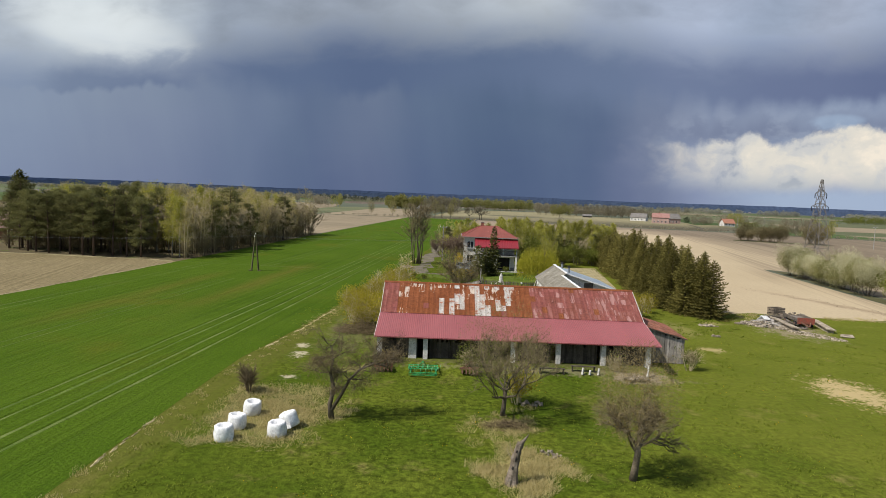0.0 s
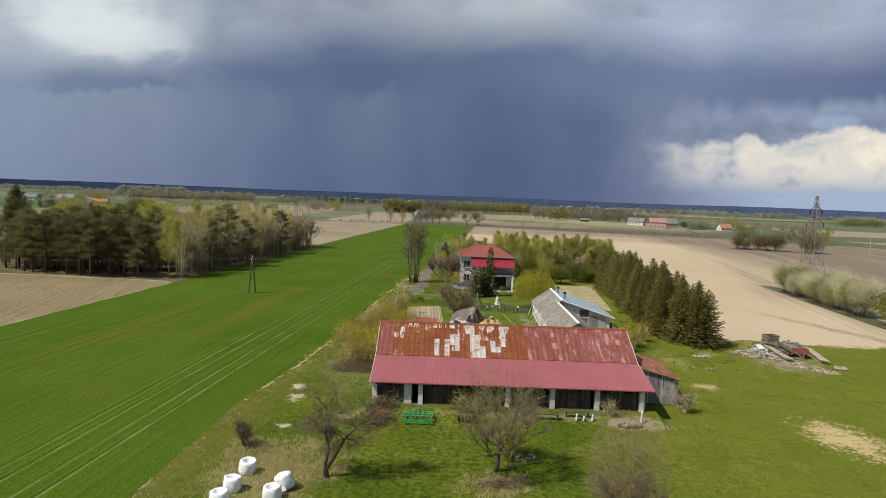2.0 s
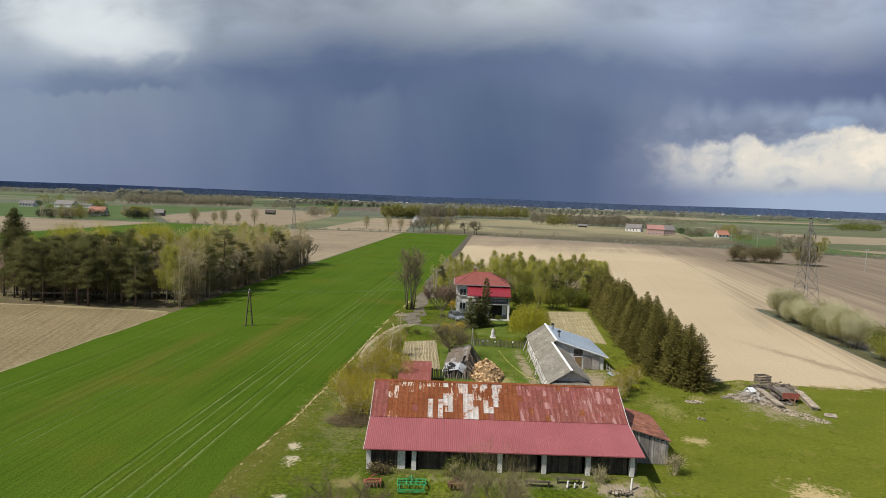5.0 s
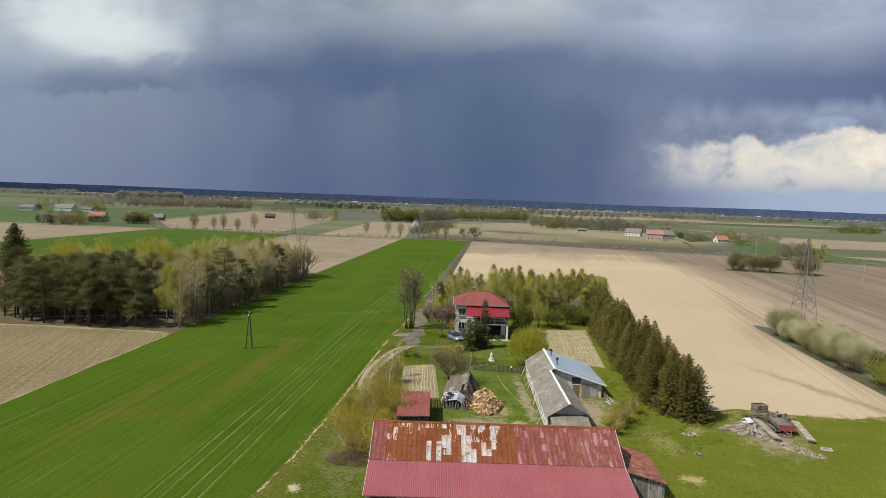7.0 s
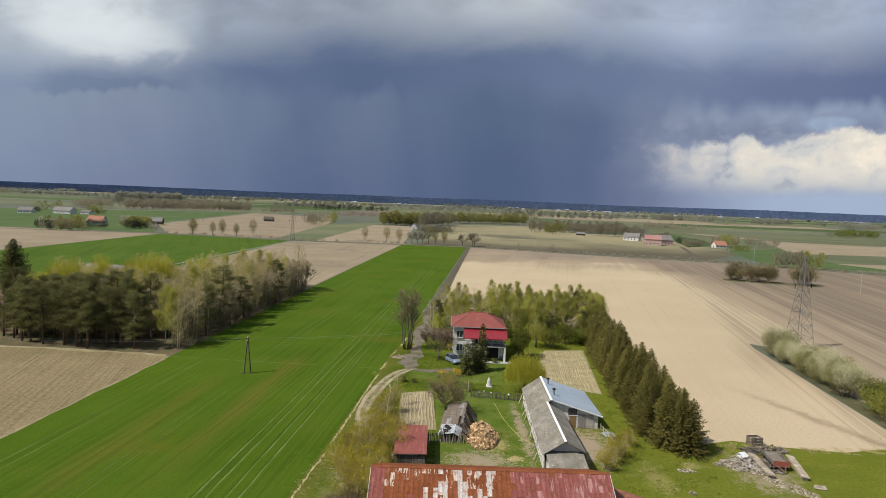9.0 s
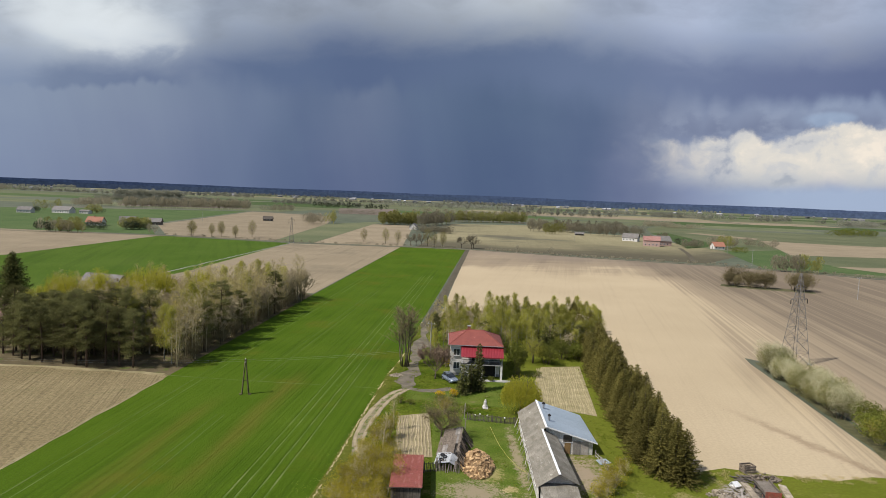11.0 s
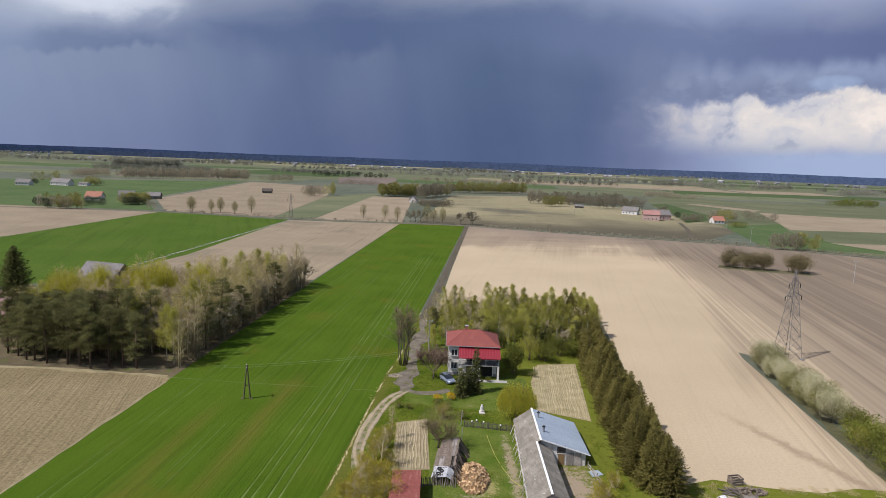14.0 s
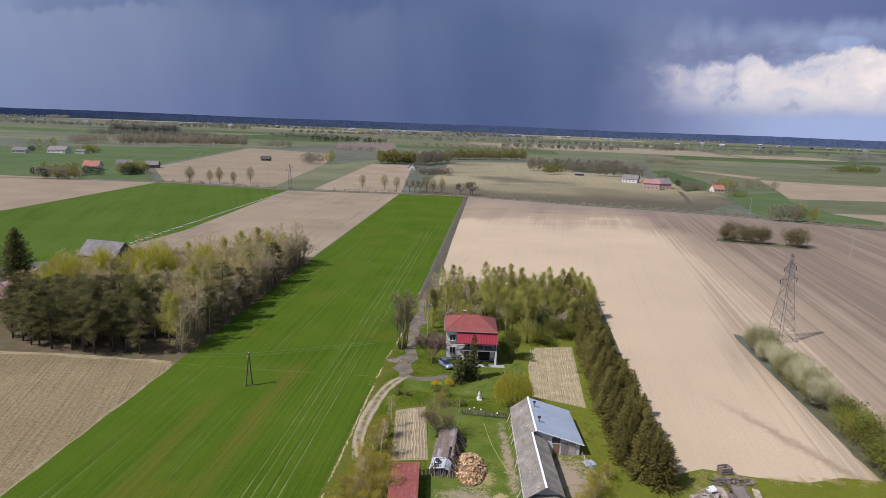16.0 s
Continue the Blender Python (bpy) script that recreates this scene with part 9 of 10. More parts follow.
# single roadside trees
ROADSIDE = []
for s, h, w in ((301, 11.0, 5.6), (302, 9.4, 4.6)):
    wd, cr = oval_tree(s, h, w)
    ROADSIDE.append(tree("roadside_tree", O, "budding roadside tree beside the country road", "tree", wd, cr, M_BARK, M_ROADLEAF, "roadside trees"))
ROADBARE = []
wd, hz, _ = bare_tree(303, 11.0, 6.0, 0.3, 3, 1500, 1, 0.45, 0.10, 0.2)
ROADBARE.append(tree("roadside_tree", O, "tall leafless tree beside the country road", "tree", wd, hz, M_BARK, M_FARTREE, "roadside trees"))
scatter(41, first_of(ROADSIDE, [(-173.9, 448), (-160, 446), (-154, 448), (-142, 442), (-134, 454), (-52.8, 447), (-37, 442), (-28, 437), (-7.5, 436), (-2.9, 438), (3.1, 435), (-172, 440)]), ROADSIDE, size=(0.8, 1.2))
scatter(42, first_of(ROADBARE, [(-19, 436), (-15.2, 434), (15.7, 429), (22.6, 428.5), (24, 430), (-12, 438), (-330, 452)]), ROADBARE, size=(0.95, 1.15))

# stands and rows of trees in the middle distance
stand("tree_row", (-493.8, 982.6), (-433.5, 1068.6), 20.0, 11.6, 4.2, 10, M_FARTREE, True, 700, "long brown row of leafless trees across the plain")
stand("tree_row", (-433.5, 1068.6), (-345.8, 1132.5), 22.0, 12.0, 4.0, 12, M_FARTREE, True, 701, "tall leafless trees at the end of the long row")
stand("tree_row", (-521.7, 898.3), (-523.4, 1003.9), 19.3, 11.1, 4.6, 14, M_FARTREE, True, 702, "leafless trees behind distant farm buildings")
stand("tree_row", (-280.7, 1016.9), (-239.4, 1040.3), 16.3, 10.9, 4.5, 10, M_FARTREE, True, 703, "leafless shrubs and trees between fields")
stand("grove", (-1074.8, 2063.7), (-1046.1, 2234.2), 22.0, 17.0, 14.0, 20, M_FARTREE, False, 704, "round brown trees far out on the plain")
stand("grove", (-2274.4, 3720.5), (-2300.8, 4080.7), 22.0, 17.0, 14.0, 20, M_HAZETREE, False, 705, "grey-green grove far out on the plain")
stand("grove", (-1436.8, 2056.6), (-1407.7, 2075.5), 22.0, 17.0, 14.0, 20, M_FARTREE, False, 706, "brown grove far out on the plain")
stand("farm_trees", (-470.6, 743.2), (-467.3, 784.3), 18.4, 9.2, 9.6, 6, M_FARGREEN, True, 707, "budding trees behind distant farm buildings")
stand("garden_conifers", (-452.7, 703.7), (-446.8, 711.5), 9.2, 6.3, 4.5, 3, M_FARDARK, False, 708, "dark conifers before distant farm buildings")
stand("farm_trees", (-396.5, 717.1), (-388.4, 727.0), 12.9, 11.2, 4.4, 5, M_FARGREEN, False, 709, "olive trees beside a cattle barn")
stand("garden_conifers", (-396.8, 731.1), (-390.8, 738.5), 8.6, 8.6, 4.5, 3, M_FARDARK, False, 710, "dark conifers beside a cattle barn")
stand("garden_conifers", (-289.5, 454.6), (-284.5, 457.8), 8.1, 4.1, 2.2, 2, M_FARDARK, False, 711, "dark conifers in a row beside the country road")
stand("farm_trees", (-284.0, 458.2), (-278.8, 459.2), 14.4, 4.6, 3.4, 2, M_FARGREEN, True, 712, "slim birches beside the country road")
stand("farm_trees", (-275.9, 458.6), (-257.9, 460.7), 13.1, 5.5, 2.8, 4, M_FARGREEN, True, 713, "young birches before a farmhouse")
stand("garden_conifers", (-284.9, 467.4), (-260.5, 463.8), 8.1, 4.4, 4.8, 3, M_FARDARK, False, 714, "dark conifers before a farmhouse")
stand("garden_conifers", (-263.0, 472.0), (-248.0, 471.8), 8.3, 5.5, 3.8, 2, M_FARDARK, False, 715, "dark shrubs under an orange-roofed farmhouse")
stand("farm_trees", (-239.5, 482.2), (-230.6, 503.9), 12.0, 6.5, 2.9, 4, M_FARGREEN, False, 716, "budding trees beside farm buildings")
stand("garden_conifers", (-235.8, 479.7), (-228.1, 494.8), 8.9, 4.6, 4.3, 3, M_FARDARK, False, 717, "dark conifers beside farm buildings")
stand("farm_trees", (-206.4, 451.7), (-199.8, 451.3), 10.2, 4.2, 4.0, 1, M_FARTREE, True, 718, "leafless tree beside the country road")
stand("field_trees", (-139.6, 661.0), (-131.8, 662.9), 16.2, 9.2, 3.0, 6, M_FARTREE, True, 719, "clump of leafless trees on the field boundary")
stand("field_trees", (-144.2, 687.7), (-125.2, 680.7), 19.1, 8.6, 3.4, 6, M_FARTREE, True, 720, "clump of tall leafless trees in a field")
stand("field_trees", (-124.3, 694.7), (-115.9, 710.8), 20.0, 7.3, 5.1, 5, M_FARGREEN, True, 721, "slim tall trees in a field")
stand("birch_wood", (-65.8, 727.8), (-22.8, 738.5), 21.1, 9.0, 2.6, 14, M_FARGREEN, False, 722, "dense stand of light green birches beyond the fields")
stand("mixed_trees", (-21.7, 708.7), (10.5, 803.7), 22.0, 9.3, 4.1, 12, M_FARTREE, True, 723, "leafless trees round a hidden cottage")
stand("mixed_trees", (-10.6, 761.9), (7.6, 776.2), 22.0, 9.5, 5.5, 8, M_FARGREEN, True, 724, "yellow-green trees round a hidden cottage")
stand("mixed_trees", (-18.5, 594.6), (10.9, 592.2), 9.7, 8.1, 2.6, 5, M_FARTREE, False, 725, "low brown thicket round a hidden cottage")
stand("tree_row", (12.5, 873.4), (118.8, 953.1), 18.3, 8.2, 3.4, 10, M_FARTREE, True, 726, "long row of leafless trees behind the stubble field")
stand("birch_row", (80.3, 919.9), (117.1, 938.6), 18.5, 8.3, 7.5, 5, M_FARGREEN, True, 727, "light green trees along the field end")
stand("tree_row", (106.3, 771.0), (126.8, 759.6), 17.5, 9.0, 3.5, 6, M_FARTREE, True, 728, "leafless trees at the stubble field end")
stand("shrub_row", (108.7, 653.6), (130.1, 666.4), 17.0, 7.8, 3.0, 5, M_FARGREEN, True, 729, "green shrubs at the stubble field end")
stand("tree_row", (137.3, 704.7), (175.6, 714.4), 14.9, 7.5, 3.2, 8, M_FARTREE, True, 730, "leafless trees behind the stubble field")
stand("tree_row", (-159.6, 986.1), (-95.9, 1022.9), 11.8, 10.4, 6.3, 6, M_FARTREE, True, 731, "low brown row of trees between dark fields")
stand("road_bush", (52.3, 417.7), (54.4, 418.6), 6.6, 3.7, 3.4, 1, M_FARTREE, True, 732, "leafless bush beside the country road")
stand("road_bush", (72.2, 409.7), (76.4, 411.3), 6.6, 4.3, 3.4, 1, M_FARTREE, True, 733, "leafless bush beside the country road")
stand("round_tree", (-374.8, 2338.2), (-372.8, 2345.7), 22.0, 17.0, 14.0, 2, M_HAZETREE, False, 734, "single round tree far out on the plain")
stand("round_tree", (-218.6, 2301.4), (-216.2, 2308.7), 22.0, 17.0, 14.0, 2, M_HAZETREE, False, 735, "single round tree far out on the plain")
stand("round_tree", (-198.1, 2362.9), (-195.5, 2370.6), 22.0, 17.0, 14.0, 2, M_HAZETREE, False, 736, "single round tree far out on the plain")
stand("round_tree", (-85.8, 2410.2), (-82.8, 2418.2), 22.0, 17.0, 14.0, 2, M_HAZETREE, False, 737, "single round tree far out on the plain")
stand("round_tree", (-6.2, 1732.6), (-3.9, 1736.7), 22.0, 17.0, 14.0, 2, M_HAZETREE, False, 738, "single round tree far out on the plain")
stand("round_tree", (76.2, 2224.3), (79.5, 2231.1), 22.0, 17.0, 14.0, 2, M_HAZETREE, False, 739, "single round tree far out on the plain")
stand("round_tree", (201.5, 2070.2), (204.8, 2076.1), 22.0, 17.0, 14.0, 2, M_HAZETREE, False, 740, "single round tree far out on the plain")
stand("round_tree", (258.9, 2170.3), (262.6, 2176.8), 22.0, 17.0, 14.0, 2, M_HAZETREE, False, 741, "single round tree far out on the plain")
stand("tree_row", (141.1, 724.7), (232.5, 720.5), 15.7, 7.6, 3.3, 8, M_FARTREE, True, 742, "leafless trees behind a farmstead")
stand("tree_row", (317.3, 989.9), (363.4, 999.2), 14.4, 11.4, 6.6, 8, M_FARTREE, False, 743, "low grey trees beyond the fields")
stand("shrub_row", (351.6, 966.1), (401.8, 978.4), 10.6, 11.3, 6.5, 8, M_FARTREE, False, 744, "low olive scrub between fields")
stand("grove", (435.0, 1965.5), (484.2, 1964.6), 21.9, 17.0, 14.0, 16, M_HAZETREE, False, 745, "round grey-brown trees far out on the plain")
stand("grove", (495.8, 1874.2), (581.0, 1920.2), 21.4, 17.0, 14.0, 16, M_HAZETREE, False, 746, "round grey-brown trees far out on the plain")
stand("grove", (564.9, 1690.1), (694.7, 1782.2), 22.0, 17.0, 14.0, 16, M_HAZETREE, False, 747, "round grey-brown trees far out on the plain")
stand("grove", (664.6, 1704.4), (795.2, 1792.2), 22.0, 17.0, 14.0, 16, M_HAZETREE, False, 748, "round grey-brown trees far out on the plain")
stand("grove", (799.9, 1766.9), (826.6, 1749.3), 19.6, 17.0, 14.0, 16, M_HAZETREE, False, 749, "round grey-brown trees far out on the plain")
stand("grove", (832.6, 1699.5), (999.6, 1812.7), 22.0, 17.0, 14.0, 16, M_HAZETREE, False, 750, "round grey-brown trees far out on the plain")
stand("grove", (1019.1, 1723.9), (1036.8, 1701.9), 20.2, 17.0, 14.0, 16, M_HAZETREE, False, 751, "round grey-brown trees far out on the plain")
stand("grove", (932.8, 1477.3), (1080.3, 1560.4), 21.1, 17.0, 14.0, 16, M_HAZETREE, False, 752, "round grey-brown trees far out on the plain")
stand("farm_trees", (204, 530), (222, 536), 8.5, 7.3, 3.5, 6, M_FARTREE, False, 753, "orchard trees beside a red-roofed cottage")
stand("farm_trees", (240, 536), (254, 540), 15.0, 7.3, 4.0, 6, M_FARGREEN, True, 754, "tall budding trees behind a cottage")
stand("farm_trees", (204, 586), (214, 590), 13, 6.0, 3.2, 3, M_FARTREE, True, 761, "leafless trees before a brick farm building")
stand("garden_conifers", (213, 566), (216, 570), 9.5, 5.0, 3.0, 2, M_FARDARK, False, 762, "dark conifers beside a brick farm building")
stand("farm_trees", (282.9, 585.0), (296.2, 552.0), 11.5, 9.2, 4.6, 6, M_FARTREE, True, 755, "leafless farm trees beyond the green field")
stand("blossom_bush", (227.7, 489.8), (240.1, 491.5), 5.9, 7.9, 3.4, 2, M_SHRUB, False, 756, "blossoming bushes beside a cottage")
stand("grove", (190.4, 355.1), (205.5, 353.3), 13.8, 4.4, 2.2, 5, M_FARTREE, True, 757, "slim leafless grove at the field corner")
stand("grove", (205.9, 355.3), (216.1, 352.9), 13.7, 4.5, 2.2, 4, M_FARGREEN, True, 758, "light green young trees at the field corner")
stand("shrub_row", (562.5, 907.1), (640.1, 925.0), 15.1, 15.8, 7.8, 8, M_SHRUB, False, 759, "olive bushes between far fields")
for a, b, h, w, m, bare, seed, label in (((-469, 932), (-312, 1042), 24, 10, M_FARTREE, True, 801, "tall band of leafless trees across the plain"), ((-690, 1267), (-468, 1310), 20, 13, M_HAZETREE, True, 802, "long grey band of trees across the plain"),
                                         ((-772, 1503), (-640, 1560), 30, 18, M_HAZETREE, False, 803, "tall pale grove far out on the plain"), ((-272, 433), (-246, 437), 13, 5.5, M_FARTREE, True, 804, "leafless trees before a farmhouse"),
                                         ((-268, 435), (-255, 437), 9, 5.0, M_FARDARK, False, 805, "dark conifers before a farmhouse"), ((-262, 436), (-243, 438), 14, 5.0, M_FARGREEN, True, 806, "budding trees before a farmhouse"),
                                         ((101, 703), (213, 742), 19, 8.5, M_FARTREE, True, 807, "row of leafless trees behind the stubble field"), ((160, 668), (208, 648), 17, 7.5, M_FARTREE, True, 808, "leafless trees behind the farm buildings"),
                                         ((15, 868), (128, 928), 22, 9, M_FARGREEN, True, 809, "row of budding trees along the field end"), ((232, 545), (262, 552), 15, 7, M_FARTREE, True, 810, "leafless trees behind a red-roofed cottage")):
    stand("tree_row", a, b, h, w, 4.0, 6, m, bare, seed, label)
tree_line("road_scrub", [(30, 423.5), (98, 399), (172, 379), (236, 337), (330, 294)], 3.4, 1.2, 2.4, M_FARTREE, 771, "low brown scrub along the country road", 1.2, 0.5, 30)
tree_line("road_scrub", [(-190, 444), (-96, 427), (-30, 426), (16, 426)], 4.0, 1.3, 2.6, M_FARTREE, 772, "low brown scrub along the country road", 1.2, 0.45, 26)
rows = random.Random(12)
for i in range(24):
    y = 1300 + 2500 * (i / 24) ** 1.1
    x = rows.uniform(-0.8, 0.8) * y
    ln = rows.uniform(0.06, 0.26) * y
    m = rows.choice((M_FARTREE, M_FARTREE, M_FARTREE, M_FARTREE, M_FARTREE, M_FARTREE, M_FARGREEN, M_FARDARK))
    # farther rows take the leaves with haze in their colour
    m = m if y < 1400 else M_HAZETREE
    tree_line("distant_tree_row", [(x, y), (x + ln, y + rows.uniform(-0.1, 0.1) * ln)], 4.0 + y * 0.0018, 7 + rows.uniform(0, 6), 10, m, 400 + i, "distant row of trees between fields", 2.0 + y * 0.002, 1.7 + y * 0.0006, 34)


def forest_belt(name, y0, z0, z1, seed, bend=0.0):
    """The edge of the forest on the skyline, its haze and storm shade painted as dark blue."""
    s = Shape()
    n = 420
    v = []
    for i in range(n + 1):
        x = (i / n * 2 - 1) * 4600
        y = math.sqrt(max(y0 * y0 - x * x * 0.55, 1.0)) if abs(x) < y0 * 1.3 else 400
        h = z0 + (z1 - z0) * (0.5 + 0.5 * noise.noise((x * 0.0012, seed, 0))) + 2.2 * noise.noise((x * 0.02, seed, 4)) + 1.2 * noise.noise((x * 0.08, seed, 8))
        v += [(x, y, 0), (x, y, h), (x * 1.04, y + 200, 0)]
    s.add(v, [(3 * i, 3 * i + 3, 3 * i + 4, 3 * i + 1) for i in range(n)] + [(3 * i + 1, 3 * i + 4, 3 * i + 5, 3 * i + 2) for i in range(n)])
    return tagged(part(name, s, M_WOODLAND), "forest along the horizon, coloured dark blue for haze and storm shade", "forest", kind="structure")


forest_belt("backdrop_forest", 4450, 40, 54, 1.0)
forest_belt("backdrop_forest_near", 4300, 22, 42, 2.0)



def cottage(name, at, w, d, h, rise, wall, roof, label, chimneys=1, group=""):
    """A small gabled house: walls, two roof slopes, gable ends, windows, door, chimney."""
    c = thing(name, at, label, "house", group)
    s = Shape().box(0, 0, 0, 0.3, d, h).box(w - 0.3, 0, 0, w, d, h).box(0.3, 0, 0, w - 0.3, 0.3, h).box(0.3, d - 0.3, 0, w - 0.3, d, h)
    part("wall", s, wall, c)
    for x0, x1 in ((0, 0.3), (w - 0.3, w)):
        part("gable", Shape().add([(x, y, z) for x in (x0, x1) for y, z in ((0, h), (d, h), (d / 2, h + rise - 0.1))], [(0, 1, 2), (5, 4, 3), (0, 3, 4, 1), (1, 4, 5, 2), (2, 5, 3, 0)]), wall, c)
    o = 0.5
    k = rise / (d / 2)
    part("roof", Shape().slab([(-o, -o, h - k * o), (w + o, -o, h - k * o), (w + o, d / 2, h + rise), (-o, d / 2, h + rise)], 0.12), roof, c)
    part("roof", Shape().slab([(-o, d / 2, h + rise), (w + o, d / 2, h + rise), (w + o, d + o, h - k * o), (-o, d + o, h - k * o)], 0.12), roof, c)
    for i in range(max(int(w / 3), 1)):
        x = 1.5 + i * 3.0
        if x < w - 0.8:
            wn = part("window", Shape().box(x - 0.5, -0.04, 0.9, x + 0.5, -0.005, 2.1), M_GLASS, c)
            part("window_frame", Shape().box(x - 0.58, -0.06, 0.82, x - 0.5, -0.002, 2.18).box(x + 0.5, -0.06, 0.82, x + 0.58, -0.002, 2.18).box(x - 0.5, -0.06, 2.1, x + 0.5, -0.002, 2.18), M_WHITEPAINT, wn)
    part("door", Shape().box(-0.05, d * 0.4, 0.05, -0.005, d * 0.4 + 1.0, 2.1), M_BOARD, c)
    for i in range(chimneys):
        part("chimney", Shape().box(w * 0.4 + i * 2, d / 2 - 0.3, h + rise * 0.7, w * 0.4 + 0.6 + i * 2, d / 2 + 0.3, h + rise + 0.8), M_BRICK, c)
    return c


M_ORANGE = surf("orange_roof_tiles", (0.300, 0.140, 0.090), (0.260, 0.118, 0.078), 0.5, 5.0, 0.8, bump=0.2, spread=0.08, spec=0.2)
M_PINKWALL = surf("pink_brick_wall", (0.440, 0.300, 0.255), (0.395, 0.262, 0.222), 0.6, 8.0, 0.9, bump=0.2, spread=0.05, spec=0.2)
M_DULLRED = surf("dull_red_roof", (0.330, 0.185, 0.160), (0.280, 0.140, 0.115), 0.5, 5.0, 0.8, bump=0.2, spread=0.06, spec=0.2)
M_GREYROOF = surf("grey_sheet_roof", (0.118, 0.108, 0.098), (0.165, 0.152, 0.138), 0.5, 5.0, 0.75, bump=0.2, spread=0.1, spec=0.3)
M_PINKROOF = surf("faded_pink_sheet_roof", (0.500, 0.300, 0.280), (0.430, 0.250, 0.240), 0.5, 5.0, 0.6, bump=0.15, spread=0.06, spec=0.3)
# farm behind the wood
cottage("barn_house", pose(-110.3, 194.6, 0, 0, 0, -14), 13, 9, 2.6, 3.8, M_BOARD, M_GREYROOF, "large old barn with a grey roof behind the wood", 0)
cottage("farmhouse", pose(-101, 141.5, 0, 0, 0, 60), 8, 7, 3.0, 2.6, M_BRICK, M_PINKROOF, "small brick farmhouse with a faded pink roof", 1)
cottage("outbuilding", pose(-109, 160, 0, 0, 0, 50), 7, 5.5, 2.6, 1.8, M_BOARD, M_PINKROOF, "dark outbuilding with a faded pink roof", 0)
# farms beyond the road
cottage("farmhouse", pose(-286, 512, 0, 0, 0, 4), 12, 9, 3.2, 4.0, M_WHITE, M_ORANGE, "white farmhouse with a bright orange roof", 1)
cottage("farm_building", pose(-268, 530, 0, 0, 0, 20), 12, 9, 3.5, 4.0, M_WHITE, M_GREYROOF, "white farm building with a grey roof", 0)
cottage("farm_building", pose(-254, 550, 0, 0, 0, 10), 11, 8, 3.0, 3.0, M_BOARD, M_GREYROOF, "weathered grey farm building beside the fields", 0)
cottage("farm_building", pose(-450, 673, 0, 0, 0, 6), 14, 9, 3.4, 3.2, M_WHITE, M_GREYROOF, "white farm building with a wide grey roof", 0)
cottage("farm_building", pose(-428, 698, 0, 0, 0, -8), 21, 10, 3.6, 3.8, M_WHITE, M_GREYROOF, "long white cattle barn with a grey roof", 0)
cottage("farm_building", pose(-402, 705, 0, 0, 0, -8), 11, 7, 2.8, 1.5, M_WHITE, M_GREYROOF, "low white shed beside a cattle barn", 0)
cottage("farm_building", pose(171, 592, 0, 0, 0, -30), 14, 9, 3.6, 3.5, M_WHITE, M_GREYROOF, "white farm building with a grey roof on the plain", 0)
cottage("farmhouse", pose(171.0, 528, 0, 0, 0, -14), 13, 9, 5.2, 3.2, M_PINKWALL, M_DULLRED, "two-storey pink farmhouse with a red roof", 1)
cottage("farm_building", pose(184.5, 538, 0, 0, 0, 6), 14, 10, 4.4, 4.0, M_PINKWALL, M_GREYROOF, "brick farm building with a grey roof", 0)
cottage("farmhouse", pose(227.5, 521, 0, 0, 0, 4), 9.0, 8, 2.8, 3.2, M_WHITE, M_ORANGE, "white cottage with a red roof", 1)
cottage("cottage", pose(-24, 640, 0, 0, 0, 80), 9, 7, 3.0, 3.5, M_WHITE, M_GREYROOF, "small white cottage among leafless trees", 0)
cottage("hay_shed", pose(-196, 700, 0, 0, 0, 5), 10, 6, 2.6, 2.6, M_BOARD, M_BOARD, "old brown hay shed alone in a field", 0)
cottage("hay_shed", pose(140, 655, 0, 0, 0, -10), 9, 5, 2.0, 1.4, M_BOARD, M_GREYROOF, "low grey shed at the stubble field's end", 0)
tree_line("farm_trees", [(-128, 168), (-118, 160), (-112, 150), (-108, 138)], 3.0, 7, 5, M_BUD, 60, "garden trees round the farm behind the wood", 3, 0.4, 160)


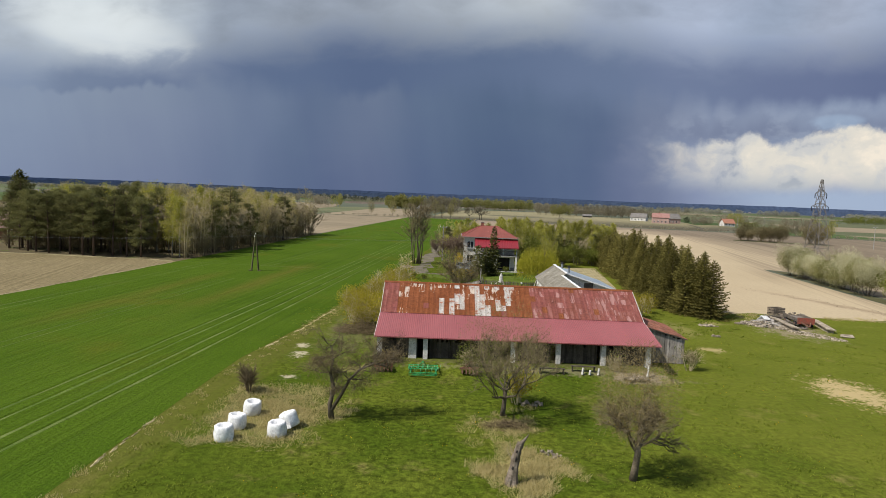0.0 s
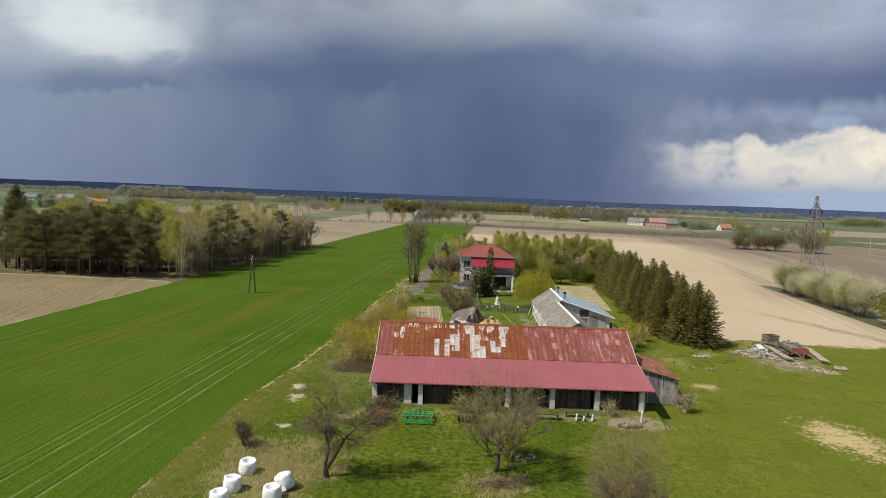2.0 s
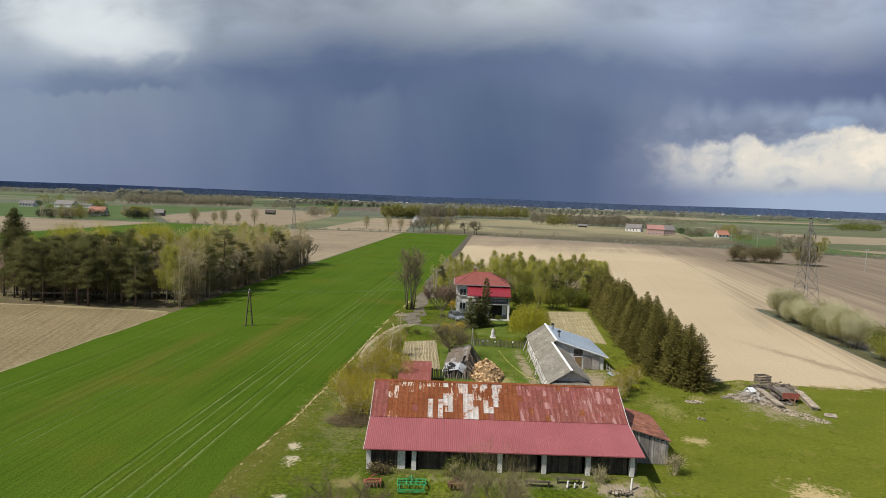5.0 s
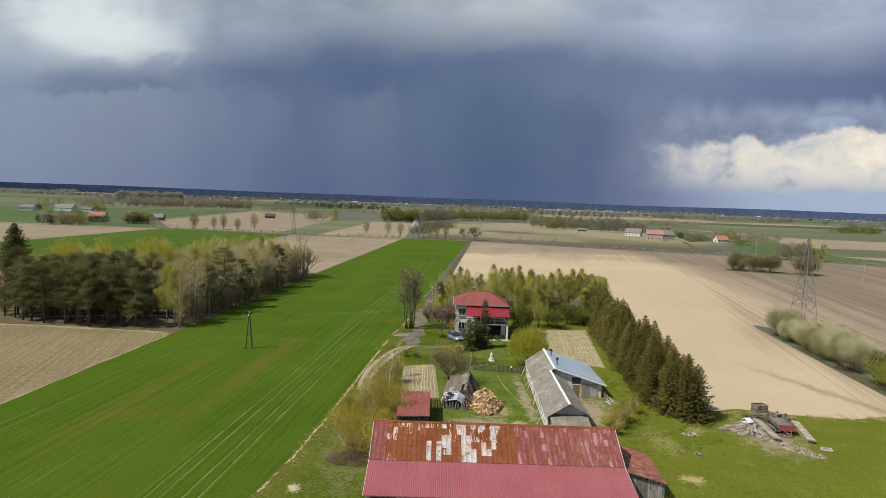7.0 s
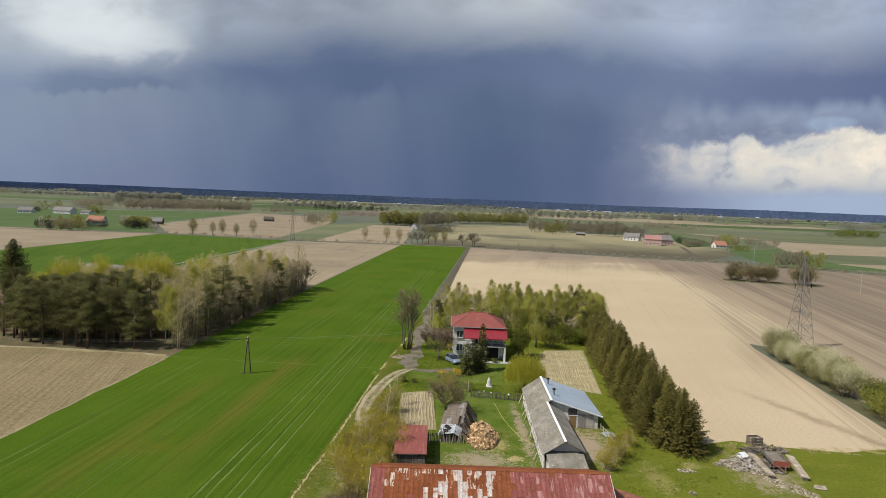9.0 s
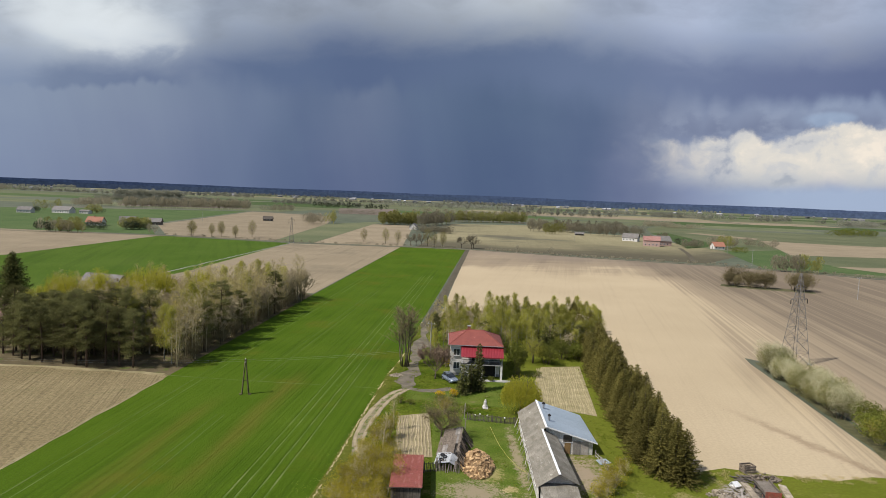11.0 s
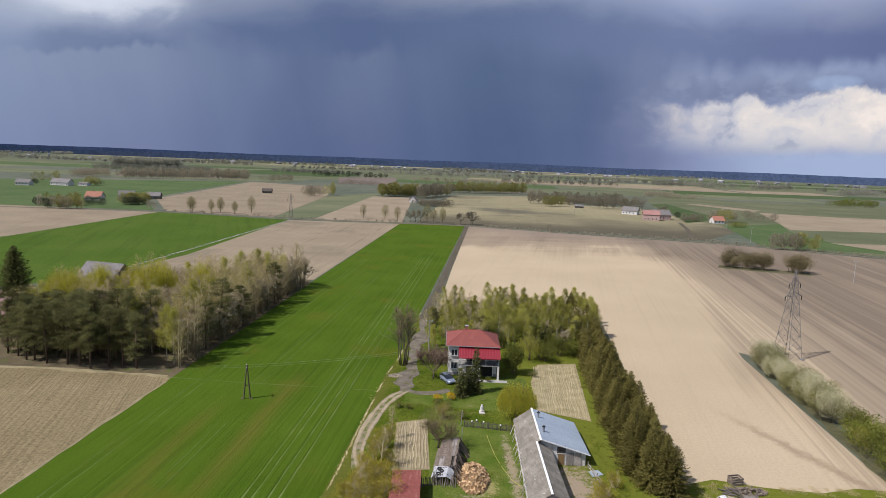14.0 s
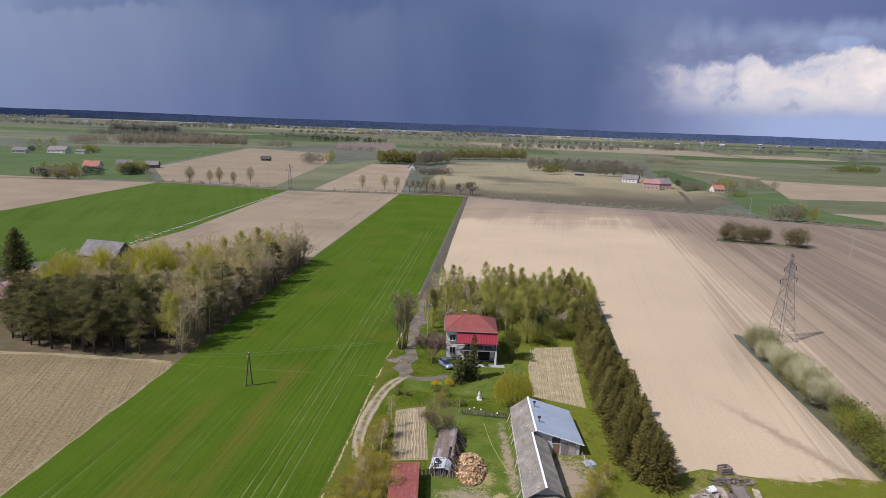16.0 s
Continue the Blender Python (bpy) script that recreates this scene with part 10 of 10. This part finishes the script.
def village(name, x0, x1, y0, y1, n, seed):
    rnd = random.Random(seed)
    s = Shape()
    for i in range(n):
        x, y = rnd.uniform(x0, x1), rnd.uniform(y0, y1)
        w, d, h = rnd.uniform(9, 24), rnd.uniform(8, 12), rnd.uniform(4, 7)
        m = pose(x, y, 0, 0, 0, rnd.uniform(-40, 40))
        s.box(0, 0, 0, w, d, h, m)
        s.add([tuple(m @ Vector(p)) for p in ((-0.5, -0.5, h), (w + 0.5, -0.5, h), (w + 0.5, d + 0.5, h), (-0.5, d + 0.5, h), (0, d / 2, h + 3.5), (w, d / 2, h + 3.5))], [(0, 1, 5, 4), (2, 3, 4, 5), (0, 4, 3), (1, 2, 5)])
    return tagged(part(name, s, M_VILLAGE), "white and grey houses of a distant village", "village", kind="stuff")


M_VILLAGE = surf("village_walls", (0.270, 0.270, 0.280), (0.160, 0.155, 0.155), 0.02, 1.0, 0.9, bump=0, spread=0, isle=0.45, spec=0.2)
village("distant_village", -900, -100, 2900, 3500, 26, 1)
village("distant_village", -100, 900, 3000, 3600, 26, 2)
village("distant_village", 900, 2100, 2500, 3300, 22, 3)
village("distant_village", -2000, -900, 2600, 3300, 14, 4)


def utility_pole(at, h, label):
    p = thing("utility_pole", at, label, "utility pole", "utility poles")
    part("pole", Shape().tube([(0, 0, 0), (0, 0, h)], [0.13, 0.08], 8), M_CONCRETE, p)
    part("cross_arm", Shape().beam((-0.8, 0, h - 0.4), (0.8, 0, h - 0.4), 0.1), M_STEEL, p)
    for x in (-0.7, 0.0, 0.7):
        part("insulator", Shape().tube([(x, 0, h - 0.35), (x, 0, h - 0.1)], [0.06, 0.04], 6), M_WHITEPAINT, p)


for x, y, h in ((169.4, 251.4, 9), (190.4, 381.5, 10), (-240, 640, 9), (120, 560, 9), (-330, 452, 8), (215, 470, 9), (0.6, 135.6, 7.5)):
    utility_pole(pose(x, y, 0), h, "slim grey utility pole beside the fields")
lattice_pylon(pose(-98, 421.5, 0, 0, 0, 10), 17, 2.6, "slim steel lattice pylon beside the country road", ((13.2, 2.2), (15.4, 1.8)), 0.10, 8)


def slab_row():
    """Concrete slabs laid in a broken line along the far wheat's edge."""
    t = thing("slab_path", pose(0, 0, 0), "broken line of pale concrete slabs along the wheat", "slab path", kind="structure")
    me = Shape().box(-0.65, -0.6, 0.03, 0.65, 0.6, 0.16).mesh("slab", M_CONCRETE)
    a, b = Vector((-110.5, 205, 0)), Vector((-97.4, 412, 0))
    for i in range(60):
        p = a.lerp(b, i / 59)
        part("slab", me, None, t, at=pose(p.x + random.uniform(-0.1, 0.1), p.y, 0, 0, 0, -3.6))


slab_row()
